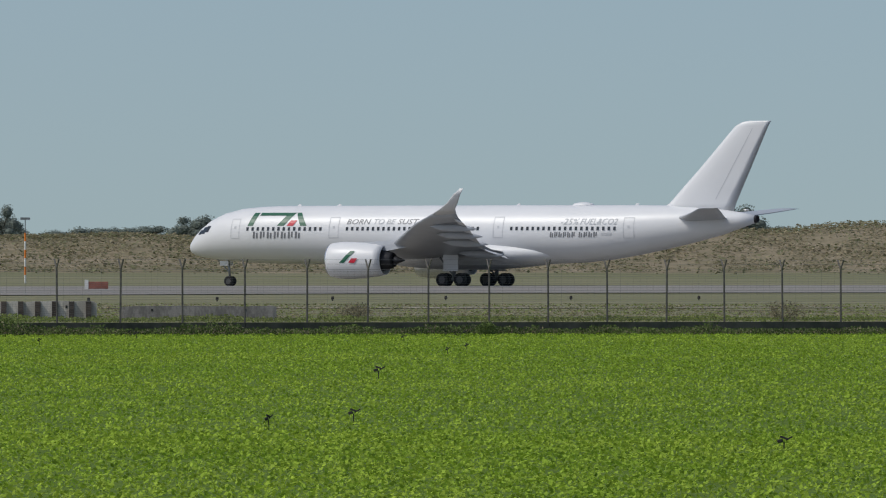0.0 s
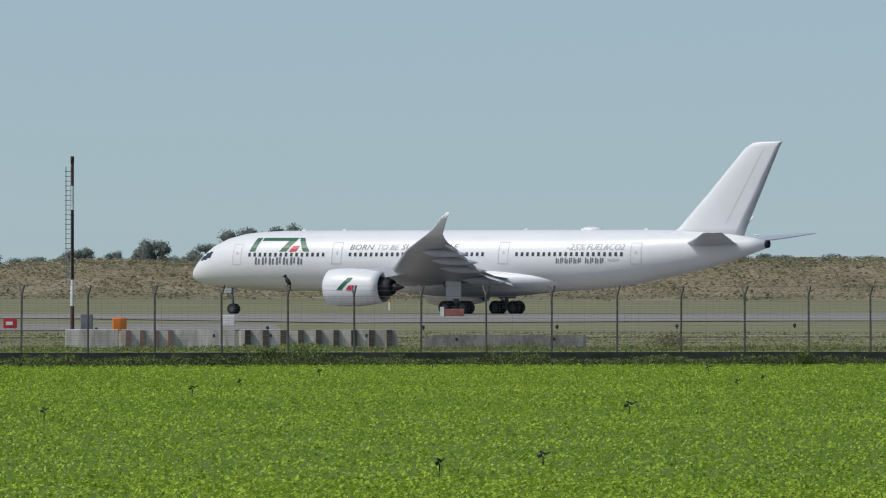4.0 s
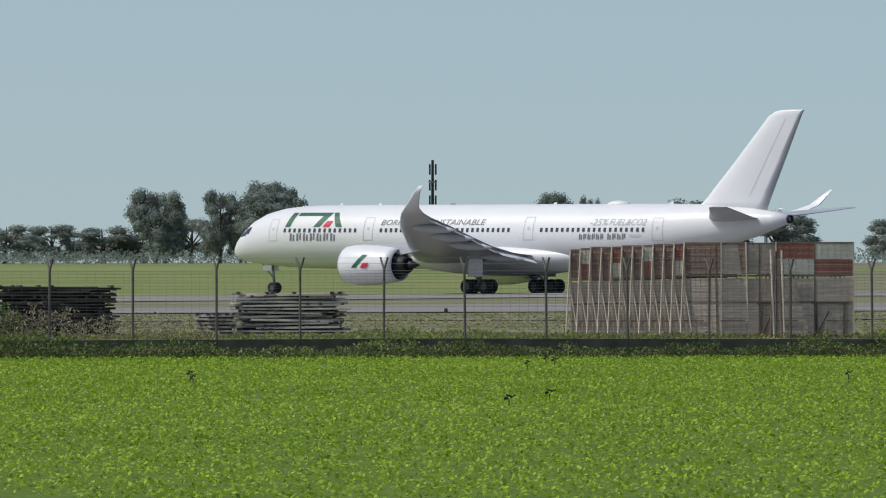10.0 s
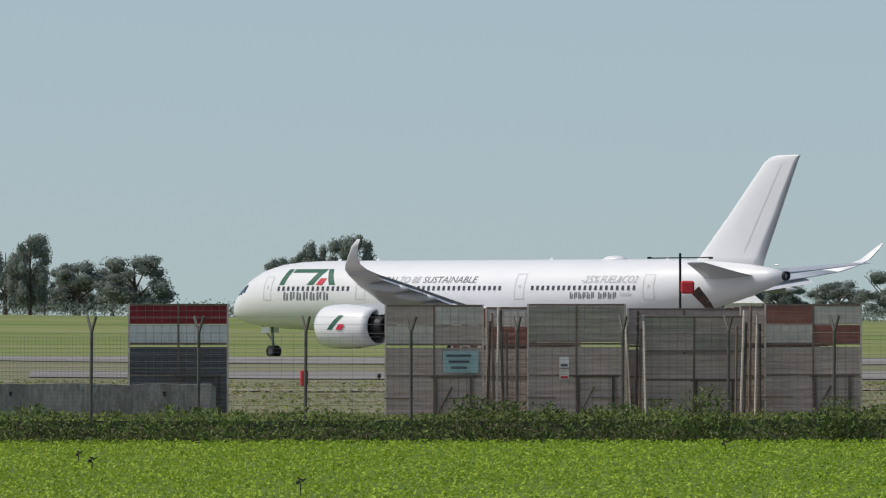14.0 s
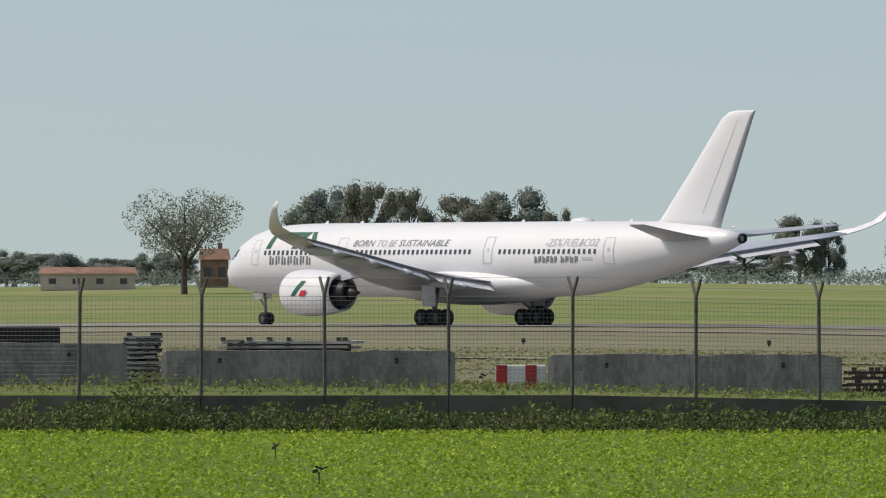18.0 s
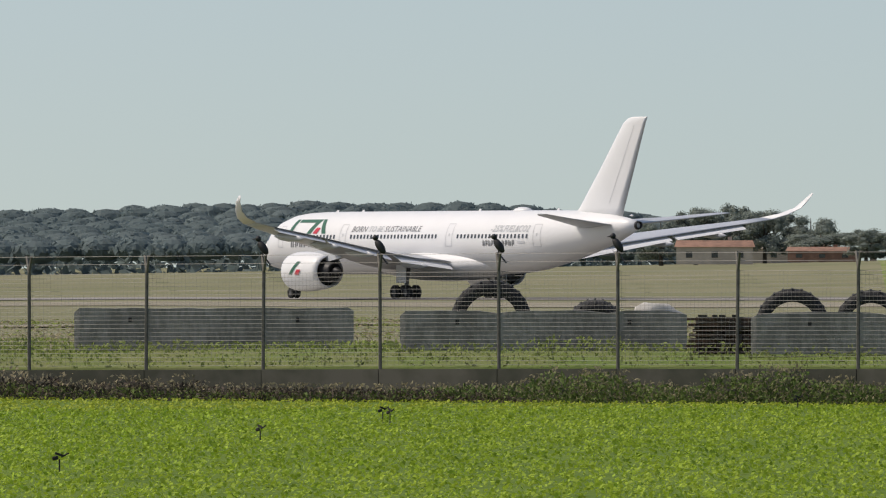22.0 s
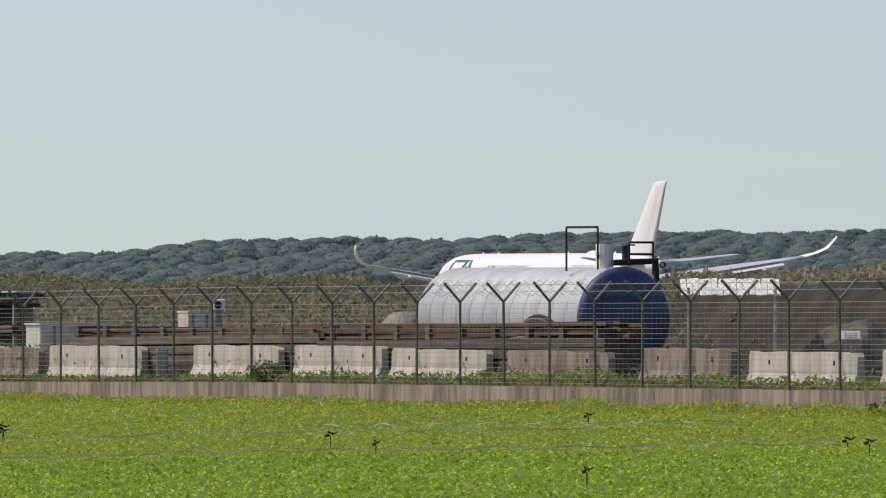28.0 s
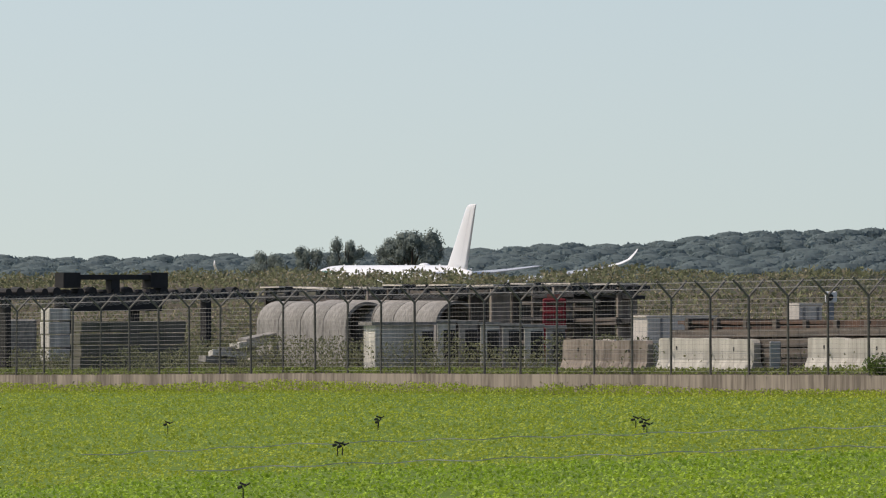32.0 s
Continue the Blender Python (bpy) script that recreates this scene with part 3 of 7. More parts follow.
        bpy.data.meshes.remove(me)
        xs = [v.co.x for v in b.verts]
        ys = [v.co.y for v in b.verts]
        lo, hi, yl, yh = min(xs), max(xs), 0.0, max(ys)
        for v in b.verts:
            x = x0 + (x1 - x0) * (v.co.x - lo) / (hi - lo)
            z = z0 + h * (v.co.y - yl) / (yh - yl)
            v.co = skin(x - 0.18 * (z - z0) / h, z, 0.03)
        part("slogan", b, mat, fus)
    # crown antennas and dome
    for x in (20.6, 15.95, -4.85, -18.4):
        bm = loft([[(x + 0.3, 0.05, 8.3), (x - 0.3, 0.05, 8.3), (x - 0.3, -0.05, 8.3), (x + 0.3, -0.05, 8.3)], [(x - 0.1, 0.02, 8.62), (x - 0.35, 0.02, 8.62), (x - 0.35, -0.02, 8.62), (x - 0.1, -0.02, 8.62)]])
        part("antenna", bm, "white", fus)
    part("antenna_dome", loft([ring(-11.15 - 2.55 * u, 8.38, 0.75 * math.sin(math.pi * u) ** 0.5 + 0.02, 0.38 * math.sin(math.pi * u) ** 0.5 + 0.01, 16) for u in [i / 10 for i in range(11)]]), "white", fus, smooth=True)
    # wings
    W = [(2.6, 9.9, -4.6, 3.55, 1.7, 0), (6.5, 7.2, -4.9, 3.85, 1.35, 0), (10.6, 4.4, -5.4, 4.5, 1.05, 0), (16.0, 0.7, -7.2, 5.35, 0.8, 0), (22.0, -3.4, -9.3, 6.3, 0.6, 0.05), (27.0, -7.3, -10.9, 7.05, 0.42, 0.12),
         (29.3, -9.2, -11.8, 7.45, 0.34, 0.3), (30.7, -10.6, -12.35, 7.9, 0.25, 0.6), (31.7, -11.9, -13.1, 8.5, 0.17, 0.95), (32.25, -12.85, -13.65, 9.35, 0.11, 1.2), (32.45, -13.7, -14.1, 9.95, 0.06, 1.3)]
    for side in (1, -1):
        bm = loft([foil(y, le, te, z, th, roll=r) for y, le, te, z, th, r in W[:7]])
        wing = part("wing", bm if side == 1 else mirrored(bm), "grey", a, "swept grey wing with upturned tip", True)
        bm = loft([foil(y, le, te, z, th, roll=r) for y, le, te, z, th, r in W[6:]])
        part("winglet", bm if side == 1 else mirrored(bm), "white", wing, "white upturned wing tip", True)
        # flap panels a little below the trailing edge
        for y0, y1 in ((3.4, 9.6), (10.8, 19.5), (20.0, 26.5)):
            rs = []
            for y in (y0, y1):
                te = float(np.interp(y, [w[0] for w in W], [w[2] for w in W]))
                z = float(np.interp(y, [w[0] for w in W], [w[3] for w in W]))
                c = 1.7 if y < 15 else 1.15
                rs.append([(te + 0.5 * c, y, z - 0.02), (te - 0.25 * c, y, z - 0.36 * c + 0.1), (te - 0.45 * c, y, z - 0.5 * c + 0.1), (te + 0.3 * c, y, z - 0.25)])
            b = loft(rs)
            part("flap", b if side == 1 else mirrored(b), "white", wing)
        for y in (7.0, 14.0, 19.0, 24.0):
            te = float(np.interp(y, [w[0] for w in W], [w[2] for w in W]))
            z = float(np.interp(y, [w[0] for w in W], [w[3] for w in W]))
            b = loft([[(te + 3.6 - 5.2 * u, y + 0.26 * k * math.cos(t), z - 0.45 - 0.25 * u + 0.42 * k * math.sin(t)) for t in [2 * math.pi * i / 10 for i in range(10)]] for u, k in ((0, 0.08), (0.2, 0.75), (0.5, 1.0), (0.8, 0.7), (1, 0.08))])
            part("flap_track_fairing", b if side == 1 else mirrored(b), "grey", wing, smooth=True)
        # engine
        ey, ez = 10.5, 2.72
        def nring(x, r, n=32, y=ey * side, z=ez):
            return [(x, y + r * math.cos(2 * math.pi * i / n), z + r * math.sin(2 * math.pi * i / n)) for i in range(n)]
        nac = part("engine_nacelle", loft([nring(11.1, 1.35), nring(11.5, 1.5), nring(11.6, 1.62), nring(11.4, 1.75), nring(10.6, 1.88), nring(9.5, 1.92), nring(7.8, 1.86), nring(6.2, 1.66), nring(5.3, 1.5), nring(5.35, 1.42), nring(6.4, 1.5)], caps=False), "white", a, smooth=True)
        part("intake_lip", loft([nring(11.25, 1.775), nring(11.5, 1.72), nring(11.63, 1.62), nring(11.52, 1.5), nring(11.2, 1.42)], caps=False), "silver", nac, "polished intake lip", True)
        part("fan_disc", loft([nring(10.7, 1.45), nring(10.6, 0.3)], caps=True), "dark", nac)
        part("fan_duct", loft([nring(6.6, 1.52), nring(6.3, 0.95)], caps=True), "dark", nac)
        part("core_cowl", loft([nring(7.0, 1.15), nring(5.6, 1.12), nring(4.6, 0.85), nring(4.3, 0.72), nring(4.35, 0.66)], caps=True), "dark", nac, "dark hot core cowl", True)
        part("exhaust_cone", loft([nring(4.9, 0.55), nring(4.0, 0.4), nring(3.1, 0.06)]), "dark", nac, smooth=True)
        b = bmesh.new()
        b = loft([[(9.5, ey - 0.3, 4.2), (5.0, ey - 0.3, 3.7), (5.0, ey + 0.3, 3.7), (9.5, ey + 0.3, 4.2)], [(9.8, ey - 0.22, 4.55), (1.5, ey - 0.22, 4.3), (1.5, ey + 0.22, 4.3), (9.8, ey + 0.22, 4.55)], [(4.6, ey - 0.15, 4.75), (0.5, ey - 0.15, 4.55), (0.5, ey + 0.15, 4.55), (4.6, ey + 0.15, 4.75)]])
        part("pylon", b if side == 1 else mirrored(b), "grey", nac)
        if side == 1:
            def nac_patch(b, x0, x1, t0, t1, sl):
                g = []
                for j in range(4):
                    t = radians(t0 + (t1 - t0) * j / 3)
                    g.append([b.verts.new((x0 + (x1 - x0) * i / 2 + sl * j / 3, ey + 1.94 * math.cos(t), ez + 1.94 * math.sin(t))) for i in range(3)])
                for j in range(3):
                    for i in range(2):
                        b.faces.new((g[j][i], g[j][i + 1], g[j + 1][i + 1], g[j + 1][i]))
            b = bmesh.new()
            nac_patch(b, 9.2, 9.75, -8, 30, -1.2)
            part("engine_emblem", b, "green", nac, "green slanted stroke")
            b = bmesh.new()
            nac_patch(b, 8.0, 8.7, -8, 6, -0.35)
            part("engine_emblem_block", b, "red", nac, "red block")
        # tailplane
        b = loft([foil(y, le, te, z, th) for y, le, te, z, th in ((0.6, -23.0, -29.0, 7.0, 0.75), (2.0, -24.2, -29.4, 7.1, 0.7), (6.2, -27.3, -30.9, 7.55, 0.4), (9.9, -29.9, -32.1, 8.0, 0.22), (10.4, -30.7, -32.3, 8.06, 0.1))])
        part("tailplane", b if side == 1 else mirrored(b), "grey", a, "swept grey tailplane", True)
        # main gear
        gear = part("main_gear", mk(rod, (0, 5.3 * side, 0.75), (0, 4.9 * side, 3.4), 0.2, 12), "steel", a, smooth=True)
        part("bogie_beam", mk(rod, (1.05, 5.3 * side, 0.74), (-1.05, 5.3 * side, 0.74), 0.16, 10), "steel", gear, smooth=True)
        part("drag_strut", mk(rod, (0.2, 5.2 * side, 1.3), (2.2, 4.0 * side, 3.0), 0.09, 8), "steel", gear)
        part("gear_door", mk(box, 0.1, 5.75 * side, 2.45, 1.7, 0.06, 1.7), "white", gear, "white landing gear door")
        for wx in (1.02, -1.02):
            for wy in (0.5, -0.5):
                wheel(gear, wx, 5.3 * side + wy, 0.7, 0.7, 0.5)
    # fin
    fin = part("fin", loft([foil(0, -20.6, -29.4, 7.6, 0.95, vert=True), foil(0, -22.2, -29.75, 8.6, 0.85, vert=True), foil(0, -25.75, -31.45, 12.3, 0.6, vert=True), foil(0, -29.6, -33.35, 16.5, 0.36, vert=True), foil(0, -30.4, -33.6, 16.95, 0.26, vert=True), foil(0, -31.2, -33.7, 17.08, 0.1, vert=True)]), "white", a, smooth=True)
    bm = bmesh.new()
    for s in (0.42, -0.42):
        vs = [bm.verts.new(v) for v in ((-27.5, s * 0.70, 9.0), (-27.57, s * 0.70, 9.0), (-31.67, s * 0.41, 16.3), (-31.6, s * 0.41, 16.3))]
        bm.faces.new(vs)
    part("rudder_seam", bm, "seam", fin)
    # nose gear
    ng = part("nose_gear", mk(rod, (28.66, 0, 0.5), (28.9, 0, 3.0), 0.13, 10), "steel", a, smooth=True)
    part("drag_strut", mk(rod, (28.75, 0, 1.4), (30.2, 0, 2.9), 0.07, 8), "steel", ng)
    for s in (0.32, -0.32):
        wheel(ng, 28.66, s, 0.53, 0.53, 0.34)
    for s in (0.55, -0.55):
        part("nose_gear_door", mk(box, 29.1, s, 2.42, 1.0, 0.05, 0.5), "white", ng)
    part("beacon_light", loft([ring(-30.6, 7.9, 0.05, 0.05, 8), ring(-30.9, 7.9, 0.1, 0.1, 8), ring(-31.2, 7.9, 0.04, 0.04, 8)]), "silver", fin)
    return a


def wheel(parent, x, y, z, r, w):
    pr = [(0.55, 0.5), (0.9, 0.5), (1.0, 0.32), (1.0, -0.32), (0.9, -0.5), (0.55, -0.5)]
    rings = []
    for i in range(22):
        t = 2 * math.pi * i / 22
        rings.append([(x + r * k * math.cos(t), y + w * s, z + r * k * math.sin(t)) for k, s in pr])
    rings.append(rings[0])
    t = part("tyre", loft(rings, closed=False, caps=False), "tyre", parent, "black tyre", True)
    part("rim", mk(rod, (x, y - w * 0.38, z), (x, y + w * 0.38, z), r * 0.56, 16), "hub", t)


plane = airliner()


# ---- perimeter wall and fence ----
def wall_run(name, pts, mat):
    """A low concrete wall along a line of places on the fence's foot, in cast pieces."""
    w = tagged(new(name), "low stained concrete wall under the fence", "wall", kind="structure")
    for a, b in zip(pts, pts[1:]):
        d = (b - a).normalized()
        n = Vector((-d.y, d.x, 0)) * 0.12
        g = d * 0.01
        a2, b2 = a + g, b - g
        bm = loft([[a2 - n - Vector((0, 0, 0.75)), a2 + n - Vector((0, 0, 0.75)), a2 + n, a2 - n], [b2 - n - Vector((0, 0, 0.75)), b2 + n - Vector((0, 0, 0.75)), b2 + n, b2 - n]])
        part("wall_piece", bm, mat, w)
    return w


def post_mesh(wide):
    """A post with two arms at its top; wide: long arms that spread further."""
    bm = bmesh.new()
    y, z = (0.52, 2.98) if wide else (0.26, 2.88)
    rod(bm, (0, 0, -0.05), (0, 0, 2.45), 0.045, 6)
    rod(bm, (0, 0, 2.43), (-0.02, -y, z), 0.04, 5)
    rod(bm, (0, 0, 2.43), (0.02, y, z), 0.04, 5)
    return finish(bm, "fence_post", "post")


def panel_mesh(length, pitch, wide, gap=0.105):
    bm = bmesh.new()
    z = 0.1
    while z < 2.42:
        rod(bm, (0, 0, z), (length, 0, z), 0.005 if z < 2.3 else 0.007, 3)
        z += gap * (1.35 if wide else 1)
    k = 2.0 if wide else 1.0
    for y, zz in ((-0.13, 2.66), (-0.25, 2.86), (0.13, 2.66), (0.25, 2.86)):
        rod(bm, (0, y * k, zz + 0.05 * (k - 1)), (length, y * k, zz + 0.05 * (k - 1)), 0.006, 3)
    if wide:
        # loose barbed coils between the arms
        n = 44
        q = [(length * i / n, 0.30 * math.cos(i * 1.57) + 0.05 * math.sin(i), 2.80 + 0.22 * math.sin(i * 1.57) + 0.04 * math.sin(i * 2.3)) for i in range(n + 1)]
        for a, b in zip(q, q[1:]):
            rod(bm, a, b, 0.0045, 3)
    k = int(length / pitch)
    for i in range(1, k):
        rod(bm, (length * i / k, 0, 0.1), (length * i / k, 0, 2.4), 0.0026, 3)
    return finish(bm, "wire_panel", "wire")


def fence_run(pts, arm_turn, label, dense):
    f = tagged(new("perimeter_fence"), label, "fence", "perimeter fences")
    pm = post_mesh(not dense)
    meshes = {}
    for i, p in enumerate(pts):
        nx = pts[min(i + 1, len(pts) - 1)] - pts[max(i - 1, 0)]
        o = new("post", pm)
        o.parent = f
        ang = math.degrees(math.atan2(nx.y, nx.x))
        o.matrix_basis = pose(p.x, p.y, p.z, random.uniform(-0.6, 0.6), random.uniform(-0.6, 0.6), ang + (math.degrees(math.atan2(-p.x, p.y)) + 10.0 if dense else arm_turn) + random.uniform(-6, 6))
        if i + 1 < len(pts):
            d = pts[i + 1] - p
            fine = dense and math.degrees(math.atan2(-p.x, p.y)) > 17
            key = round(d.length, 2), fine
            if key not in meshes:
                meshes[key] = panel_mesh(key[0], 0.1 if fine else 0.3, not dense)
            w = tagged(new("wire_panel", meshes[key]), kind="stuff")
            w.parent = f
            w.matrix_basis = Matrix.Translation(p) @ Matrix.Rotation(math.atan2(d.y, d.x), 4, "Z") @ Matrix.Rotation(-math.asin(d.z / d.length), 4, "Y")
    return f


POST_K = [0, 3, 6, 9, 12, 15, 18, 21, 27, 30, 33, 39, 42, 45, 48, 51, 54, 57, 60, 63, 66, 69]
POST_AZ = [-3.148, -1.775, -0.369, 1.085, 2.584, 4.113, 5.656, 7.223, 10.404, 12.042, 13.677, 16.968, 18.635, 20.317, 22.016, 23.719, 25.397, 27.048, 28.679, 30.292, 31.868, 33.45]
main_pts = []
for k in range(-5, 72):
    if k < 0:
        az = POST_AZ[0] + k * 0.44
    elif k > POST_K[-1]:
        az = POST_AZ[-1] + (k - POST_K[-1]) * 0.535
    else:
        az = interp(k, POST_K, POST_AZ)
    if az < 33.3:
        main_pts.append(P(az, fence_d(az), interp(az, FOOT_AZ, FOOT_Z)))
main_pts.append(P(33.35, CORNER.length, 0.05))
wall_run("wall_main", main_pts, "oldwall")
fence_run(main_pts, 35.0, "grey steel post and wire perimeter fence with forked tops", True)
second = []
for i in range(-1, 56):
    q = CORNER + FENCE2_DIR * interp(i, [-1, 0, 9, 19, 30, 40, 55], [0.0, 3.6, 32.7, 65.2, 102.8, 137.3, 192.0])
    az = math.degrees(math.atan2(-q.x, q.y))
    second.append(Vector((q.x, q.y, interp(az, FOOT_AZ, FOOT_Z))))
wall_run("wall_second", second, "wall")
fence_run(second, 0.0, "steel wire perimeter fence with Y-shaped post tops", False)


# ---- things behind the fence ----
def gz(az, d):
    return ground_z(az, d)


def long_barrier(az, d, w, h, mat="concrete", label="long grey concrete barrier block", turn=0.0, z=None, foot=0.15):
    """A cast barrier with a broad foot, chamfered ends and lifting eyes."""
    t = thing("concrete_barrier", at(az, d, gz(az, d) - 0.03 if z is None else z, turn), label, "barrier", "concrete barriers")
    c = 0.14
    rings = []
    rg = random.Random(int(az * 1000))
    mid = [-w / 2 + c + (w - 2 * c) * i / 15 for i in range(16)]
    for x in [-w / 2] + mid + [w / 2]:
        k = 0.8 if abs(x) > w / 2 - 0.01 else 1.0
        hh = h * (rg.uniform(0.86, 0.95) if k < 1 else 1) + (rg.uniform(-0.022, 0.012) if k == 1 else 0) - (0.05 if rg.random() < 0.08 else 0)
        y_ = rg.uniform(-0.008, 0.008)
        rings.append([(x, -foot * k, 0), (x, foot * k, 0), (x, foot * 0.94 * k, 0.16 * h), (x, 0.14 * k, 0.42 * h), (x, 0.13 * k, hh), (x, y_ - 0.13 * k, hh - abs(y_)), (x, -0.14 * k, 0.42 * h), (x, -foot * 0.94 * k, 0.16 * h)])
    part("body", loft(rings), mat, t)
    for x in (-w * 0.3, w * 0.3):
        part("lifting_eye", mk(box, x, -0.135, h * 0.72, 0.09, 0.03, 0.12), "black", t)
    return t


def striped_barrier(az, d, w, h, stripe, label, n):
    t = long_barrier(az, d, w, h, "pale", label)
    for i in range(n):
        x = -w / 2 + w * (i + 0.5) / n
        part("stripe", mk(box, x, -0.16, h * 0.5, w / n * 0.32, 0.27, h * 0.96), stripe, t, "dark painted stripe")
    return t


def block(name, az, d, w, dep, h, mat, label, category, z=None, turn=0.0, bevel=0.03, group=""):
    t = thing(name, at(az, d, gz(az, d) - 0.02 if z is None else z, turn), label, category, group)
    part("body", mk(box, 0, 0, h / 2, w, dep, h, None, bevel), mat, t)
    return t


# barriers in line, from the runway's start to the mound
long_barrier(1.94, 334, 7.2, 0.72)
striped_barrier(3.36, 331, 7.0, 0.95, "darkwood", "pale barrier with dark upright stripes", 9)
block("concrete_block", 5.09, 328, 2.3, 0.8, 0.95, "pale", "pale cream concrete block with a broken corner", "block")
t = long_barrier(4.43, 329.5, 5.2, 0.95, "pale", "worn pale barrier with faded red stripes")
for i in range(4):
    part("stripe", mk(box, -2.2 + 0.62 * i, -0.16, 0.5, 0.2, 0.27, 0.85), "dullred", t, "faded red stripe")
long_barrier(18.10, 310, 7.2, 1.02)
long_barrier(19.79, 309, 7.2, 1.0, "oldwall", "dark grey concrete barrier with planks behind")
long_barrier(21.45, 309, 7.3, 1.0)
long_barrier(23.23, 309, 7.3, 0.95)
lbp = long_barrier(24.73, 309, 7.2, 1.05, "concrete", "grey concrete barrier with a small white plate")
part("plate", mk(box, 0, -0.16, 0.72, 0.22, 0.02, 0.12), "whitep", lbp, "small white plate")
part("plate_bar", mk(box, 0, -0.175, 0.72, 0.15, 0.01, 0.03), "ink", lbp)
long_barrier(26.31, 311, 7.3, 1.05, "concrete", "grey concrete barrier with big tyres behind")
long_barrier(27.93, 317, 7.3, 1.05, "concrete", "grey concrete barrier with a sack on its end")
long_barrier(29.45, 324, 7.3, 1.12, "concrete", "stained mossy concrete barrier")


def jersey(az, d, w, h, turn=0.0, label="pale cream concrete barrier with sloping foot"):
    return long_barrier(az, d, w, h, "palec", label, turn)


def beside(az, w, h, mat, label):
    """A barrier lying along the second run of fence; w is its breadth across the line of sight."""
    turn = math.degrees(math.atan2(-FENCE2_DIR.y, -FENCE2_DIR.x)) - az
    return long_barrier(az, fence_line_d(az) + 3.2, (w - 0.25) / abs(math.cos(radians(turn))), h, mat, label, turn, gz(az, fence_line_d(az) + 3.2) - 0.15, 0.30)


LIE_TURN = math.degrees(math.atan2(-FENCE2_DIR.y, -FENCE2_DIR.x)) - 33.0
for az, w, h in ((37.61, 3.25, 1.18), (36.93, 2.9, 1.08), (36.44, 2.9, 1.06), (35.96, 3.05, 0.95), (34.26, 3.15, 1.02), (33.64, 3.15, 1.12)):
    beside(az, w, h, "palec", "pale cream concrete barrier with sloping foot")
jersey(33.00, fence_line_d(32.98) + 12, 4.1, 1.1, 0.6 * LIE_TURN)
beside(35.40, 3.15, 0.95, "wall", "grey streaked concrete barrier")
beside(34.80, 2.75, 1.08, "wall", "grey weedy concrete barrier")
beside(38.09, 3.0, 1.2, "wall", "brown stained barrier in brush")


def plank_stack(az, d, w, dep, h, mat, label, ragged, turn=0.0, z=None):
    """Boards and bearers piled crosswise, every board a piece."""
    rng = random.Random(int(az * 100))
    t = thing("plank_stack", at(az, d, gz(az, d) - 0.02 if z is None else z, turn), label, "plank stack", "plank stacks")
    th = 0.07
    n = max(2, int(h / 0.13))
    k = max(2, int(dep / 0.3))
    cache = {}
    for i in range(n):
        zz = i * h / n
        for j in range(k):
            L = round(w * rng.choice((0.72, 0.84, 0.92, 1.0)), 2)
            if L not in cache:
                cache[L] = finish(mk(box, 0, 0, 0, L, 0.22, th), "plank", mat)
            o = part("plank", cache[L], mat, t)
            o.matrix_basis = pose(rng.uniform(-1, 1) * (ragged + 0.12 * w * (1.0 - L / w)), -dep / 2 + (j + 0.5) * dep / k, zz + th * 0.5 + rng.uniform(-0.012, 0.012), rng.uniform(-2, 2), rng.uniform(-1.6, 1.6), rng.uniform(-2.0, 2.0) * (1 + ragged * 4))
        # bearers are coloured dark so the gaps between boards look shaded
        for _ in range(6):
            if "b" not in cache:
                cache["b"] = finish(mk(box, 0, 0, 0, 0.12, dep * 0.94, h / n - th + 0.02), "bearer", "darkwood")
            o = part("bearer", cache["b"], "darkwood", t)
            o.matrix_basis = pose(rng.uniform(-0.46, 0.46) * w, 0, zz + th + (h / n - th) / 2, 0, 0, rng.uniform(-3, 3))
    # an added dark block gives tall stacks the shade inside their gaps
    if h > 0.9:
        part("inner_load", mk(box, 0, dep * 0.2, h * 0.48, w * 0.8, dep * 0.4, h * 0.94), "darkwood", t, "dark core standing in for shade between the boards")
    return t


plank_stack(11.02, 317, 4.2, 1.2, 1.7, "palewood", "tall stack of pale weathered timber pallets", 0.22)
plank_stack(11.50, 316, 1.5, 1.0, 0.95, "palewood", "low stack of split timber boards", 0.1)
plank_stack(12.55, 315.5, 4.6, 1.2, 1.95, "darkwood", "leaning stack of dark old pallets in dry weeds", 0.3, 3)
plank_stack(19.92, 312.5, 2.6, 0.8, 1.5, "darkwood", "stack of dark boards behind a barrier", 0.12)
plank_stack(24.0, 311.5, 1.0, 0.9, 1.3, "palewood", "stack of pale boards between barriers", 0.06)
plank_stack(23.32, 312, 3.9, 0.6, 1.22, "palewood", "long pale boards lying behind a barrier", 0.2)
plank_stack(27.10, 313, 1.8, 0.8, 0.95, "rust", "stack of rusty brown beams", 0.1)
plank_stack(20.63, 311, 1.7, 0.6, 0.75, "rust", "low brown stack between barriers", 0.06)
block("packed_sack", 19.50, 312.5, 1.05, 0.7, 1.5, "sack", "pale packed sack on boards", "sack", bevel=0.33)
block("concrete_block", 19.27, 313, 1.45, 0.7, 1.35, "concrete", "grey slab behind a barrier", "block")
block("dark_chest", 24.55, 312, 1.9, 0.7, 1.42, "black", "dark metal chest behind a barrier", "chest")
for az, d, hh in ((18.85, 311, 0.5), (19.02, 312, 0.4), (18.70, 312.5, 0.55)):
    block("marker_stone", az, d, 0.28, 0.28, hh, "pale", "small white marker stone in the grass", "stone", bevel=0.05, group="marker stones")
t = block("small_barrier", 22.25, 310, 1.25, 0.35, 0.62, "whitep", "small red and white plastic barrier", "barrier")
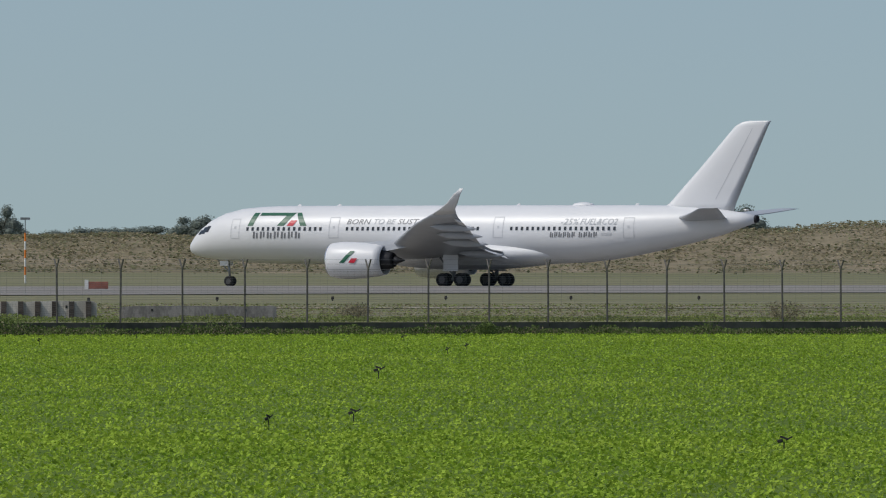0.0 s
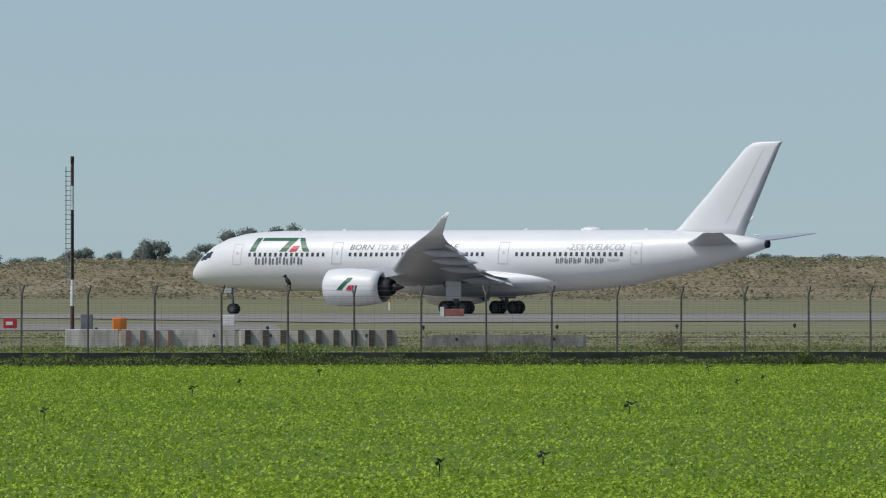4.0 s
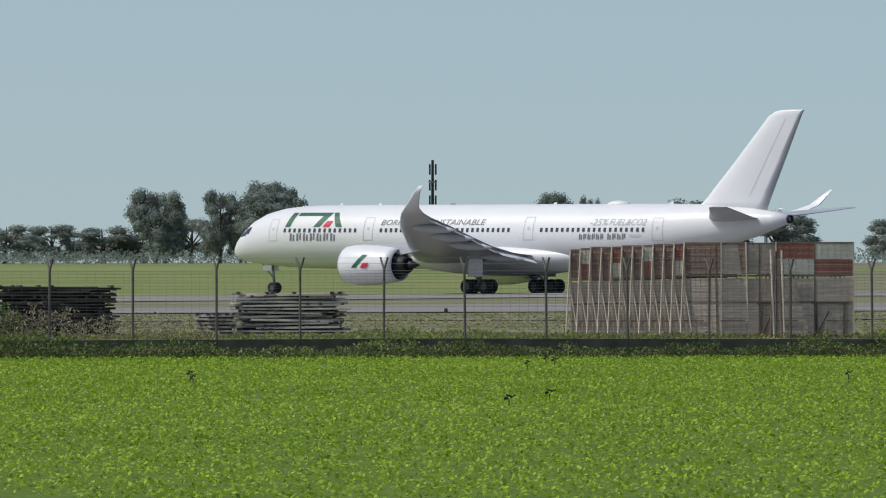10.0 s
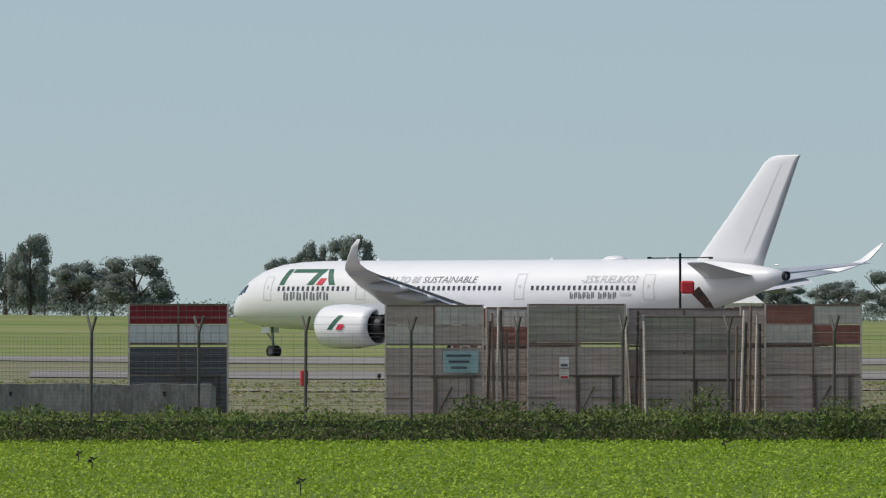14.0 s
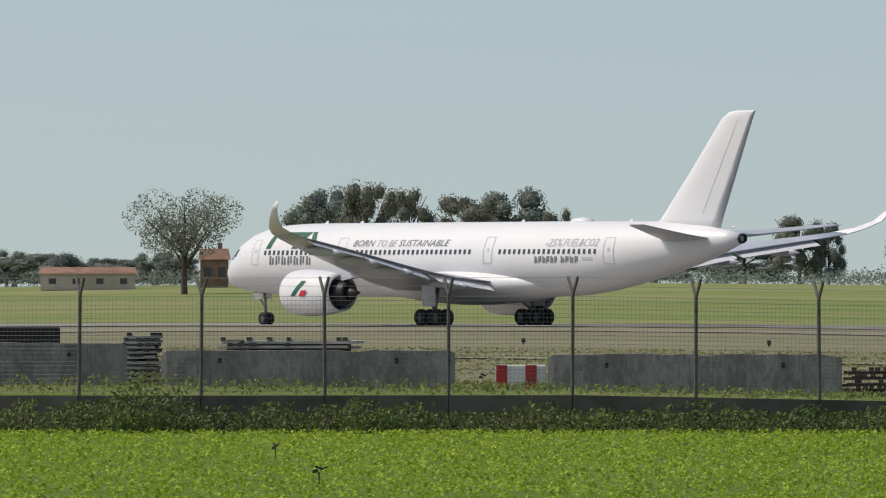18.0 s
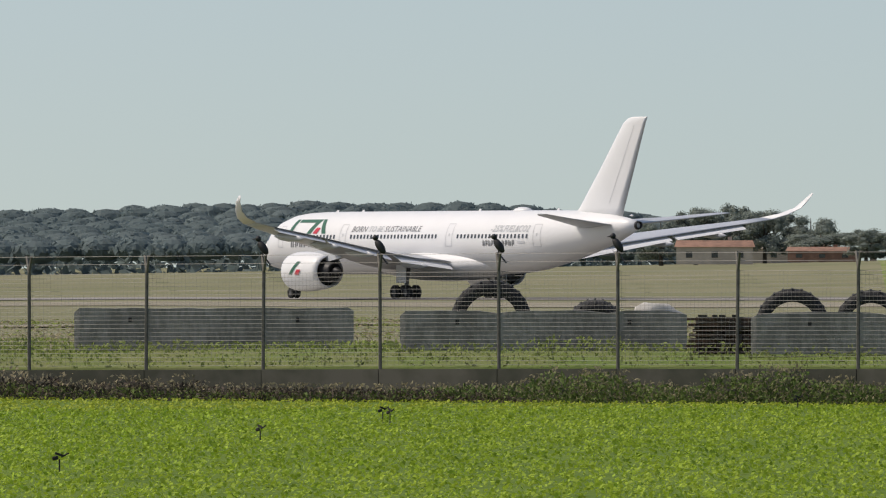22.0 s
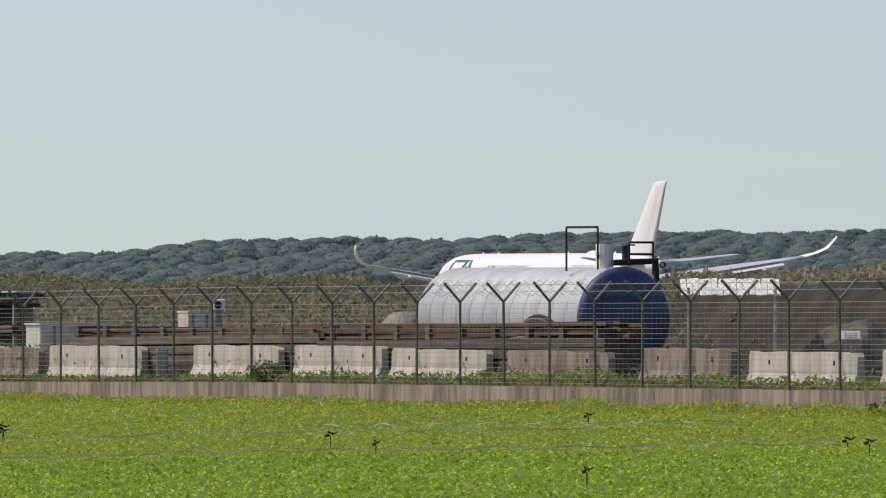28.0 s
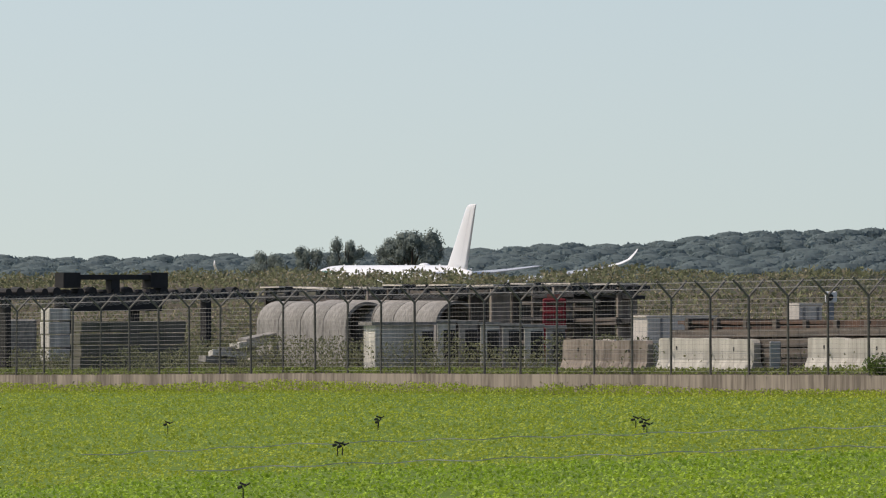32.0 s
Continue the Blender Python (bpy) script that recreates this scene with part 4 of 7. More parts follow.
for x in (-0.48, 0.25):
    part("stripe", mk(box, x, 0, 0.31, 0.28, 0.37, 0.6), "redp", t)


def big_tyre(az, d, r, z, lean=0.0, turn=0.0):
    t = thing("big_tyre", at(az, d, z, turn) @ pose(0, 0, 0, lean, 0, 0), "huge worn black tyre behind a barrier", "tyre", "big tyres")
    rings = []
    for i in range(33):
        a = 2 * math.pi * i / 32
        rings.append([(r * k * math.cos(a), s, r * k * math.sin(a)) for k, s in ((0.66, -0.2), (0.86, -0.27), (0.97, -0.2), (1.0, 0), (0.97, 0.2), (0.86, 0.27), (0.66, 0.2))])
    part("carcass", loft(rings, closed=False, caps=False), "tyre", t, smooth=True)
    bm = bmesh.new()
    for i in range(24):
        a = 2 * math.pi * i / 24
        box(bm, r * 0.99, 0, 0, 0.025, 0.4, 0.06, Matrix.Rotation(a, 4, "Y"))
    part("tread", bm, "tyre", t)
    return t


for az, d, r in ((26.79, 313.5, 0.92), (26.43, 313.5, 0.90), (28.17, 319.5, 1.03)):
    big_tyre(az, d, r, gz(az, d) + r * 0.72 + 0.02, 6)
big_tyre(26.06, 313.5, 1.05, gz(26.06, 313.5) + 0.58, 28, 10)
big_tyre(27.69, 319.5, 0.75, gz(27.69, 319.5) + 0.55, 20)
sk = thing("packed_sack", at(27.41, 318.6, gz(27.41, 318.6)), "torn pale sack heaped behind a barrier", "sack")
bm = bmesh.new()
bmesh.ops.create_icosphere(bm, subdivisions=3, radius=1, matrix=Matrix.Translation((0, 0, 0.62)) @ Matrix.Diagonal((0.72, 0.4, 0.6, 1)))
for v in bm.verts:
    v.co += Vector((noise.noise(v.co * 3), noise.noise(v.co * 3 + Vector((5, 0, 0))), noise.noise(v.co * 3 + Vector((0, 7, 0))))) * 0.16
    v.co.z = max(v.co.z, 0)
part("body", bm, "sack", sk, smooth=True)

# white pillar and the little barrier by the mound
pl = thing("white_pillar", at(31.17, 322, gz(31.17, 322) - 0.05, 26), "tall white rendered pillar in rough grass", "pillar")
part("shaft", mk(box, 0, 0, 0.95, 0.54, 0.44, 1.9, None, 0.025), "panelwhite", pl)
part("cap", mk(box, 0, 0, 1.92, 0.58, 0.48, 0.06), "pale", pl)
bl = thing("folding_barrier", at(31.33, 324, gz(31.33, 324)), "red and white folding barrier beside a pillar", "barrier")
for z in (0.2, 0.5, 0.75):
    part("rail", mk(box, 0, 0, z, 0.8, 0.05, 0.12), "panelred" if z != 0.5 else "panelwhite", bl)
for x in (-0.36, 0.36):
    part("leg", mk(rod, (x, 0, 0), (x, 0, 0.85), 0.03), "whitep", bl)


# ---- stacked mesh panels ----
def mesh_panel(az, d, w, h, turn, lean, checks, label, net="net", legs=False, tones=("panelred", "panelwhite"), upper=""):
    """A framed panel: chequered boards on top, sheeted mesh below, back struts."""
    t = thing("mesh_panel", at(az, d, gz(az, d) - 0.02, turn) @ pose(0, 0, 0, lean, 0, 0), label, "site panel", "site panels")
    f = 0.055
    for x in (-w / 2, 0, w / 2):
        part("upright", mk(box, x, 0, h / 2, f, f, h), "frame" if abs(x) < 0.1 else "leg", t)
    for z in (0.08, h * 0.38, h * 0.655, h - 0.03):
        part("rail", mk(box, 0, 0.002, z, w - f, f * 0.9, f), "frame", t)
    c = [tones, tones[::-1]]
    if checks:
        for i in range(2):
            for j in range(2):
                part("board", mk(box, -w / 4 + i * w / 2, 0.0, h * (0.905 - 0.165 * j), w / 2 - f, 0.02, h * 0.158), tones[j] if checks == 3 else c[j][(i + checks) % 2], t)
    else:
        part("sheet", mk(box, 0, 0.0, h * 0.825, w - f, 0.012, h * 0.31), upper or net, t)
    for i in range(2):
        part("sheet", mk(box, -w / 4 + i * w / 2, 0.0, h * 0.335, w / 2 - f, 0.012, h * 0.58), net, t)
    bm = bmesh.new()
    n = 12
    for i in range(1, n):
        rod(bm, (-w / 2 + w * i / n, -0.02, 0.1), (-w / 2 + w * i / n, -0.02, h - 0.04), 0.0045, 3)
    for i in range(1, 16):
        rod(bm, (-w / 2, -0.024, h * i / 16), (w / 2, -0.024, h * i / 16), 0.0045, 3)
    part("wire_grid", bm, "wire", t)["kind"] = "stuff"
    fx_ = 0.2 * w
    if not legs:
        fw, fh = 0.36 * w, 0.36 * h
        for x, z, sx, sz in ((fx_ - fw / 2, 0.05 + fh / 2, 0.06, fh), (fx_ + fw / 2, 0.05 + fh / 2, 0.06, fh), (fx_, 0.05 + fh, fw, 0.06)):
            part("inner_frame", mk(box, x, -0.05, z, sx * 1.3, 0.04, sz), "darkwood", t, "dark inner frame bar")
        part("brace", mk(rod, (fx_ - fw / 2, -0.07, 0.1), (fx_ - fw * 0.05, -0.07, fh * 0.8), 0.03, 5), "darkwood", t, "dark diagonal brace")
    if legs:
        part("leg", mk(rod, (-w / 2 + 0.02, -0.06, h * 0.96), (-w / 2 - 0.2, -0.12, 0.02), 0.035, 5), "leg", t, "pale sloping timber leg")
        part("leg", mk(rod, (-w / 2 + 0.02, -0.06, h * 0.5), (-w / 2 + 0.26, -0.1, 0.02), 0.03, 5), "leg", t, "pale sloping timber leg")
    for x in (-w * 0.36, w * 0.3):
        part("strut", mk(rod, (x, 0.03, h * 0.62), (x + 0.1, 0.7, 0.05), 0.03, 5), "wood", t)
        part("small_frame", mk(box, x, -0.05, h * 0.19, w * 0.3, 0.03, 0.035), "frame", t)
    return t


lab = "brown mesh site panel with faded red and white top boards"
for i in range(12):
    mesh_panel(8.98 - 0.068 * i, 321.6 - 0.28 * i, 2.3, 3.25 + 0.03 * (i % 3) + 0.018 * i, -14, 5.0 + 0.6 * (i % 3), (0, 1, 0, 0, 2, 0)[i % 6], lab, "net", True, upper="dullred")
mesh_panel(7.96, 318.2, 2.75, 3.48, 0, 4, 0, "large brown sheeted site panel leaning in a row")
mesh_panel(7.60, 317.6, 2.8, 3.5, 0, 2, 2, lab)
for i in range(4):
    mesh_panel(7.74 - 0.03 * i, 319.2 - 0.25 * i, 2.7, 3.48, 4, 3, 1, lab)
lb = "brown mesh site panel standing in weeds"
mesh_panel(14.33, 313, 2.72, 3.25, 0, 1.5, 2, lab)
for i in range(6):
    mesh_panel(14.46 + 0.04 * i, 313.8 + 0.25 * i, 2.7, 3.2 - 0.02 * i, -8, 2, 1 if i % 2 else 0, lb)
mesh_panel(14.95, 313.0, 2.9, 2.95, 3, 6, 1, "low leaning mesh site panel with dull boards", tones=("net", "cream"))
mesh_panel(15.0, 314.2, 3.2, 3.15, 0, 3, 0, lb)
pp = mesh_panel(15.56, 312.6, 2.75, 3.28, 0, 1.5, 0, "mesh site panel with cream slats on top", upper="cream")
for z, m_ in ((1.62, "whitep"), (1.28, "panelwhite")):
    part("notice", mk(box, -0.35, -0.06, z, 0.28, 0.02, 0.3), m_, pp, "small white notice")
    part("notice_bar", mk(box, -0.35, -0.075, z - 0.08, 0.2, 0.01, 0.06), "redp" if m_ == "panelwhite" else "ink", pp)
for i in range(5):
    mesh_panel(15.78 + 0.045 * i, 313.4 + 0.3 * i, 2.7, 3.2 - 0.03 * i, -10, 3, 2 if i % 2 else 1, lab)
mp = mesh_panel(16.30, 312, 2.75, 3.27, 0, 1.0, 2, "brown mesh site panel carrying a turquoise sign", tones=("net", "panelwhite"))
part("sign_plate", mk(box, 0.75, -0.06, 1.65, 1.0, 0.02, 0.62), "plate", mp, "turquoise notice plate")
for j in range(3):
    part("sign_bar", mk(box, 0.7, -0.075, 1.83 - 0.17 * j, 0.7 - 0.12 * j, 0.01, 0.06), "ink", mp)
# loose poles that stand between the stacked panels
for az, d, n, lean in ((15.98, 312.2, 7, 3), (15.24, 312.4, 5, 5), (14.66, 312.2, 6, 4), (7.83, 317.2, 5, 6)):
    rg_ = random.Random(int(az * 50))
    pb = thing("pole_bundle", at(az, d, gz(az, d)), "dark weathered poles leaning between site panels", "poles", "pole bundles")
    for i in range(n):
        x = (i - n / 2) * 0.13 + rg_.uniform(-0.05, 0.05)
        part("pole", mk(rod, (x, -0.15, 0), (x + rg_.uniform(-lean, lean) * 0.03, 0.05, rg_.uniform(2.5, 3.25)), 0.04, 6), ("frame", "leg", "darkwood")[i % 3], pb)

rp = mesh_panel(17.63, 312.5, 2.8, 3.28, 0, 1.0, 3, "dark sheeted site panel with a red and a white top board", "slat", tones=("deepred", "whitep"))

# ---- mast, signs and markers near the runway's start ----
ma = thing("ladder_mast", at(5.246, 329.6, gz(5.246, 329.6)), "slim red and white ladder mast", "mast")
for x in (-0.22, 0.0):
    part("rail", mk(rod, (x, 0, 2.9), (x, 0, 8.05), 0.022, 6), "steel", ma)
for i in range(24):
    part("rung", mk(rod, (-0.27, 0, 3.0 + 0.21 * i), (0.02, 0, 3.0 + 0.21 * i), 0.016, 5), "steel", ma)
for z0, z1, m_ in ((0, 1.95, "rust"), (1.95, 3.1, "whitep"), (3.1, 6.15, "black"), (6.15, 7.2, "whitep"), (7.2, 8.2, "rust")):
    part("pole_band", mk(rod, (0.06, 0.03, z0), (0.06, 0.03, z1), 0.085 if z1 < 4 else 0.07, 8), m_, ma)
part("top_lamp", mk(rod, (0.06, 0, 8.2), (0.06, 0, 8.5), 0.08, 8), "black", ma)
block("control_box", 5.125, 330.2, 0.55, 0.35, 1.62, "steel", "grey steel control box", "box")
block("orange_box", 4.875, 330.6, 0.62, 0.4, 1.45, "orange", "bright orange plastic box", "box", bevel=0.05)
t = block("taxiway_sign", 2.302, 790, 2.0, 0.3, 0.65, "panelred", "dull red taxiway sign on short legs", "sign", z=gz(2.302, 790) + 0.12)
part("frame", mk(box, -1.0, -0.02, 0.4, 0.35, 0.34, 0.86), "whitep", t)
for x in (-0.8, 0.8):
    part("leg", mk(rod, (x, 0, -0.2), (x, 0, 0.05), 0.04), "steel", t)
t = block("taxiway_sign", 5.355, 545, 0.9, 0.3, 0.62, "redp", "red and white taxiway sign", "sign", z=gz(5.355, 545) + 0.1)
part("legend_bar", mk(box, -0.05, -0.16, 0.32, 0.45, 0.02, 0.22), "whitep", t)
for x in (-0.3, 0.3):
    part("leg", mk(rod, (x, 0, -0.2), (x, 0, 0.05), 0.04), "steel", t)
block("white_cabinet", 3.833, 600, 0.95, 0.5, 0.8, "whitep", "small white electrical cabinet in grass", "cabinet")
block("white_cabinet", 9.2, 640, 0.7, 0.5, 0.9, "whitep", "small white electrical cabinet in grass", "cabinet")
block("red_marker", 17.0, 470, 0.35, 0.3, 0.72, "redp", "small red runway marker", "marker", bevel=0.06)


def marker_block(az, d, w, h):
    t = thing("marker_block", at(az, d, gz(az, d)), "red and white striped marker block", "marker", "marker blocks")
    n = 5
    for i in range(n):
        part("stripe", mk(box, -w / 2 + w * (i + 0.5) / n, 0, h / 2, w / n - 0.01, 2.4, h, None, 0.04), "redp" if i % 2 == 0 else "whitep", t)
    return t


for az in (6.60, 6.27):
    marker_block(az, 1050, 3.95, 2.2)


def lattice(az, d, h, w, mats, label, arms):
    t = thing("lattice_tower", at(az, d, gz(az, d)), label, "tower")
    n = int(h / (w * 1.6))
    for i in range(n):
        z0, z1 = h * i / n, h * (i + 1) / n
        bm = bmesh.new()
        k = w / 2
        for sx, sy in ((-k, -k), (k, -k), (k, k), (-k, k)):
            rod(bm, (sx, sy, z0), (sx, sy, z1), 0.09, 5)
        for (ax, ay), (bx, by) in zip(((-k, -k), (k, -k), (k, k), (-k, k)), ((k, -k), (k, k), (-k, k), (-k, -k))):
            rod(bm, (ax, ay, z0), (bx, by, z1), 0.06, 4)
            rod(bm, (ax, ay, z1), (bx, by, z1), 0.06, 4)
        part("section", bm, mats[i % len(mats)], t)
    for z, x, s in arms:
        part("antenna", mk(box, x, 0, z, 0.5 * s, 0.5, 1.2 * s), "whitep", t)
    return t


lattice(7.14, 1290, 16.2, 1.15, ("redp", "whitep"), "red and white lattice tower behind the runway", ((15.0, 0.9, 0.7), (13.6, 1.0, 0.6), (2.2, -1.6, 1.2), (5.0, 0.8, 0.6)))


def pole_tower(az, d, h, label, dark):
    t = thing("antenna_pole", at(az, d, gz(az, d)), label, "tower", "antenna poles")
    part("pole", mk(rod, (0, 0, 0), (0, 0, h), 0.32, 10, 0.22), "black" if dark else "steel", t)
    for i in range(3):
        a = 2.1 * i + 0.4
        for z in (h - 0.8, h - 2.9) if not dark else (h - 1.5, h - 4.0, h - 6.5):
            part("antenna", mk(box, 0.55 * math.cos(a), 0.55 * math.sin(a), z, 0.28, 0.22, 1.7), "black" if dark else "whitep", t)
    part("ring", mk(rod, (0, 0, h - 3.6), (0, 0, h - 3.4), 0.7, 12), "steel", t)
    return t


pole_tower(10.08, 1550, 16.4, "dark telecom pole with stacked antennas", True)
pole_tower(8.12, 1600, 17.2, "grey telecom pole above the trees", False)
t = thing("street_lamp", at(9.96, 1350, gz(9.96, 1350)), "thin grey lamp post by the trees", "lamp")
part("pole", mk(rod, (0, 0, 0), (0, 0, 8.3), 0.14, 6), "steel", t)
part("lamp_head", mk(box, 0, 0, 8.3, 0.7, 0.3, 0.15), "steel", t)

t = thing("approach_mast", at(2.70, 1000, gz(2.70, 1000)), "thin red and white banded mast with lamp head", "mast")
for i in range(6):
    part("band", mk(rod, (0, 0, 0.95 * i), (0, 0, 0.95 * (i + 1)), 0.11, 8), "orange" if i % 2 else "whitep", t)
part("lamp_head", mk(box, 0, 0, 7.3, 1.1, 0.3, 0.28), "steel", t)
part("upper_pole", mk(rod, (0, 0, 5.6), (0, 0, 7.3), 0.06, 6), "steel", t)

# wind mast with its bar and sock
wm = thing("wind_mast", at(14.961, 600, gz(14.961, 600)), "wind mast with cross bar and red sock frame", "mast")
part("pole", mk(rod, (0, 0, 0), (0, 0, 6.95), 0.07, 8), "black", wm)
part("cross_bar", mk(rod, (-1.75, 0, 6.66), (1.75, 0, 6.7), 0.035, 5), "black", wm)
for x in (-1.75, 1.75):
    part("sensor", mk(box, x, 0, 6.68, 0.24, 0.1, 0.12), "black", wm)
part("sock_mouth", mk(box, 0.42, 0, 5.0, 0.78, 0.6, 0.74, None, 0.1), "redp", wm, "bright red windsock mouth")
part("sock_mid", mk(rod, (0.85, 0, 4.85), (1.5, 0, 4.1), 0.3, 10, 0.24), "rust", wm)
part("sock_tail", mk(rod, (1.5, 0, 4.1), (2.1, 0, 3.2), 0.24, 10, 0.16), "rust", wm)

# ---- pole, tall posts with coiled wire, at the fence's corner ----
po = thing("camera_pole", at(33.077, 326.5, -0.62), "tall grey concrete camera pole at the fence corner", "pole")
part("shaft", mk(rod, (0, 0, 0), (0, 0, 7.75), 0.27, 8, 0.19), "concrete", po)
part("spigot", mk(rod, (0.03, 0, 7.7), (0.03, 0, 8.1), 0.07, 8), "steel", po)
part("camera_head", mk(box, 0.03, 0, 8.2, 0.2, 0.25, 0.18, None, 0.03), "whitep", po)
part("camera_eye", mk(rod, (0.03, -0.05, 8.32), (0.03, 0.05, 8.4), 0.1, 8), "whitep", po)
part("bracket", mk(box, 0.28, 0, 7.1, 0.12, 0.14, 0.34), "steel", po)
tf = thing("tall_wire_fence", at(33.075, 335, gz(33.075, 335)), "tall barbed fence bay with coiled razor wire", "fence")
for x in (-2.5, 0.0, 2.5):
    part("post", mk(rod, (x, 0, 0), (x, 0, 5.05), 0.055, 6), "post", tf)
    for s in (-1, 1):
        part("arm", mk(rod, (x, 0, 5.03), (x + 0.22 * s, 0.1 * s, 5.6), 0.045, 5), "post", tf)
for i in range(24):
    part("wire", mk(rod, (-2.5, 0, 0.4 + 0.195 * i), (2.5, 0, 0.4 + 0.195 * i), 0.009, 3), "wire", tf)
bm = bmesh.new()
for ph, rr in ((0.0, 0.48), (1.9, 0.40), (4.0, 0.45)):
    pts = []
    for i in range(420):
        u = i / 419
        a = ph + u * 2 * math.pi * (9 + ph)
        pts.append((-3.1 + 6.2 * u + 0.16 * math.cos(a + ph), rr * math.cos(a), 5.45 + rr * math.sin(a) + 0.05 * math.sin(u * 23 + ph)))
    for a, b in zip(pts, pts[1:]):
        rod(bm, a, b, 0.0065, 3)
part("razor_coil", bm, "wire", tf, "loosely coiled razor wire")
bm = bmesh.new()
for s in (-1, 1):
    pts = [(s * (3.1 + 0.3 * math.sin(i * 0.02)) + 0.2 * math.cos(i * 0.7), 0.2 * math.sin(i * 0.7), 5.4 - 0.022 * i) for i in range(90)]
    for a, b in zip(pts, pts[1:]):
        rod(bm, a, b, 0.012, 3)
part("hanging_coil", bm, "wire", tf)
for az, w, h, z, d in ((33.71, 0.70, 0.86, 1.52, 331), (33.275, 0.41, 0.3, 1.3, 338), (34.04, 0.63, 0.24, 1.15, 343)):
    t = thing("notice_board", at(az, d, gz(az, d), 0.5 * LIE_TURN), "white notice board fixed on posts", "sign", "notice boards")
    part("plate", mk(box, 0, 0, z + h / 2, w, 0.03, h), "whitep", t)
    part("post", mk(rod, (0, 0.05, 0), (0, 0.05, z + h), 0.03), "steel", t)
    for j in range(3):
        part("text_bar", mk(box, 0, -0.02, z + h * (0.75 - 0.25 * j), w * 0.7, 0.01, h * 0.07), "ink2", t)

# a heap of dug earth in front of the bank
hz_ = gz(34.0, 352)
sh = thing("spoil_heap", at(34.0, 352, hz_ - 0.1), "grey-brown heap of dug earth and rubble", "heap")
bm = bmesh.new()
bmesh.ops.create_icosphere(bm, subdivisions=4, radius=1, matrix=Matrix.Diagonal((2.3, 1.6, 1.75, 1)))
for v in bm.verts:
    k = Vector((v.co.x, v.co.y, 0)).length / 2.3
    v.co.z = max(-0.2, v.co.z * (1 - 0.45 * k) + 0.22 * noise.noise(v.co * 1.6) + 0.09 * noise.noise(v.co * 5))
    v.co.x += 0.3 * noise.noise(v.co * 0.9 + Vector((3, 0, 0)))
part("earth", bm, "spoil", sh)
rs_ = random.Random(21)
for i in range(26):
    a, q = rs_.uniform(math.pi, 2 * math.pi), rs_.uniform(0.5, 1.15)
    z = max(0.05, 1.5 * (1 - q) + 0.1)
    o = part("clod", mk(box, 0, 0, 0, rs_.uniform(0.15, 0.4), 0.2, rs_.uniform(0.1, 0.22), None, 0.03), "spoil", sh)
    o.matrix_basis = pose(2.3 * q * math.cos(a), 1.6 * q * math.sin(a), z, rs_.uniform(-30, 30), rs_.uniform(-30, 30), rs_.uniform(0, 180))

# a pale pipe held on stakes along the mound's foot
q0, q1 = P(33.10, 333, 1.30), P(32.54, 333, 1.43)
pr = thing("pipe_rail", Matrix.Translation(q0), "pale pipe held on short stakes at a mound", "pipe")
part("pipe", mk(rod, (0, 0, 0), q1 - q0, 0.04, 8), "palec", pr)
for u in (0.06, 0.5, 0.8):
    p_ = (q1 - q0) * u
    g_ = gz(33.10 - 0.56 * u, 333) - 1.40
    part("stake", mk(rod, (p_.x, p_.y + 0.06, g_), (p_.x, p_.y + 0.06, p_.z + 0.25), 0.05, 6), "darkwood", pr)

# ---- tank with its blue end and the yard beside it ----
tk = thing("storage_tank", Matrix(), "large silver horizontal tank with deep blue end", "tank")
tk.matrix_world = at(35.10, fence_line_d(35.10) + 15, 0.30, 0) @ Matrix.Scale(1.0, 4) @ pose(0, 0, 0, 0, 0, 118)
R, L = 1.5, 10.5
NS = 12
for i in range(NS):
    def tr(x, r):
        return [(x, r * math.cos(2 * math.pi * k / 36), R + r * math.sin(2 * math.pi * k / 36)) for k in range(36)]
    x0, x1 = L * i / NS, L * (i + 1) / NS
    part("shell_ring", loft([tr(x0 + 0.01, R), tr(x0 + 0.05, R + 0.015), tr(x1 - 0.05, R + 0.015), tr(x1 - 0.01, R)], caps=False), "tank", tk, smooth=True)
part("front_end", loft([[(x, r * math.cos(2 * math.pi * k / 36), R + r * math.sin(2 * math.pi * k / 36)) for k in range(36)] for x, r in ((0.06, R + 0.03), (-0.06, R + 0.03), (-0.2, R * 0.93), (-0.3, R * 0.6), (-0.33, 0.02))]), "blue", tk, "deep blue domed end", True)
part("rear_end", loft([[(x, r * math.cos(2 * math.pi * k / 36), R + r * math.sin(2 * math.pi * k / 36)) for k in range(36)] for x, r in ((L - 0.05, R), (L + 0.2, R * 0.9), (L + 0.3, 0.1))]), "tank", tk, smooth=True)
for x in (1.2, 8.8):
    part("saddle", mk(box, x, 0, 0.0, 0.5, 2.4, 1.1), "rust", tk)
part("hatch", mk(rod, (1.0, 0.1, 2.95), (1.0, 0.1, 3.7), 0.26, 12), "whitep", tk, "white hatch drum")
part("pipework", mk(rod, (0.5, 0.1, 3.15), (0.5, -1.4, 3.2), 0.09, 8), "black", tk)
part("elbow", mk(rod, (0.5, -1.35, 3.2), (0.5, -1.4, 2.3), 0.09, 8), "black", tk)
part("valve", mk(rod, (0.6, -0.4, 3.1), (0.6, -0.4, 3.65), 0.12, 8), "blue", tk)
part("valve_wheel", mk(rod, (0.6, -0.4, 3.65), (0.6, -0.4, 3.7), 0.28, 12), "steel", tk)
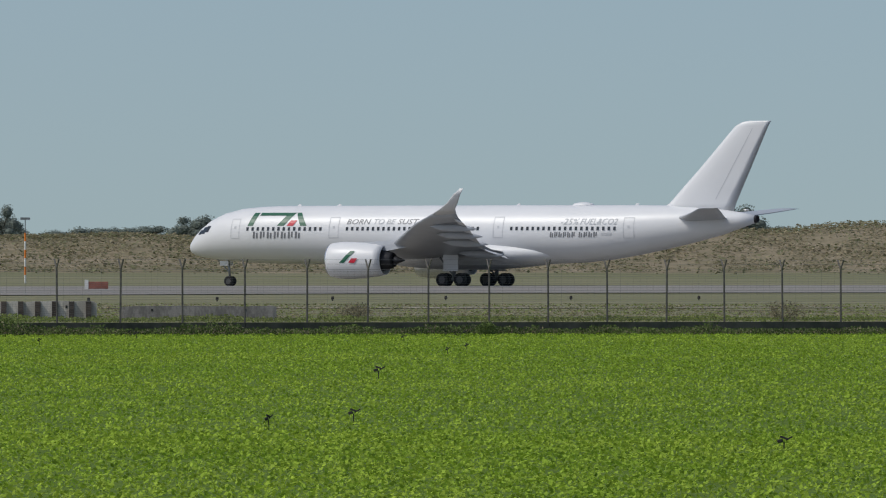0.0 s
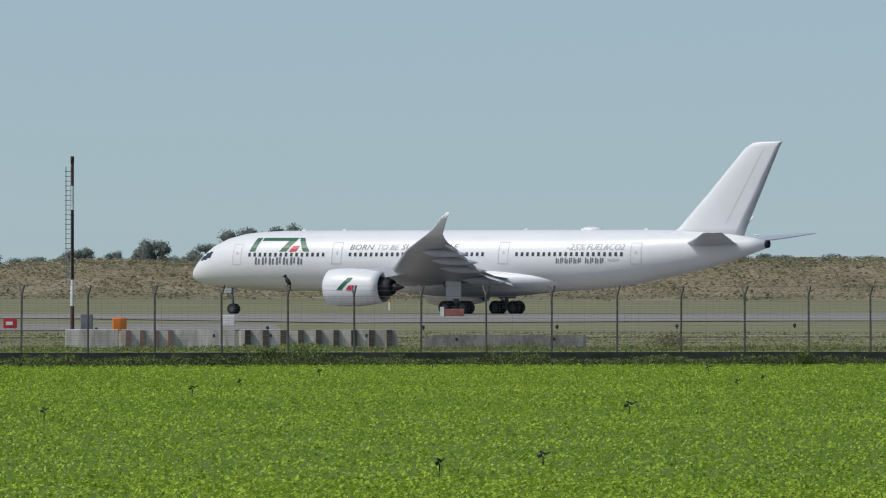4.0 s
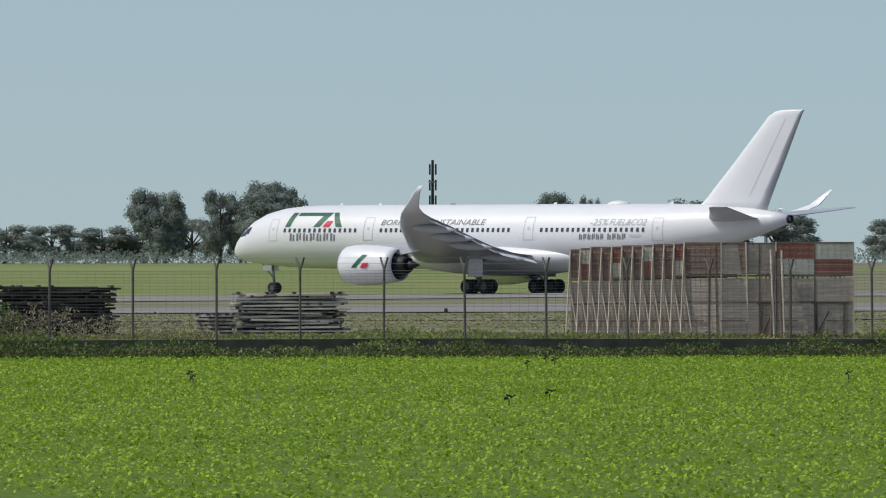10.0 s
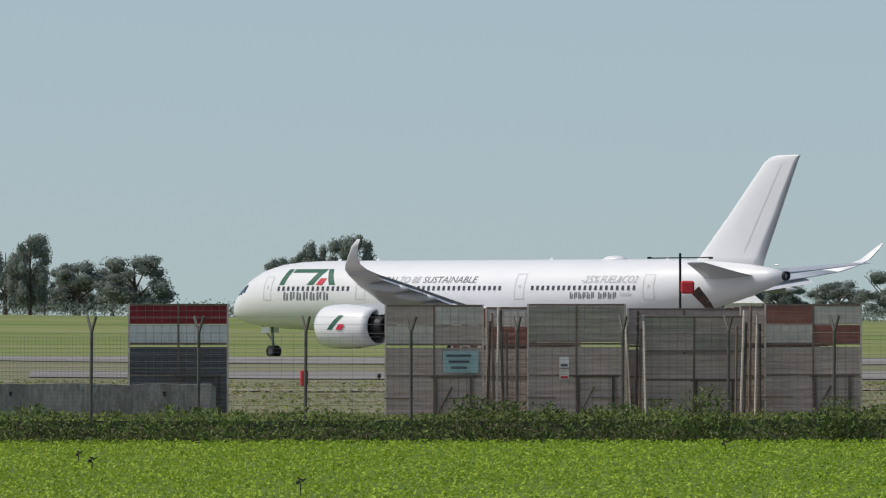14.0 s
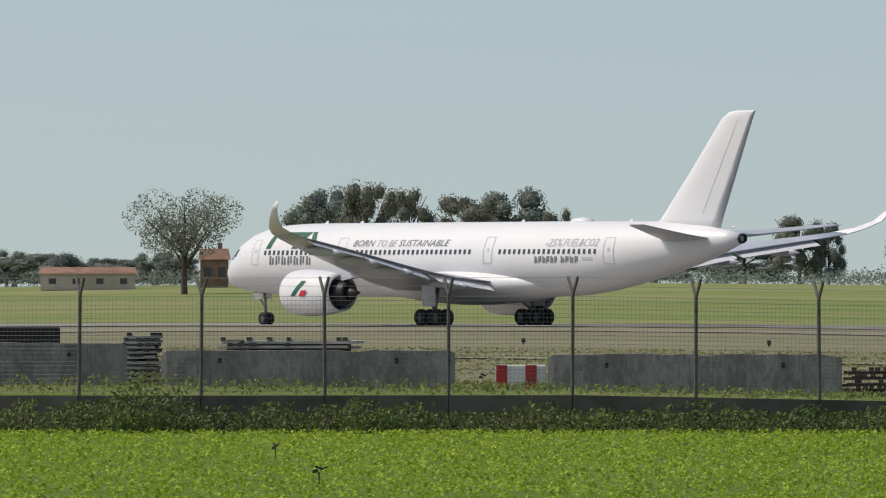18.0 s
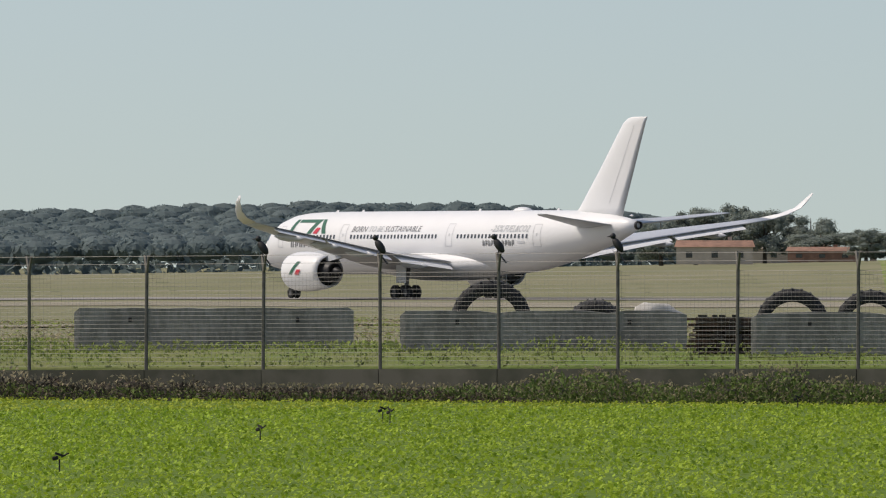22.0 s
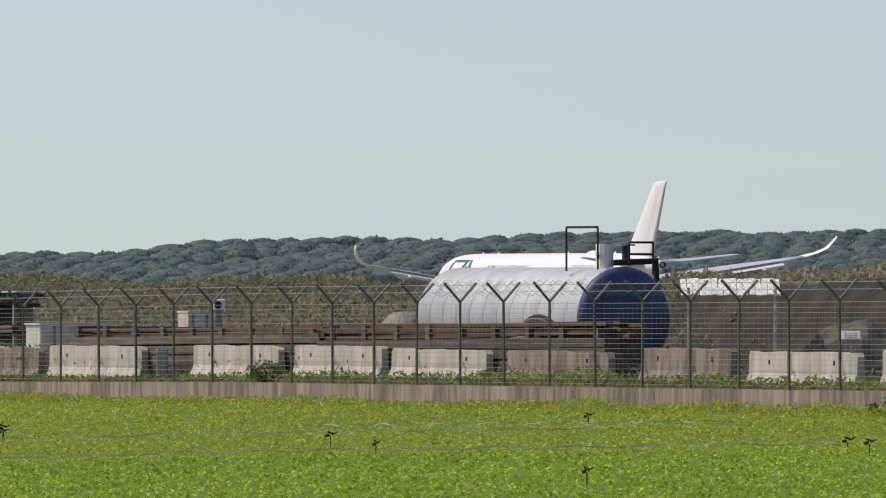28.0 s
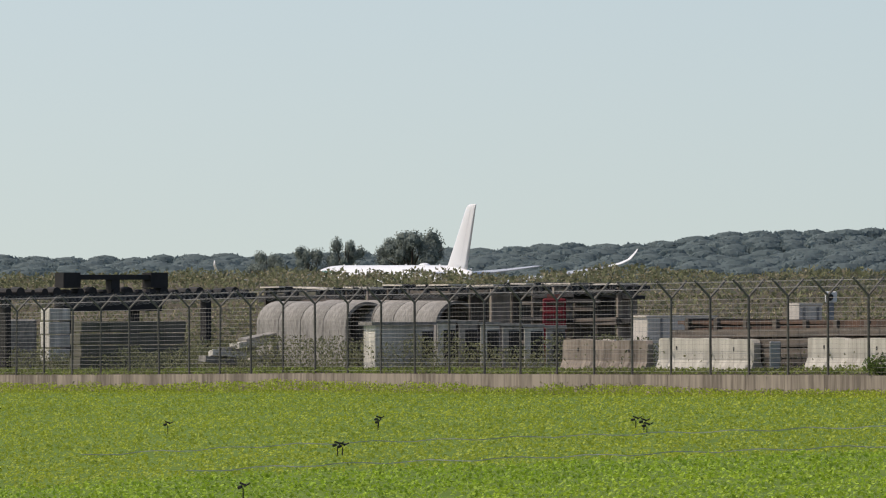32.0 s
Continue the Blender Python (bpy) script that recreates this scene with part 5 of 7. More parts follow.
for (a, b) in (((0.3, 0.7, 2.95), (0.3, 0.7, 4.2)), ((1.9, 0.9, 2.9), (1.9, 0.9, 4.2)), ((0.3, 0.7, 4.2), (1.9, 0.9, 4.2)), ((0.2, -0.3, 3.05), (0.2, -0.3, 3.75)), ((0.2, -1.1, 2.8), (0.2, -1.1, 3.75)), ((0.2, -1.1, 3.75), (0.2, -0.3, 3.75)), ((0.2, -1.1, 3.4), (0.2, -0.3, 3.4)), ((0.3, 0.7, 3.35), (1.2, 0.2, 3.35))):
    part("guard_rail", mk(rod, a, b, 0.035, 6), "black", tk)


def behind(az, off, z=None, turn=0.0):
    """A pose some metres behind the second run of fence."""
    d = fence_line_d(az) + off
    return at(az, d, gz(az, d) if z is None else z, turn)


LIE = 56.0      # turn of things that lie along the second run of fence
st = thing("small_tank", behind(36.0, 15, 1.0, 62), "small grey half-buried tank", "tank")
part("shell", mk(rod, (-2.2, 0, 0.25), (1.4, 0, 0.25), 0.72, 24), "concrete", st, smooth=True)
part("plinth", mk(box, -0.4, 0, -0.6, 3.4, 1.2, 1.2), "concrete", st)
rf = thing("tin_shelter", behind(34.60, 16, None, 0), "low shelter with a white slatted roof", "shelter")
zr = 2.72 - gz(34.60, fence_line_d(34.60) + 16)
for i in range(16):
    o = part("slat", mk(box, 0, 0, 0, 0.17, 1.8, 0.03), "whitep", rf)
    o.matrix_basis = pose(-1.35 + 0.18 * i, 0, zr + 0.012 * (i % 3), 15, 0, random.uniform(-2, 2))
for x, y in ((-1.2, -0.8), (1.3, -0.8), (-1.2, 0.8), (1.3, 0.8)):
    part("post", mk(rod, (x, y, 0), (x, y, zr), 0.05), "wood", rf)
# a long pile of rusty beams lying along the fence
for a0, a1, tag in ((35.04, 36.45, 0), (36.40, 37.68, 1)):
    q0 = behind(a0, 6.0).translation
    q1 = behind(a1, 6.0).translation
    zb = max(q0.z, q1.z)
    L_ = (q1 - q0).length
    ang = math.degrees(math.atan2(q1.y - q0.y, q1.x - q0.x))
    mid = (q0 + q1) / 2
    tilt = math.degrees(math.atan2(1.62 - 1.82, L_)) if not tag else math.degrees(math.atan2(1.38 - 1.62, L_))
    bz = thing("steel_beam_pile", pose(mid.x, mid.y, 0, 0, 0, ang), "long pile of rusty steel beams on trestles", "beam pile", "beam piles")
    zt0 = 1.72 if not tag else 1.50
    for i in range(15):
        o = part("beam", mk(box, 0, 0, 0, L_ * (0.86 + 0.14 * random.random()), 0.24, 0.11), "rust" if i % 5 else "darkwood", bz)
        o.matrix_basis = pose(random.uniform(-0.4, 0.4), -0.6 + 0.28 * (i % 5), zt0 - 0.12 - 0.15 * (i // 5), 0, -tilt + random.uniform(-0.3, 0.3), random.uniform(-0.6, 0.6))
    # dark trestles and boards are added for the shadow beneath the beams
    for i in range(9):
        x = -L_ / 2 + L_ * (i + 0.5) / 9
        part("trestle", mk(box, x, 0.1, 0.45, 0.3, 1.3, zt0 + 0.5), "darkwood", bz)
    for i in range(4):
        o = part("board", mk(box, 0, 0, 0, L_ * 0.97, 0.05, 0.26), "darkwood", bz, "dark board standing in for the shadow under the beams")
        o.matrix_basis = pose(0, 0.85, 0.1 + 0.32 * i, 0, -tilt, 0)
hp = thing("hose_pile", behind(35.53, 4.7, None, LIE_TURN), "coiled dark hoses in a heap", "hose")
for k in range(9):
    cu = bpy.data.curves.new("hose", "CURVE")
    cu.dimensions = "3D"
    cu.bevel_depth, cu.bevel_resolution = 0.06, 1
    sp = cu.splines.new("POLY")
    pts = [(-2.4 + 4.8 * i / 16, -0.2 + 0.07 * k, 0.05 + (1.0 + 0.09 * k) * math.sin(math.pi * (i / 16) ** 0.8) ** 0.7) for i in range(17)]
    sp.points.add(16)
    for q, c in zip(sp.points, pts):
        q.co = (*c, 1)
    tmp = bpy.data.objects.new("hose_tmp", cu)
    scene.collection.objects.link(tmp)
    me = bpy.data.meshes.new_from_object(tmp.evaluated_get(bpy.context.evaluated_depsgraph_get()))
    bpy.data.objects.remove(tmp)
    me.materials.clear()
    me.materials.append(M[("black", "darkwood", "black")[k % 3]])
    part("hose", me, "black", hp)


def crate(az, off, w, dep, h, z, mat, label, name="white_crate"):
    t = thing(name, behind(az, off, z, 30), label, "crate", "crates")
    part("body", mk(box, 0, 0, h / 2, w, dep, h, None, 0.02), mat, t)
    part("lid", mk(box, 0, 0, h + 0.03, w * 1.04, dep * 1.04, 0.06), "panelwhite", t)
    for x in (-0.3, 0.3):
        part("batten", mk(box, x * w, -dep / 2 - 0.015, h * 0.5, 0.08, 0.03, h * 0.96), "concrete", t)
    return t


crate(37.77, 12, 2.6, 1.0, 1.68, None, "panelwhite", "white crate standing behind barriers")
crate(37.98, 11, 1.7, 0.9, 0.95, None, "concrete", "long grey crate behind barriers", "grey_crate")
crate(37.15, 13, 0.85, 0.7, 1.92, None, "panelwhite", "narrow white locker behind the beams", "white_locker")
ac = thing("machine_box", behind(37.03, 13), "small white machine box with round dark fan", "machine")
part("stand", mk(box, 0, 0, 1.0, 0.2, 0.2, 2.0), "steel", ac)
part("casing", mk(box, 0, 0, 2.15, 0.38, 0.3, 0.36, None, 0.03), "whitep", ac)
part("fan", mk(rod, (-0.04, -0.15, 2.15), (-0.04, -0.18, 2.15), 0.12, 16), "black", ac, "round dark fan opening")
block("steel_post_box", 37.30, fence_line_d(37.30) + 2.2, 0.36, 0.3, 0.95, "steel", "small dark steel post box", "box")

# ---- yard at the far end: racks, vaults, cabins ----
rk = thing("machine_rack", behind(40.52, 18, None, LIE - 22), "black steel machine beams on a rack", "machinery")
zt_ = 2.95 - gz(40.52, fence_line_d(40.52) + 18)
part("top_beam", mk(box, 0.2, 0, zt_ - 0.2, 4.3, 0.5, 0.2), "black", rk)
for x in (-1.9, 2.2):
    part("end_box", mk(box, x, 0, zt_ - 0.32, 0.8, 0.6, 0.6), "black", rk)
part("pillar", mk(box, 0.2, 0, zt_ - 0.65, 0.4, 0.4, 0.9), "black", rk)
part("lower_beam", mk(box, 0.6, 0, zt_ - 0.95, 12.5, 0.5, 0.24), "black", rk)
part("load", mk(box, 0.0, 0, zt_ - 1.25, 4.6, 0.7, 0.55), "black", rk)
for i in range(22):
    part("roller", mk(rod, (-5.4 + 0.56 * i, -0.3, zt_ - 0.78), (-5.4 + 0.56 * i, 0.3, zt_ - 0.78), 0.10 + 0.05 * (i % 3), 8), "black", rk)
for x in (-4.8, -2.0, 1.2, 4.6):
    part("leg", mk(box, x, 0, (zt_ - 1) / 2, 0.25, 0.4, zt_ - 1), "black", rk)
t = thing("concrete_stack", behind(40.78, 8, -0.55, LIE - 30), "stack of white concrete blocks", "block stack")
for i in range(4):
    part("slab", mk(box, 0.03 * (i % 2), 0, 0.3 + 0.52 * i, 0.9, 0.8, 0.47, None, 0.02), "pale", t)
t = thing("concrete_stack", behind(40.42, 9, None, LIE - 30), "long stack of dark stained concrete slabs", "block stack")
for i in range(4):
    part("slab", mk(box, 0.05 * (i % 2), 0, 0.25 + 0.46 * i, 4.4, 0.9, 0.42, None, 0.02), "oldwall", t)
for az, h in ((41.0, 2.0), (41.28, 2.2)):
    block("concrete_block", az, fence_line_d(az) + 9, 2.0, 1.1, h, "concrete", "large grey concrete block", "block", bevel=0.06)


def vault(az0, az1, n, top, off):
    """A barrel of cast ring segments lying along the fence, open at its far end."""
    q0, q1 = behind(az0, off).translation, behind(az1, off).translation
    L_ = (q1 - q0).length
    ang = math.degrees(math.atan2(q1.y - q0.y, q1.x - q0.x))
    g = gz(0.5 * (az0 + az1), q0.length)
    r = 0.85
    for k in range(n):
        p = q0 + (q1 - q0) * ((k + 0.5) / n)
        rg = thing("pipe_ring", pose(p.x, p.y, top - r, 0, 0, ang), "grey weathered concrete vault ring in a row", "pipe", "vault rings")
        w = L_ / n * 0.485
        rings = []
        for i in range(17):
            a = math.pi * i / 16
            rings.append([(x, r * k2 * math.cos(a), r * k2 * math.sin(a)) for k2, x in ((1.0, -w), (1.0, w), (0.86, w), (0.86, -w))])
        part("arch", loft(rings), "concrete", rg, smooth=False)
        for y in (-0.79, 0.79):
            part("side_wall", mk(box, 0, y, -(top - r - g) / 2 + 0.01, 2 * w, 0.115, top - r - g), "concrete", rg)


vault(39.68, 39.24, 4, 1.88, 13)
vault(39.42, 38.80, 6, 1.94, 15.5)
wbx = block("concrete_cabin", 39.09, fence_line_d(39.09) + 7, 2.2, 1.2, 1.55, "pale", "pale concrete cabin with dark opening", "cabin", z=-0.45, turn=20)
part("opening", mk(box, 0.85, -0.6, 0.85, 0.4, 0.05, 0.95), "black", wbx)
part("roof_slab", mk(box, 0, 0, 1.60, 2.5, 1.4, 0.1), "concrete", wbx)
for k in range(6):
    az = 38.86 - 0.105 * k
    cb = block("concrete_cabin", az, fence_line_d(az) + 8, 0.66, 0.9, 1.5 - 0.03 * k, "concrete" if k % 2 else "pale", "small concrete cabin with dark doorway", "cabin", group="small cabins", z=-0.3)
    part("opening", mk(box, 0.1, -0.46, 0.75, 0.4, 0.04, 1.0), "black", cb)
    part("roof_slab", mk(box, 0, 0, 1.55 - 0.03 * k, 0.74, 1.0, 0.1), "concrete", cb)
rm = block("red_machine", 38.34, fence_line_d(38.34) + 14, 0.8, 0.6, 2.4, "deepred", "tall red rusty machine", "machine")
for i in range(7):
    part("rib", mk(box, 0.04 * (-1) ** i, -0.32, 0.6 + 0.27 * i, 0.62, 0.05, 0.09), ("rust", "redp")[i % 2], rm)
part("top", mk(box, 0, 0, 2.45, 0.5, 0.4, 0.2), "panelred", rm)
# a long dark rack with rods and pale sheets on its top
for a0, a1, h0, h1 in ((37.94, 38.55, 2.46, 2.40), (38.55, 39.15, 2.38, 2.32), (39.15, 39.75, 2.30, 2.20)):
    q0, q1 = behind(a0, 16.5).translation, behind(a1, 16.5).translation
    L_ = (q1 - q0).length
    ang = math.degrees(math.atan2(q1.y - q0.y, q1.x - q0.x))
    mid = (q0 + q1) / 2
    g = min(q0.z, q1.z)
    rr_ = thing("storage_rack", pose(mid.x, mid.y, g, 0, 0, ang), "dark storage rack with rods and pale roof sheets", "rack", "storage racks")
    hz = (h0 + h1) / 2 - g
    for i in range(6):
        part("upright", mk(box, -L_ / 2 + L_ * (i + 0.5) / 6, 0, hz / 2, 0.16, 0.7, hz), "darkwood" if i % 3 else "wall", rr_)
    dense = a0 < 38.5
    for i in range(26 if dense else 7):
        o = part("load", mk(box, 0, 0, 0, L_ * random.uniform(0.3, 0.6), 0.5, 0.12), ("black", "darkwood", "black", "oldwall")[i % 4], rr_)
        o.matrix_basis = pose(random.uniform(-0.27, 0.27) * L_, random.uniform(-0.2, 0.2), hz * (random.uniform(0.3, 0.98) if dense else random.uniform(0.86, 0.98)), 0, random.uniform(-1.5, 1.5), random.uniform(-3, 3))
    for i in range(26):
        o = part("rod_end", mk(box, 0, 0, 0, 0.09, 0.6, random.uniform(0.12, 0.3)), "black", rr_)
        o.matrix_basis = pose(random.uniform(-0.5, 0.5) * L_, random.uniform(-0.3, 0.3), hz + random.uniform(-0.08, 0.05), 0, random.uniform(-20, 20), 0)
    for x, w in ((-0.33, 0.2), (0.05, 0.28), (0.38, 0.15)):
        o = part("roof_sheet", mk(box, 0, 0, 0, w * L_, 0.7, 0.05), "panelwhite", rr_, "pale roof sheet")
        o.matrix_basis = pose(x * L_, 0, hz + 0.1 + 0.04 * random.random(), 0, random.uniform(-1, 1), random.uniform(-2, 2))
tr_ = thing("broken_slabs", behind(39.80, 8, None, LIE - 30), "heap of pale broken concrete slabs", "rubble")
for i in range(9):
    o = part("slab", mk(box, 0, 0, 0, 1.3, 0.7, 0.22), "pale" if i % 2 else "concrete", tr_)
    o.matrix_basis = pose(-1.4 + 0.42 * i, 0.1 * (i % 3), 0.35 + 0.2 * (i % 5), random.uniform(-8, 8), random.uniform(-10, 10), random.uniform(-20, 20))


# ---- far buildings ----
def house(az, d, w, h, roof, wall, label, top, turn=0.0):
    base = gz(az, d)
    hh = top - base
    t = thing("house", at(az, d, base - 0.1, turn), label, "house", "far houses")
    dep = w * 0.6
    part("wall", mk(box, 0, 0, hh * 0.36, w, dep, hh * 0.72), wall, t)
    part("roof", loft([[(-w / 2 - 0.3, -dep / 2 - 0.3, hh * 0.72), (-w / 2 - 0.3, dep / 2 + 0.3, hh * 0.72), (-w / 2, 0, hh)], [(w / 2 + 0.3, -dep / 2 - 0.3, hh * 0.72), (w / 2 + 0.3, dep / 2 + 0.3, hh * 0.72), (w / 2, 0, hh)]]), roof, t)
    n = max(2, int(w / 3))
    for i in range(n):
        part("window", mk(box, -w / 2 + w * (i + 0.5) / n, -dep / 2, hh * 0.4, 0.9, 0.06, hh * 0.25), "glass", t)
    part("chimney", mk(box, w * 0.2, 0.3, hh * 1.02, 0.6, 0.6, hh * 0.25), wall, t)
    return t


house(23.28, 1330, 9.0, 5, "brick", "plaster", "cream farmhouse with red roof among trees", 7.0)
house(23.86, 1340, 3.6, 5, "brick", "brick", "narrow red brick farmhouse", 8.6)
house(24.55, 1330, 12.0, 4, "brick", "plaster", "small cream farmhouse with terracotta roof", 6.2)
house(22.46, 1360, 6.0, 4, "brick", "plaster", "long cream farmhouse with terracotta roof", 5.9)
house(22.0, 1365, 7.0, 4, "brick", "panelwhite", "white farmhouse with terracotta roof", 6.0)
house(25.68, 1460, 9.5, 5, "brick", "brick", "low red brick farm building", 6.2)
house(26.9, 1500, 11.0, 5, "brick", "plaster", "cream villa with hipped terracotta roof", 6.5)
house(26.31, 1520, 10.0, 4, "brick", "brick", "low brick barn with faded roof", 5.6)
house(26.57, 1620, 11.0, 5, "plaster", "plaster", "pale sandy farm building", 6.4)
house(25.54, 1600, 6.5, 4, "brick", "brick", "small red-roofed farm building", 5.4)
house(21.99, 1320, 10.0, 4, "brick", "plaster", "long pinkish farm building", 6.4)
house(10.6, 1500, 2.6, 4, "brick", "panelwhite", "small white hut with terracotta roof", 5.8)
tb = thing("office_building", at(6.14, 1760, gz(6.14, 1760)), "long flat-roofed building above the trees", "building")
hb = 13.7 - gz(6.14, 1760)
part("wall", mk(box, 0, 0, hb / 2 - 0.6, 15.5, 10, hb - 1.2), "plaster", tb)
part("roof", mk(box, 0, 0, hb - 0.4, 17.4, 11.5, 0.8), "concrete", tb)
for i in range(9):
    part("window", mk(box, -6.6 + 1.65 * i, -5.02, hb - 2.6, 1.1, 0.06, 1.3), "glass", tb)
for i in range(5):
    part("roof_fin", mk(box, -6 + 3 * i, -5.0, hb + 0.3, 0.2, 0.2, 0.7), "black", tb)
for az, w, top in ((14.57, 4.8, 6.7), (15.14, 6.0, 6.5), (15.6, 5, 6.0)):
    dm = thing("white_tent", at(az, 1300, gz(az, 1300)), "white peaked storage tent", "tent", "white tents")
    z0 = gz(az, 1300)
    part("wall", mk(box, 0, 0, (top - z0) * 0.3, w, 4, (top - z0) * 0.6), "panelwhite", dm)
    part("roof", loft([[(-w / 2 - 0.2, -2.2, (top - z0) * 0.6), (w / 2 + 0.2, -2.2, (top - z0) * 0.6), (w / 2 + 0.2, 2.2, (top - z0) * 0.6), (-w / 2 - 0.2, 2.2, (top - z0) * 0.6)], [(-0.5, -0.4, top - z0), (0.5, -0.4, top - z0), (0.5, 0.4, top - z0), (-0.5, 0.4, top - z0)]]), "whitep", dm)
t = block("boundary_wall", 21.85, 1300, 10.5, 0.4, 1.6, "plaster", "long pale boundary wall beyond the grass", "wall")


# ---- crows on the fence ----
def crow(p, turn):
    t = thing("crow", pose(p.x, p.y, p.z, 0, 0, turn), "black crow perched on a fence post", "bird", "perched crows")
    bm = bmesh.new()
    bmesh.ops.create_icosphere(bm, subdivisions=2, radius=1, matrix=pose(0, 0, 0.2, 0, -55, 0) @ Matrix.Diagonal((0.22, 0.095, 0.1, 1)))
    part("body", bm, "feather", t, smooth=True)
    bm = bmesh.new()
    bmesh.ops.create_icosphere(bm, subdivisions=2, radius=0.075, matrix=Matrix.Translation((0.13, 0, 0.42)))
    part("head", bm, "feather", t, smooth=True)
    part("beak", mk(rod, (0.18, 0, 0.42), (0.29, 0, 0.4), 0.025, 6, 0.004), "black", t)
    part("tail", mk(box, -0.17, 0, 0.0, 0.26, 0.07, 0.025, pose(0, 0, 0, 0, -50, 0)), "feather", t)
    for y in (-0.03, 0.03):
        part("leg", mk(rod, (0, y, 0.1), (0.02, y, -0.03), 0.01, 4), "black", t)
    return t


for az in (32.91, 29.23, 28.68, 28.14, 27.59, 3.63):
    p = min(main_pts, key=lambda q: abs(math.degrees(math.atan2(-q.x, q.y)) - az))
    crow(Vector((p.x, p.y, p.z + 2.86)), az + 160)


# ---- edge lights on the airfield grass ----
edge = None
for az in (-1.8, -0.9, -0.02, 0.78, 1.6, 2.52, 3.6, 4.8, 5.96, 6.95, 7.95, 8.97, 10.0, 11.05, 12.1, 13.2, 14.3, 15.45, 16.6, 17.8, 18.9, 19.75, 20.95, 22.2, 23.5, 24.8):
    d = interp(az, [0, 6, 22], [565, 490, 550])
    if edge:
        copy_thing(edge, at(az, d, gz(az, d)))
        continue
    edge = thing("edge_light", at(az, d, gz(az, d)), "small black edge light on a short stem", "light", "edge lights")
    part("stem", mk(rod, (0, 0, 0), (0, 0, 0.12), 0.05), "black", edge)
    part("head", mk(rod, (0, 0, 0.1), (0, 0, 0.3), 0.12, 10, 0.09), "black", edge)


# ---- sprinklers in the field ----
spr = None


def sprinkler(az, d):
    global spr
    m = at(az, d, gz(az, d), random.uniform(-60, 60)) @ Matrix.Scale(0.8, 4)
    if spr:
        return copy_thing(spr, m)
    spr = thing("field_sprinkler", m, "dark irrigation sprinkler on a thin riser", "sprinkler", "field sprinklers")
    part("riser", mk(rod, (0, 0, 0), (0, 0, 0.38), 0.02, 6), "black", spr)
    part("head", mk(box, 0.0, 0, 0.42, 0.16, 0.07, 0.1, pose(0, 0, 0, 0, -15, 0), 0.02), "black", spr)
    part("nozzle", mk(rod, (0.05, 0, 0.43), (0.24, 0, 0.53), 0.022, 6), "black", spr)
    part("hammer_arm", mk(box, -0.16, 0, 0.47, 0.22, 0.03, 0.06, pose(0, 0, 0, 0, 18, 0)), "black", spr)
    return spr


sprinkler(0.679, 153.6)
sprinkler(2.735, 74.4)
sprinkler(-6.896, 51.0)
sprinkler(-0.041, 227.0)
sprinkler(3.429, 266.3)
sprinkler(4.666, 202.8)
sprinkler(1.319, 81.9)
sprinkler(-0.209, 243.4)
sprinkler(0.325, 285.5)
sprinkler(-0.178, 313.5)
sprinkler(2.525, 313.4)
sprinkler(7.277, 239.6)
sprinkler(6.483, 147.0)
sprinkler(4.173, 225.5)
sprinkler(5.717, 296.5)
sprinkler(2.503, 302.9)
sprinkler(9.454, 268.7)
sprinkler(9.552, 187.7)
sprinkler(4.768, 342.9)
sprinkler(9.273, 197.9)
sprinkler(9.339, 284.3)
sprinkler(11.122, 304.2)
sprinkler(11.719, 229.9)
sprinkler(11.090, 292.8)
sprinkler(9.279, 278.4)
sprinkler(14.804, 281.6)
sprinkler(13.425, 272.4)
sprinkler(11.726, 239.3)
sprinkler(15.191, 200.3)
sprinkler(18.928, 262.7)
sprinkler(18.032, 251.0)
sprinkler(16.964, 221.7)
sprinkler(18.975, 286.5)
sprinkler(18.110, 261.3)
sprinkler(23.603, 295.6)
sprinkler(23.348, 263.1)
sprinkler(23.137, 236.5)
sprinkler(22.425, 312.9)
sprinkler(23.607, 291.1)
sprinkler(25.218, 326.2)
sprinkler(26.789, 296.1)
sprinkler(27.891, 326.8)
sprinkler(28.626, 275.1)
sprinkler(28.659, 277.7)
sprinkler(29.180, 253.1)
sprinkler(29.978, 225.0)
sprinkler(27.879, 323.3)
sprinkler(32.091, 302.8)
sprinkler(31.351, 285.3)
sprinkler(32.070, 300.3)
sprinkler(31.374, 287.6)
sprinkler(30.275, 231.1)
sprinkler(35.288, 310.3)
sprinkler(34.083, 264.6)
sprinkler(35.345, 238.2)
sprinkler(37.959, 301.7)
sprinkler(36.459, 284.2)
sprinkler(36.252, 271.4)
sprinkler(34.173, 267.3)
sprinkler(39.322, 286.1)
sprinkler(39.174, 320.7)
sprinkler(37.967, 308.2)
sprinkler(37.740, 217.1)
sprinkler(40.145, 331.4)
sprinkler(39.723, 248.0)
sprinkler(39.345, 287.9)
sprinkler(39.172, 325.7)
sprinkler(38.001, 312.1)
sprinkler(37.912, 221.0)


# ---- trees ----
tree_meshes = {}


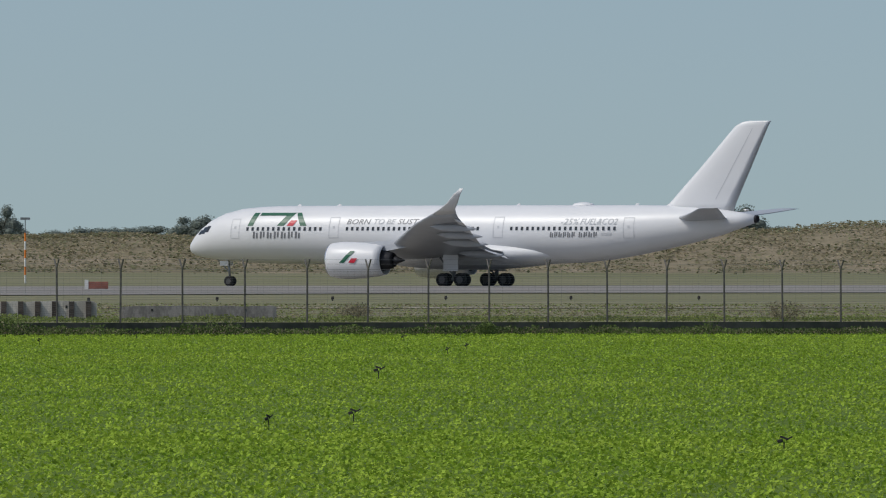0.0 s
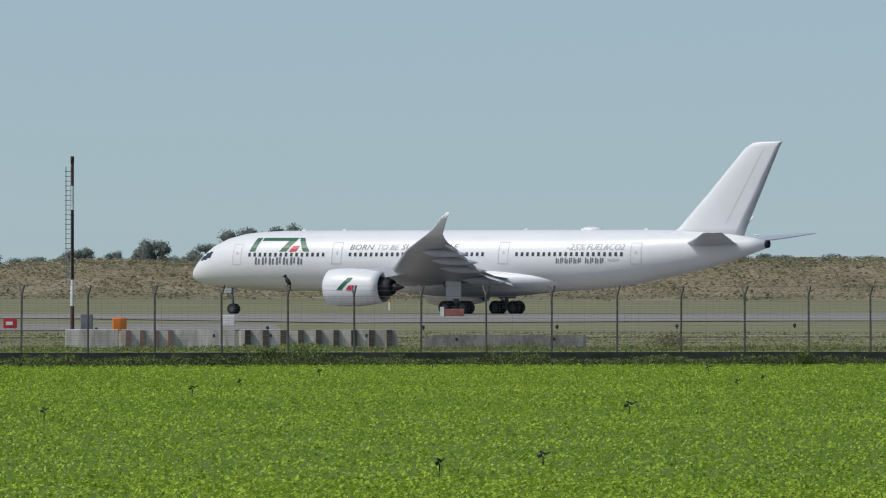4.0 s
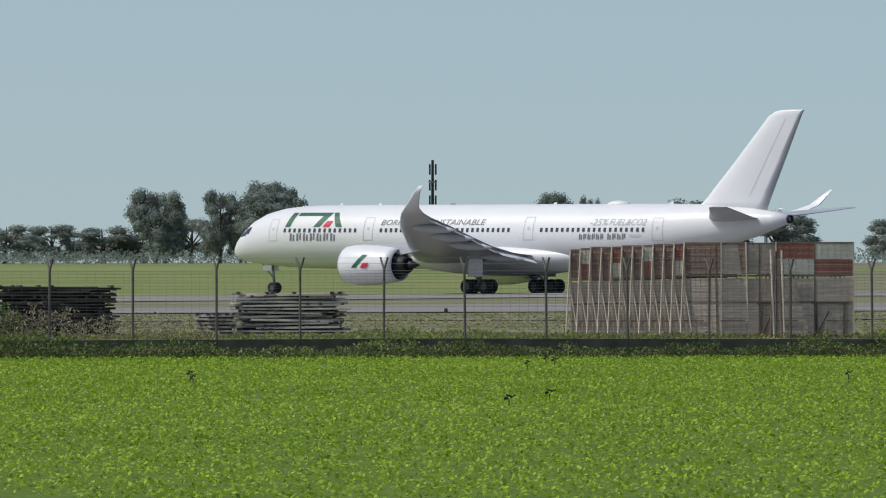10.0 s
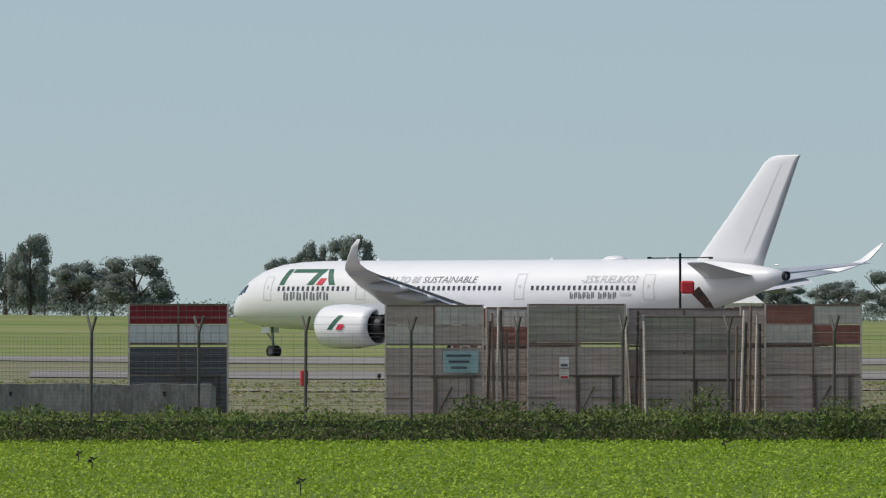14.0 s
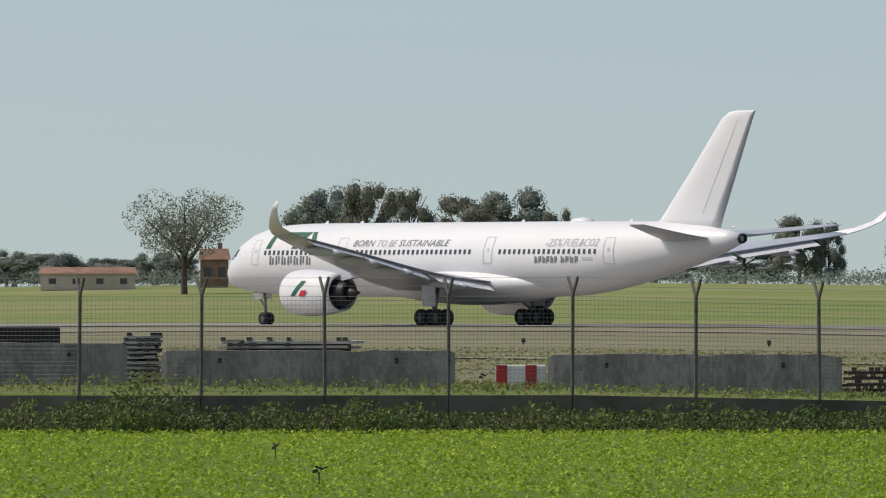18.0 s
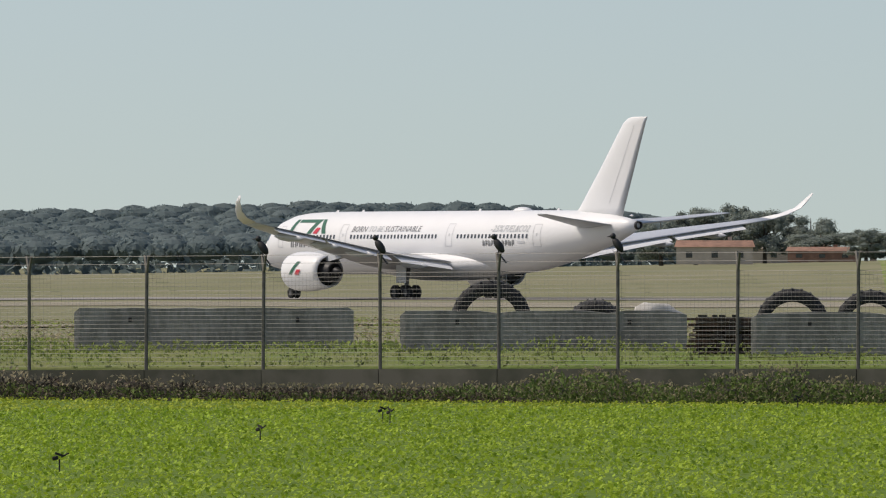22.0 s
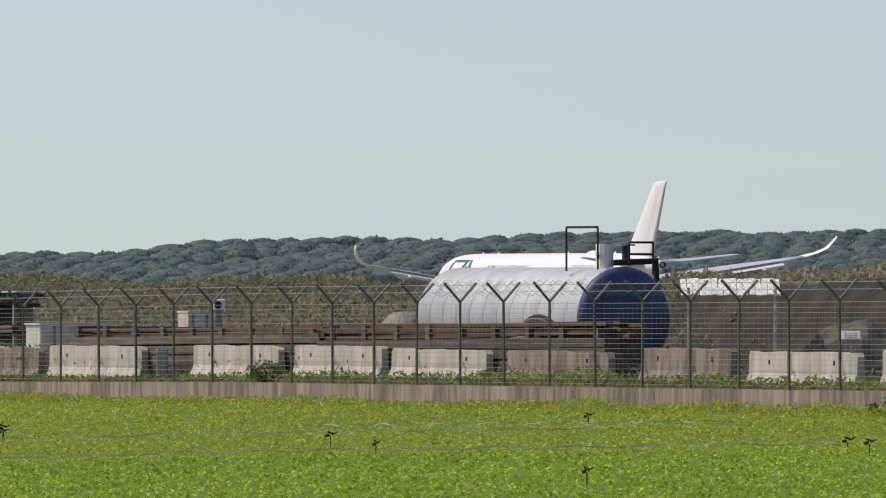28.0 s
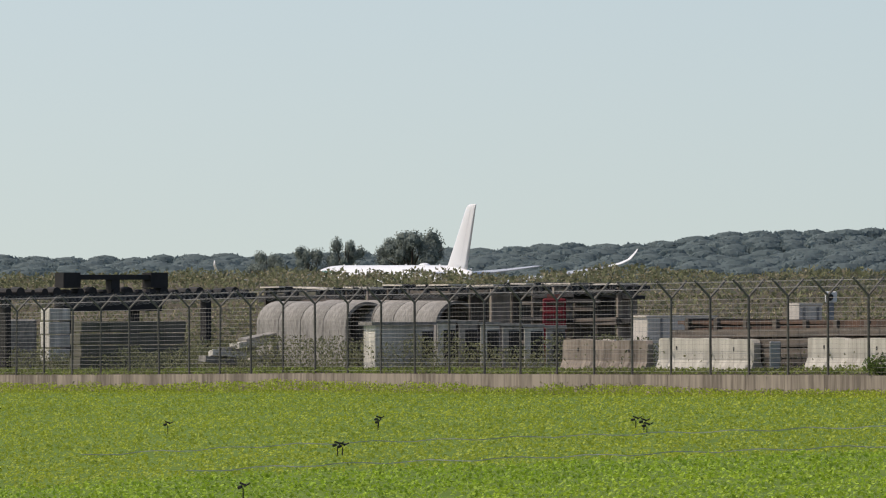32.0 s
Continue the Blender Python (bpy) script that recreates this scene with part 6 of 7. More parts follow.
def tree_mesh(kind, k):
    """Trunk with limbs, and a crown of loose leaves in uneven clumps; about one unit wide and high."""
    if (kind, k) in tree_meshes:
        return tree_meshes[kind, k]
    rng = np.random.default_rng(100 * k + len(kind))
    bm = bmesh.new()
    rod(bm, (0, 0, 0), (0.01, 0, 0.45), 0.035, 7, 0.022)
    limbs = []
    nl = 7 if kind != "bare" else 16
    for i in range(nl):
        a = 2 * math.pi * i / nl + rng.uniform(-0.3, 0.3)
        z0 = rng.uniform(0.25, 0.5)
        r = rng.uniform(0.2, 0.42)
        e = (r * math.cos(a), r * math.sin(a), rng.uniform(0.55, 0.92))
        rod(bm, (0, 0, z0), e, 0.014, 5, 0.004)
        limbs.append(e)
    rod(bm, (0.01, 0, 0.45), (0.02, 0, 0.9), 0.02, 5, 0.004)
    trunk = finish(bm, "trunk", "bark")
    if kind == "pine":
        cs = [(np.array([rng.uniform(-0.36, 0.36), rng.uniform(-0.36, 0.36), rng.uniform(0.68, 0.82)]), np.array([0.2, 0.2, 0.13])) for _ in range(12)]
        n, s = 300, 0.022
    elif kind == "bare":
        cs = [(np.array(e) * np.array([1, 1, 1]), np.array([0.21, 0.21, 0.17])) for e in limbs]
        n, s = 520, 0.0125
    else:
        cs = []
        for i in range(42):
            a = rng.uniform(0, 2 * math.pi)
            z = rng.uniform(0.16, 0.86)
            r = 0.40 * math.sqrt(max(0.05, 1 - ((z - 0.45) / 0.55) ** 2)) * rng.uniform(0.5, 1.0)
            q = rng.uniform(0.085, 0.15)
            cs.append((np.array([r * math.cos(a), r * math.sin(a), z]), np.array([q, q, q * rng.uniform(0.7, 1.0)])))
        n, s = (190, 0.0155) if kind == "leaf" else (170, 0.0145)
    qs = []
    for c, r in cs:
        if kind != "bare":
            qs.append(hull_quads(c, r * 0.66, 8, 4))
        v = rng.normal(size=(n, 3))
        v /= np.linalg.norm(v, axis=1)[:, None]
        p = c + v * r * (rng.uniform(0.3, 1.0, size=(n, 1)) ** 0.45) * 1.1
        p[:, 2] = np.maximum(p[:, 2], 0.03)
        qs.append(leaf_quads(rng, p, rng.uniform(0.6, 1.3, n) * s) if kind == "bare" else shell_quads(rng, v, p, rng.uniform(0.6, 1.3, n) * s, 0.4))
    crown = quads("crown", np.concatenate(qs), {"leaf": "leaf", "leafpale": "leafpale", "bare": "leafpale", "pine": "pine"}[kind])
    tree_meshes[kind, k] = trunk, crown
    return trunk, crown


tree_count = [0]
TREE_LABEL = {"leaf": "dark green broadleaf tree at the airfield edge", "leafpale": "greyish thin-leaved tree at the airfield edge", "bare": "tall half-bare tree with spreading branches", "pine": "broad umbrella pine above the wood"}


def tree(kind, az, d, w, top):
    tree_count[0] += 1
    k = tree_count[0] % 5
    trunk, crown = tree_mesh(kind, k)
    base = ground_z(az, d) - 0.15
    h = max(1.5, top - base)
    wide = 0.95 if kind == "bare" else 1.28
    t = new("tree")
    t.matrix_world = at(az, d, base, (tree_count[0] * 77) % 360) @ Matrix.Diagonal((w * wide, w * wide, h * 1.05, 1))
    tagged(t, TREE_LABEL[kind], "tree", "airfield trees")
    part("trunk", trunk, "bark", t)
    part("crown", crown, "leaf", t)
    return t


tree("leaf", 3.08, 1500, 7.0, 9.9)
tree("leaf", 3.33, 1480, 8.6, 12.9)
tree("leaf", 3.60, 1490, 7.2, 12.6)
tree("leaf", 2.76, 1500, 7.0, 12.0)
tree("leaf", 2.14, 1600, 10.7, 8.8)
tree("leaf", -2.94, 1450, 4.5, 10.9)
tree("leaf", -3.19, 1450, 6.1, 12.2)
tree("leaf", 4.58, 1550, 5.6, 9.6)
tree("leaf", 4.37, 1550, 4.2, 9.0)
tree("leaf", 4.13, 1500, 6.4, 10.8)
tree("leaf", 3.79, 1500, 7.5, 10.1)
tree("leaf", -0.98, 1500, 5.5, 10.3)
tree("leaf", -1.38, 1600, 8.2, 9.3)
tree("leaf", -1.81, 1450, 9.9, 11.7)
tree("leaf", 6.44, 1500, 5.3, 10.0)
tree("leaf", 6.20, 1480, 6.1, 11.9)
tree("leaf", 5.94, 1500, 6.6, 9.8)
tree("leaf", 5.64, 1480, 7.8, 9.9)
tree("leaf", 1.53, 1500, 9.7, 10.3)
tree("leaf", 0.92, 1500, 10.4, 11.4)
tree("leaf", 7.36, 1550, 8.6, 9.9)
tree("leaf", 6.93, 1480, 6.3, 12.0)
tree("leaf", 6.65, 1500, 7.5, 11.0)
tree("leaf", 6.31, 1450, 8.5, 12.5)
tree("leaf", 9.32, 1500, 6.2, 12.3)
tree("leaf", 9.06, 1500, 7.0, 11.4)
tree("leaf", 8.91, 1450, 6.8, 8.0)
tree("leaf", 8.52, 1480, 10.6, 10.9)
tree("leaf", 8.05, 1480, 11.7, 10.7)
tree("leaf", 11.21, 1500, 5.3, 12.9)
tree("leaf", 11.00, 1450, 11.6, 13.7)
tree("leaf", 10.73, 1600, 2.8, 8.9)
tree("leafpale", 10.57, 1500, 6.1, 8.5)
tree("leaf", 10.30, 1500, 7.0, 10.6)
tree("leaf", 10.09, 1480, 6.2, 11.5)
tree("leafpale", 9.85, 1500, 5.1, 10.3)
tree("leaf", 9.36, 1600, 6.5, 13.1)
tree("leaf", 5.74, 1500, 7.7, 10.3)
tree("leaf", 13.48, 1500, 5.1, 9.6)
tree("leafpale", 13.30, 1500, 6.6, 11.1)
tree("leaf", 13.00, 1480, 9.7, 11.2)
tree("leaf", 12.76, 1500, 5.1, 10.5)
tree("leaf", 11.33, 1500, 6.4, 14.2)
tree("leaf", 11.06, 1500, 8.6, 15.4)
tree("leaf", 11.65, 1700, 6.8, 15.4)
tree("leaf", 9.35, 1500, 6.4, 13.9)
tree("leaf", 9.15, 1500, 3.8, 13.1)
tree("leaf", 8.95, 1480, 7.2, 11.7)
tree("leaf", 8.55, 1480, 10.8, 12.5)
tree("leaf", 14.92, 1500, 9.1, 11.7)
tree("leaf", 14.37, 1600, 4.5, 8.9)
tree("leaf", 11.71, 1480, 8.7, 14.1)
tree("leaf", 10.98, 1480, 7.9, 15.3)
tree("leaf", 19.55, 1500, 4.6, 8.9)
tree("leaf", 19.28, 1400, 8.5, 6.8)
tree("leaf", 19.04, 1480, 8.2, 11.1)
tree("leaf", 18.71, 1450, 8.0, 12.9)
tree("leaf", 18.49, 1500, 4.0, 8.9)
tree("leaf", 18.32, 1500, 5.6, 9.9)
tree("leaf", 18.11, 1500, 7.1, 10.6)
tree("leaf", 17.15, 1500, 5.8, 12.2)
tree("leaf", 16.97, 1500, 5.4, 14.3)
tree("leaf", 16.76, 1500, 7.1, 15.5)
tree("leafpale", 22.01, 1450, 7.0, 12.5)
tree("leaf", 21.79, 1480, 8.8, 9.5)
tree("leaf", 21.45, 1500, 13.0, 9.0)
tree("leafpale", 20.65, 1500, 7.3, 14.0)
tree("leaf", 20.49, 1500, 4.1, 13.1)
tree("leaf", 20.03, 1500, 6.5, 15.1)
tree("leaf", 19.68, 1550, 10.1, 13.4)
tree("leaf", 18.57, 1420, 6.1, 14.9)
tree("leaf", 18.30, 1480, 8.8, 11.3)
tree("leaf", 17.98, 1450, 10.0, 12.1)
tree("leafpale", 23.03, 1380, 7.4, 17.6)
tree("leafpale", 22.80, 1400, 7.2, 17.3)
tree("leafpale", 22.48, 1400, 10.2, 16.0)
tree("leaf", 22.25, 1420, 12.3, 17.0)
tree("leafpale", 22.00, 1400, 4.9, 14.3)
tree("leaf", 19.53, 1450, 4.1, 14.3)
tree("leaf", 19.40, 1450, 5.5, 10.0)
tree("leaf", 19.14, 1350, 8.7, 9.3)
tree("leaf", 18.90, 1400, 6.4, 14.1)
tree("bare", 24.02, 1250, 12.6, 14.2)
tree("leaf", 23.27, 1450, 9.4, 17.6)
tree("leaf", 24.66, 1550, 5.0, 7.8)
tree("leaf", 24.43, 1600, 9.6, 8.1)
tree("leaf", 24.19, 1550, 6.3, 9.0)
tree("leaf", 20.96, 1600, 15.6, 9.7)
tree("leaf", 26.07, 1500, 6.5, 8.1)
tree("leaf", 25.37, 1500, 6.9, 8.7)
tree("leaf", 25.20, 1500, 4.9, 9.2)
tree("leaf", 27.19, 1600, 7.8, 10.0)
tree("leaf", 27.00, 1600, 7.8, 11.8)
tree("leaf", 26.81, 1600, 6.1, 10.9)
tree("leaf", 26.62, 1600, 7.8, 11.4)
tree("leaf", 24.47, 1600, 6.1, 8.3)
tree("leaf", 24.08, 1500, 6.5, 8.4)
tree("leaf", 28.82, 1650, 7.2, 8.4)
tree("leaf", 28.63, 1650, 9.0, 9.8)
tree("leaf", 28.42, 1650, 7.2, 8.4)
tree("leaf", 28.22, 1650, 8.1, 8.9)
tree("leaf", 28.02, 1600, 7.4, 11.0)
tree("leaf", 25.23, 1550, 6.9, 8.7)
tree("leaf", 25.01, 1550, 6.7, 9.3)
tree("leaf", 24.79, 1500, 8.8, 8.7)
tree("leaf", 26.97, 1700, 5.5, 11.3)
tree("leaf", 26.79, 1700, 8.3, 12.8)
tree("leaf", 26.57, 1700, 8.3, 11.8)
tree("leaf", 26.36, 1700, 8.3, 10.9)
tree("leaf", 39.04, 1900, 10.5, 11.2)
tree("leaf", 39.12, 1905, 8.0, 9.6)
tree("leaf", 39.42, 1900, 7.0, 9.4)
tree("leaf", 39.62, 1900, 6.5, 8.0)
tree("leaf", 39.85, 1900, 7.0, 7.0)

# a thin belt of farther trees that closes the gaps
belt = random.Random(3)
for a0, a1, lo, hi in ((-4.0, 5.4, 7.6, 9.2), (11.5, 16.6, 8.0, 11.5), (24.2, 26.6, 7.0, 8.6)):
    az = a0
    while az < a1:
        tree("leaf", az, belt.uniform(1560, 1660), belt.uniform(8, 13), belt.uniform(lo, hi))
        az += belt.uniform(0.22, 0.4)

# low hedge line in front of the far trees
rng = np.random.default_rng(5)
hp_ = []
for i in range(3600):
    az = rng.uniform(-8, 25)
    d = 1440 + rng.uniform(-30, 120)
    n = 26
    q = np.array(P(az, d, ground_z(az, d)))
    q = q + rng.normal(size=(n, 3)) * np.array([1.3, 1.3, 0.5]) + np.array([0, 0, rng.uniform(0.2, 1.5)])
    hp_.append(leaf_quads(rng, q, rng.uniform(0.12, 0.28, n)))
# the hedge shares the leaf colour that has haze mixed in
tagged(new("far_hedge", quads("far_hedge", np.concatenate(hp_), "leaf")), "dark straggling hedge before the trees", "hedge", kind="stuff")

# ---- pine wood on the horizon ----
WOOD_AZ, WOOD_TOP = [26.6, 27.2, 28.5, 30, 31, 33, 35, 36, 37, 38, 39, 40, 41, 42, 46], [7, 12.5, 14.6, 13.9, 13.0, 12.6, 12.3, 11.6, 10.6, 9.0, 7.6, 6.7, 6.2, 6.8, 6.0]
rng = np.random.default_rng(8)
wq = []
for row in range(11):
    d = 1750 + row * 42
    az = 26.6
    while az < 47:
        dd = d + rng.uniform(-18, 18)
        top = 2.9 + (interp(az, WOOD_AZ, WOOD_TOP) - 2.9) * (dd - 62) / 1838
        g = ground_z(az, 1800)
        wave = 1.0 + 0.10 * noise.noise(Vector((az * 1.6, row * 0.3, 2.0))) + 0.05 * noise.noise(Vector((az * 6, row, 9.0)))
        tz = g + (top - g) * wave * (0.55 + 0.45 * min(1, row / 9))
        r = rng.uniform(3.6, 5.6)
        n = 190
        v = rng.normal(size=(n, 3))
        v /= np.linalg.norm(v, axis=1)[:, None]
        v[:, 2] = np.abs(v[:, 2]) - 0.25
        c = np.array(P(az, dd, tz - 2.4))
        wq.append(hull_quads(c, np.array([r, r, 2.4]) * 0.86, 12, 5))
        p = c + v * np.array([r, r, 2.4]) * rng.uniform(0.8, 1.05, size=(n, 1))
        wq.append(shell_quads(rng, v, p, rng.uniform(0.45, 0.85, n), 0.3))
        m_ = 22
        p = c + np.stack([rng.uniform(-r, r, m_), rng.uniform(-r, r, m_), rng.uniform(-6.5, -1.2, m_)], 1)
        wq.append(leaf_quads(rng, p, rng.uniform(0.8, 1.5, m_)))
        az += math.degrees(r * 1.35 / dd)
# the wood's blue-grey haze lies in the needle colour
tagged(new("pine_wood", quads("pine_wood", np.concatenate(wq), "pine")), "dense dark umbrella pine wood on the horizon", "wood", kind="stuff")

# ---- crop, verge weeds, scrub ----
rng = np.random.default_rng(11)


def crop(name, label, mat, n, pick, size, tall):
    az, d, keep = pick(n)
    az, d = az[keep], d[keep]
    fd = np.array([fence_line_d(a) for a in np.linspace(-8, 47, 1101)])
    fdd = np.interp(az, np.linspace(-8, 47, 1101), fd)
    ok = d < fdd - 1.6
    az, d = az[ok], d[ok]
    zz = np.array([ground_z(a, r) for a, r in zip(az[::40], d[::40])])
    lowz = np.array([ground_z(a, 250) for a in np.linspace(-8, 47, 221)])
    z = np.interp(az, np.linspace(-8, 47, 221), lowz)
    u = np.clip((d - 20) / 150, 0, 1)
    u = u * u * (3 - 2 * u)
    z = z * u - 0.6 * (1 - u)
    a = np.radians(az)
    base = np.stack([-np.sin(a) * d, np.cos(a) * d, z], 1)
    out = []
    for k in range(3):
        s = size * rng.uniform(0.6, 1.35, len(az))
        off = rng.normal(size=(len(az), 3)) * np.array([0.07, 0.07, 0.0])
        off[:, 2] = tall * rng.uniform(0.15, 1.0, len(az))
        out.append(shell_quads(rng, np.tile((0.0, 0.0, 1.0), (len(az), 1)), base + off, s, 0.62))
    return tagged(new(name, quads(name, np.concatenate(out), mat)), label, "crop", kind="stuff")


def pick_main(n):
    az = rng.uniform(-9, 46, n)
    rmin = np.interp(az, [-6, 3, 6, 9, 12, 14.5, 16.5, 46], [8, 10, 50, 70, 85, 120, 160, 170])
    rmax = np.interp(az, [-6, 23, 25, 30, 34, 46], [420, 420, 300, 293, 272, 268])
    d = np.sqrt(rng.uniform(0, 1, n) * (330.0 ** 2 - rmin ** 2) + rmin ** 2)
    k = n // 12
    x, y = rng.uniform(-30, 16, k), rng.uniform(4, 70, k)
    az[:k], d[:k] = np.degrees(np.arctan2(-x, y)), np.hypot(x, y)
    return az, d, d < rmax + rng.normal(size=n) * 1.5


def pick_far(n):
    az = rng.uniform(22, 46, n)
    rmax = np.interp(az, [22, 25, 30, 34, 46], [420, 300, 293, 272, 268])
    d = rng.uniform(260, 480, n)
    return az, d, d > rmax + rng.normal(size=n) * 1.5


def pick_ends(n):
    az, d, k = pick_main(n)
    return az, d, k & (np.abs(az + rng.normal(size=n) * 1.2 - 23.5) > 7.0)


def pick_middle(n):
    az, d, k = pick_main(n)
    return az, d, k & (np.abs(az + rng.normal(size=n) * 1.2 - 23.5) < 7.0)


crop("field_crop", "bright green low leafy crop covering the field", "crop", 350000, pick_ends, 0.042, 0.12)
crop("field_crop_middle", "light green low leafy crop covering the field", "crop3", 320000, pick_middle, 0.043, 0.12)
crop("field_crop_margin", "yellow-green sparse crop along the field margin", "crop2", 150000, pick_far, 0.042, 0.08)


def weeds(name, label, mat, rows, per_m, size, stray=0.03):
    """Clumps along a line: rows of (az, near offset, far offset, height)."""
    A = [r[0] for r in rows]
    out = []
    az = A[0]
    while az < A[-1]:
        fd = fence_line_d(az)
        lo, hi, h = (interp(az, A, [r[k] for r in rows]) for k in (1, 2, 3))
        h *= max(0.75, 0.95 + 0.8 * noise.noise(Vector((az * 2.3, 1.7, 0.3))) + 0.6 * noise.noise(Vector((az * 9.1, 4.1, 0.3))))
        n = max(3, int(per_m * 0.4 * (0.4 + h)))
        d = fd + rng.uniform(lo, hi, n)
        so = np.linspace(lo, hi, 6)
        g = np.interp(d - fd, so, [ground_z(az, fd + o) for o in so])
        a = np.radians(az + rng.normal(size=n) * stray)
        p = np.stack([-np.sin(a) * d, np.cos(a) * d, g + rng.uniform(0, 1, n) ** 1.3 * h], 1)
        out.append(leaf_quads(rng, p, size * rng.uniform(0.5, 1.4, n), up=0.3))
        az += math.degrees(0.4 / fd)
    return tagged(new(name, quads(name, np.concatenate(out), mat)), label, "weeds", kind="stuff")


weeds("verge_weeds", "dark green tangled weeds along the wall", "weed", [(-7, -2.4, -0.3, 0.38), (3, -2.4, -0.3, 0.45), (6, -2.4, -0.3, 0.52), (9, -2.4, -0.3, 0.5), (11, -2.6, -0.3, 0.42), (12, -2.6, -0.3, 0.6), (13.5, -2.8, -0.3, 0.95), (16.5, -2.8, -0.3, 0.85), (18, -2.5, -0.3, 0.75),
      (21, -2.6, -0.3, 0.68), (24.5, -2.8, -0.3, 0.66), (26, -2.4, -0.3, 0.5), (28.3, -2.4, -0.3, 0.5), (28.8, -2.4, -0.3, 0.3), (30.2, -2.4, -0.3, 0.3), (31, -2.4, -0.3, 0.5), (32.6, -2.4, -0.3, 0.62), (33.2, -2.6, -0.3, 0.85), (33.75, -2.6, -0.3, 0.75), (34.0, -2.6, -0.3, 0.3)], 560, 0.055)
weeds("edge_grass", "yellow-green grass and low weeds below the wall", "crop2", [(33.7, -5.0, -0.3, 0.3), (34.6, -6.0, -0.3, 0.28), (36, -6, -1.0, 0.2), (38, -6, -1.0, 0.22), (39.5, -7, -0.6, 0.34), (44, -7, -0.6, 0.34)], 700, 0.045)
weeds("edge_straw", "dry straw-coloured weeds below the wall", "scrub", [(34.2, -4.0, -0.3, 0.22), (37, -4, -0.3, 0.2), (38.6, -5, -0.3, 0.3), (44, -5, -0.3, 0.35)], 260, 0.045)
weeds("grass_tufts", "rough green grass tufts behind the fence", "blade", [(-7, 0.5, 9, 0.2), (9, 0.5, 9, 0.22), (18, 0.5, 10, 0.2), (24, 0.5, 14, 0.22), (31, 0.5, 16, 0.28), (33.3, 0.5, 16, 0.28), (33.6, 0.5, 3, 0.2), (35.0, 0.4, 3, 0.28), (36, 0.4, 3, 0.24), (36.6, 0.4, 3, 0.14), (38, 0.4, 3, 0.14), (45, 0.4, 3, 0.2)], 600, 0.06)
weeds("mound_grass", "olive and straw grass covering the earth mound", "drygrass", [(31.5, 14, 70, 0.16), (32.6, 14, 70, 0.22), (32.95, 40, 66, 0.2)], 6500, 0.055, 0.14)
weeds("mound_brush", "grey-brown brush on the mound's lower slope", "scrub", [(31.2, 14, 34, 0.2), (32.4, 14, 36, 0.25), (33.1, 14, 30, 0.25)], 700, 0.05, 0.14)
weeds("mound_green", "low green grass at the mound's foot", "blade", [(31.0, 3, 14, 0.2), (33.0, 3, 13, 0.22), (33.2, 3, 8, 0.2)], 900, 0.05)
weeds("dry_verge", "brown dry weeds along the wall", "scrub", [(-7, -2.0, -0.3, 0.35), (10, -2.0, -0.3, 0.4), (19, -2.0, -0.3, 0.4), (26, -2.2, -0.3, 0.6), (30.5, -2.2, -0.3, 0.6), (33.2, -2.0, -0.3, 0.4)], 260, 0.05)
weeds("dead_stalks", "dark brown dead stalks on the soil below the wall", "twig", [(28.0, -2.6, -0.3, 0.1), (28.5, -2.6, -0.3, 0.42), (30.2, -2.6, -0.3, 0.48), (30.9, -2.6, -0.3, 0.15)], 620, 0.05)
weeds("verge_grass", "fresh green grass and broad leaves below the wall", "crop2", [(30.3, -2.6, -0.6, 0.05), (30.8, -2.7, -0.6, 0.3), (31.5, -2.7, -0.6, 0.4), (32.6, -2.7, -0.6, 0.34), (33.0, -2.7, -0.6, 0.05)], 240, 0.05)
weeds("dry_scrub", "dry brown scrub by the stacked boards", "scrub", [(11.5, 1, 5, 0.3), (12.0, 1, 5, 0.9), (13.4, 1, 6, 0.9), (14.0, 1, 5, 0.3)], 360, 0.05)
weeds("dry_grass", "thin dry grass along the runway shoulder", "scrub", [(-7, 10, 90, 0.15), (30, 10, 90, 0.18), (31, 12, 60, 0.3)], 200, 0.04)
weeds("bank_scrub", "straggling scrub on the earth bank", "scrub", [(33.4, 30, 75, 0.45), (38, 28, 72, 0.5), (46, 28, 72, 0.55)], 450, 0.085)
weeds("bank_brush", "olive brush on the earth bank", "brush", [(34.5, 34, 70, 0.3), (35.2, 16, 70, 0.5), (38, 16, 70, 0.55), (46, 16, 70, 0.6)], 1200, 0.095)
weeds("sparse_scrub", "sparse brown scrub on dark earth", "scrub", [(33.0, 46, 72, 0.3), (33.6, 46, 72, 0.35), (34.7, 46, 72, 0.4)], 420, 0.075, 0.12)
weeds("yard_brush", "grey-green brush among the yard's things", "brush", [(33.4, 4, 14, 0.3), (34.6, 4, 18, 0.5), (36, 3, 12, 0.4), (37.8, 3, 11, 0.7), (38.6, 3, 10, 1.05), (39.5, 3, 10, 1.0), (41.5, 3, 9, 0.8)], 650, 0.05)


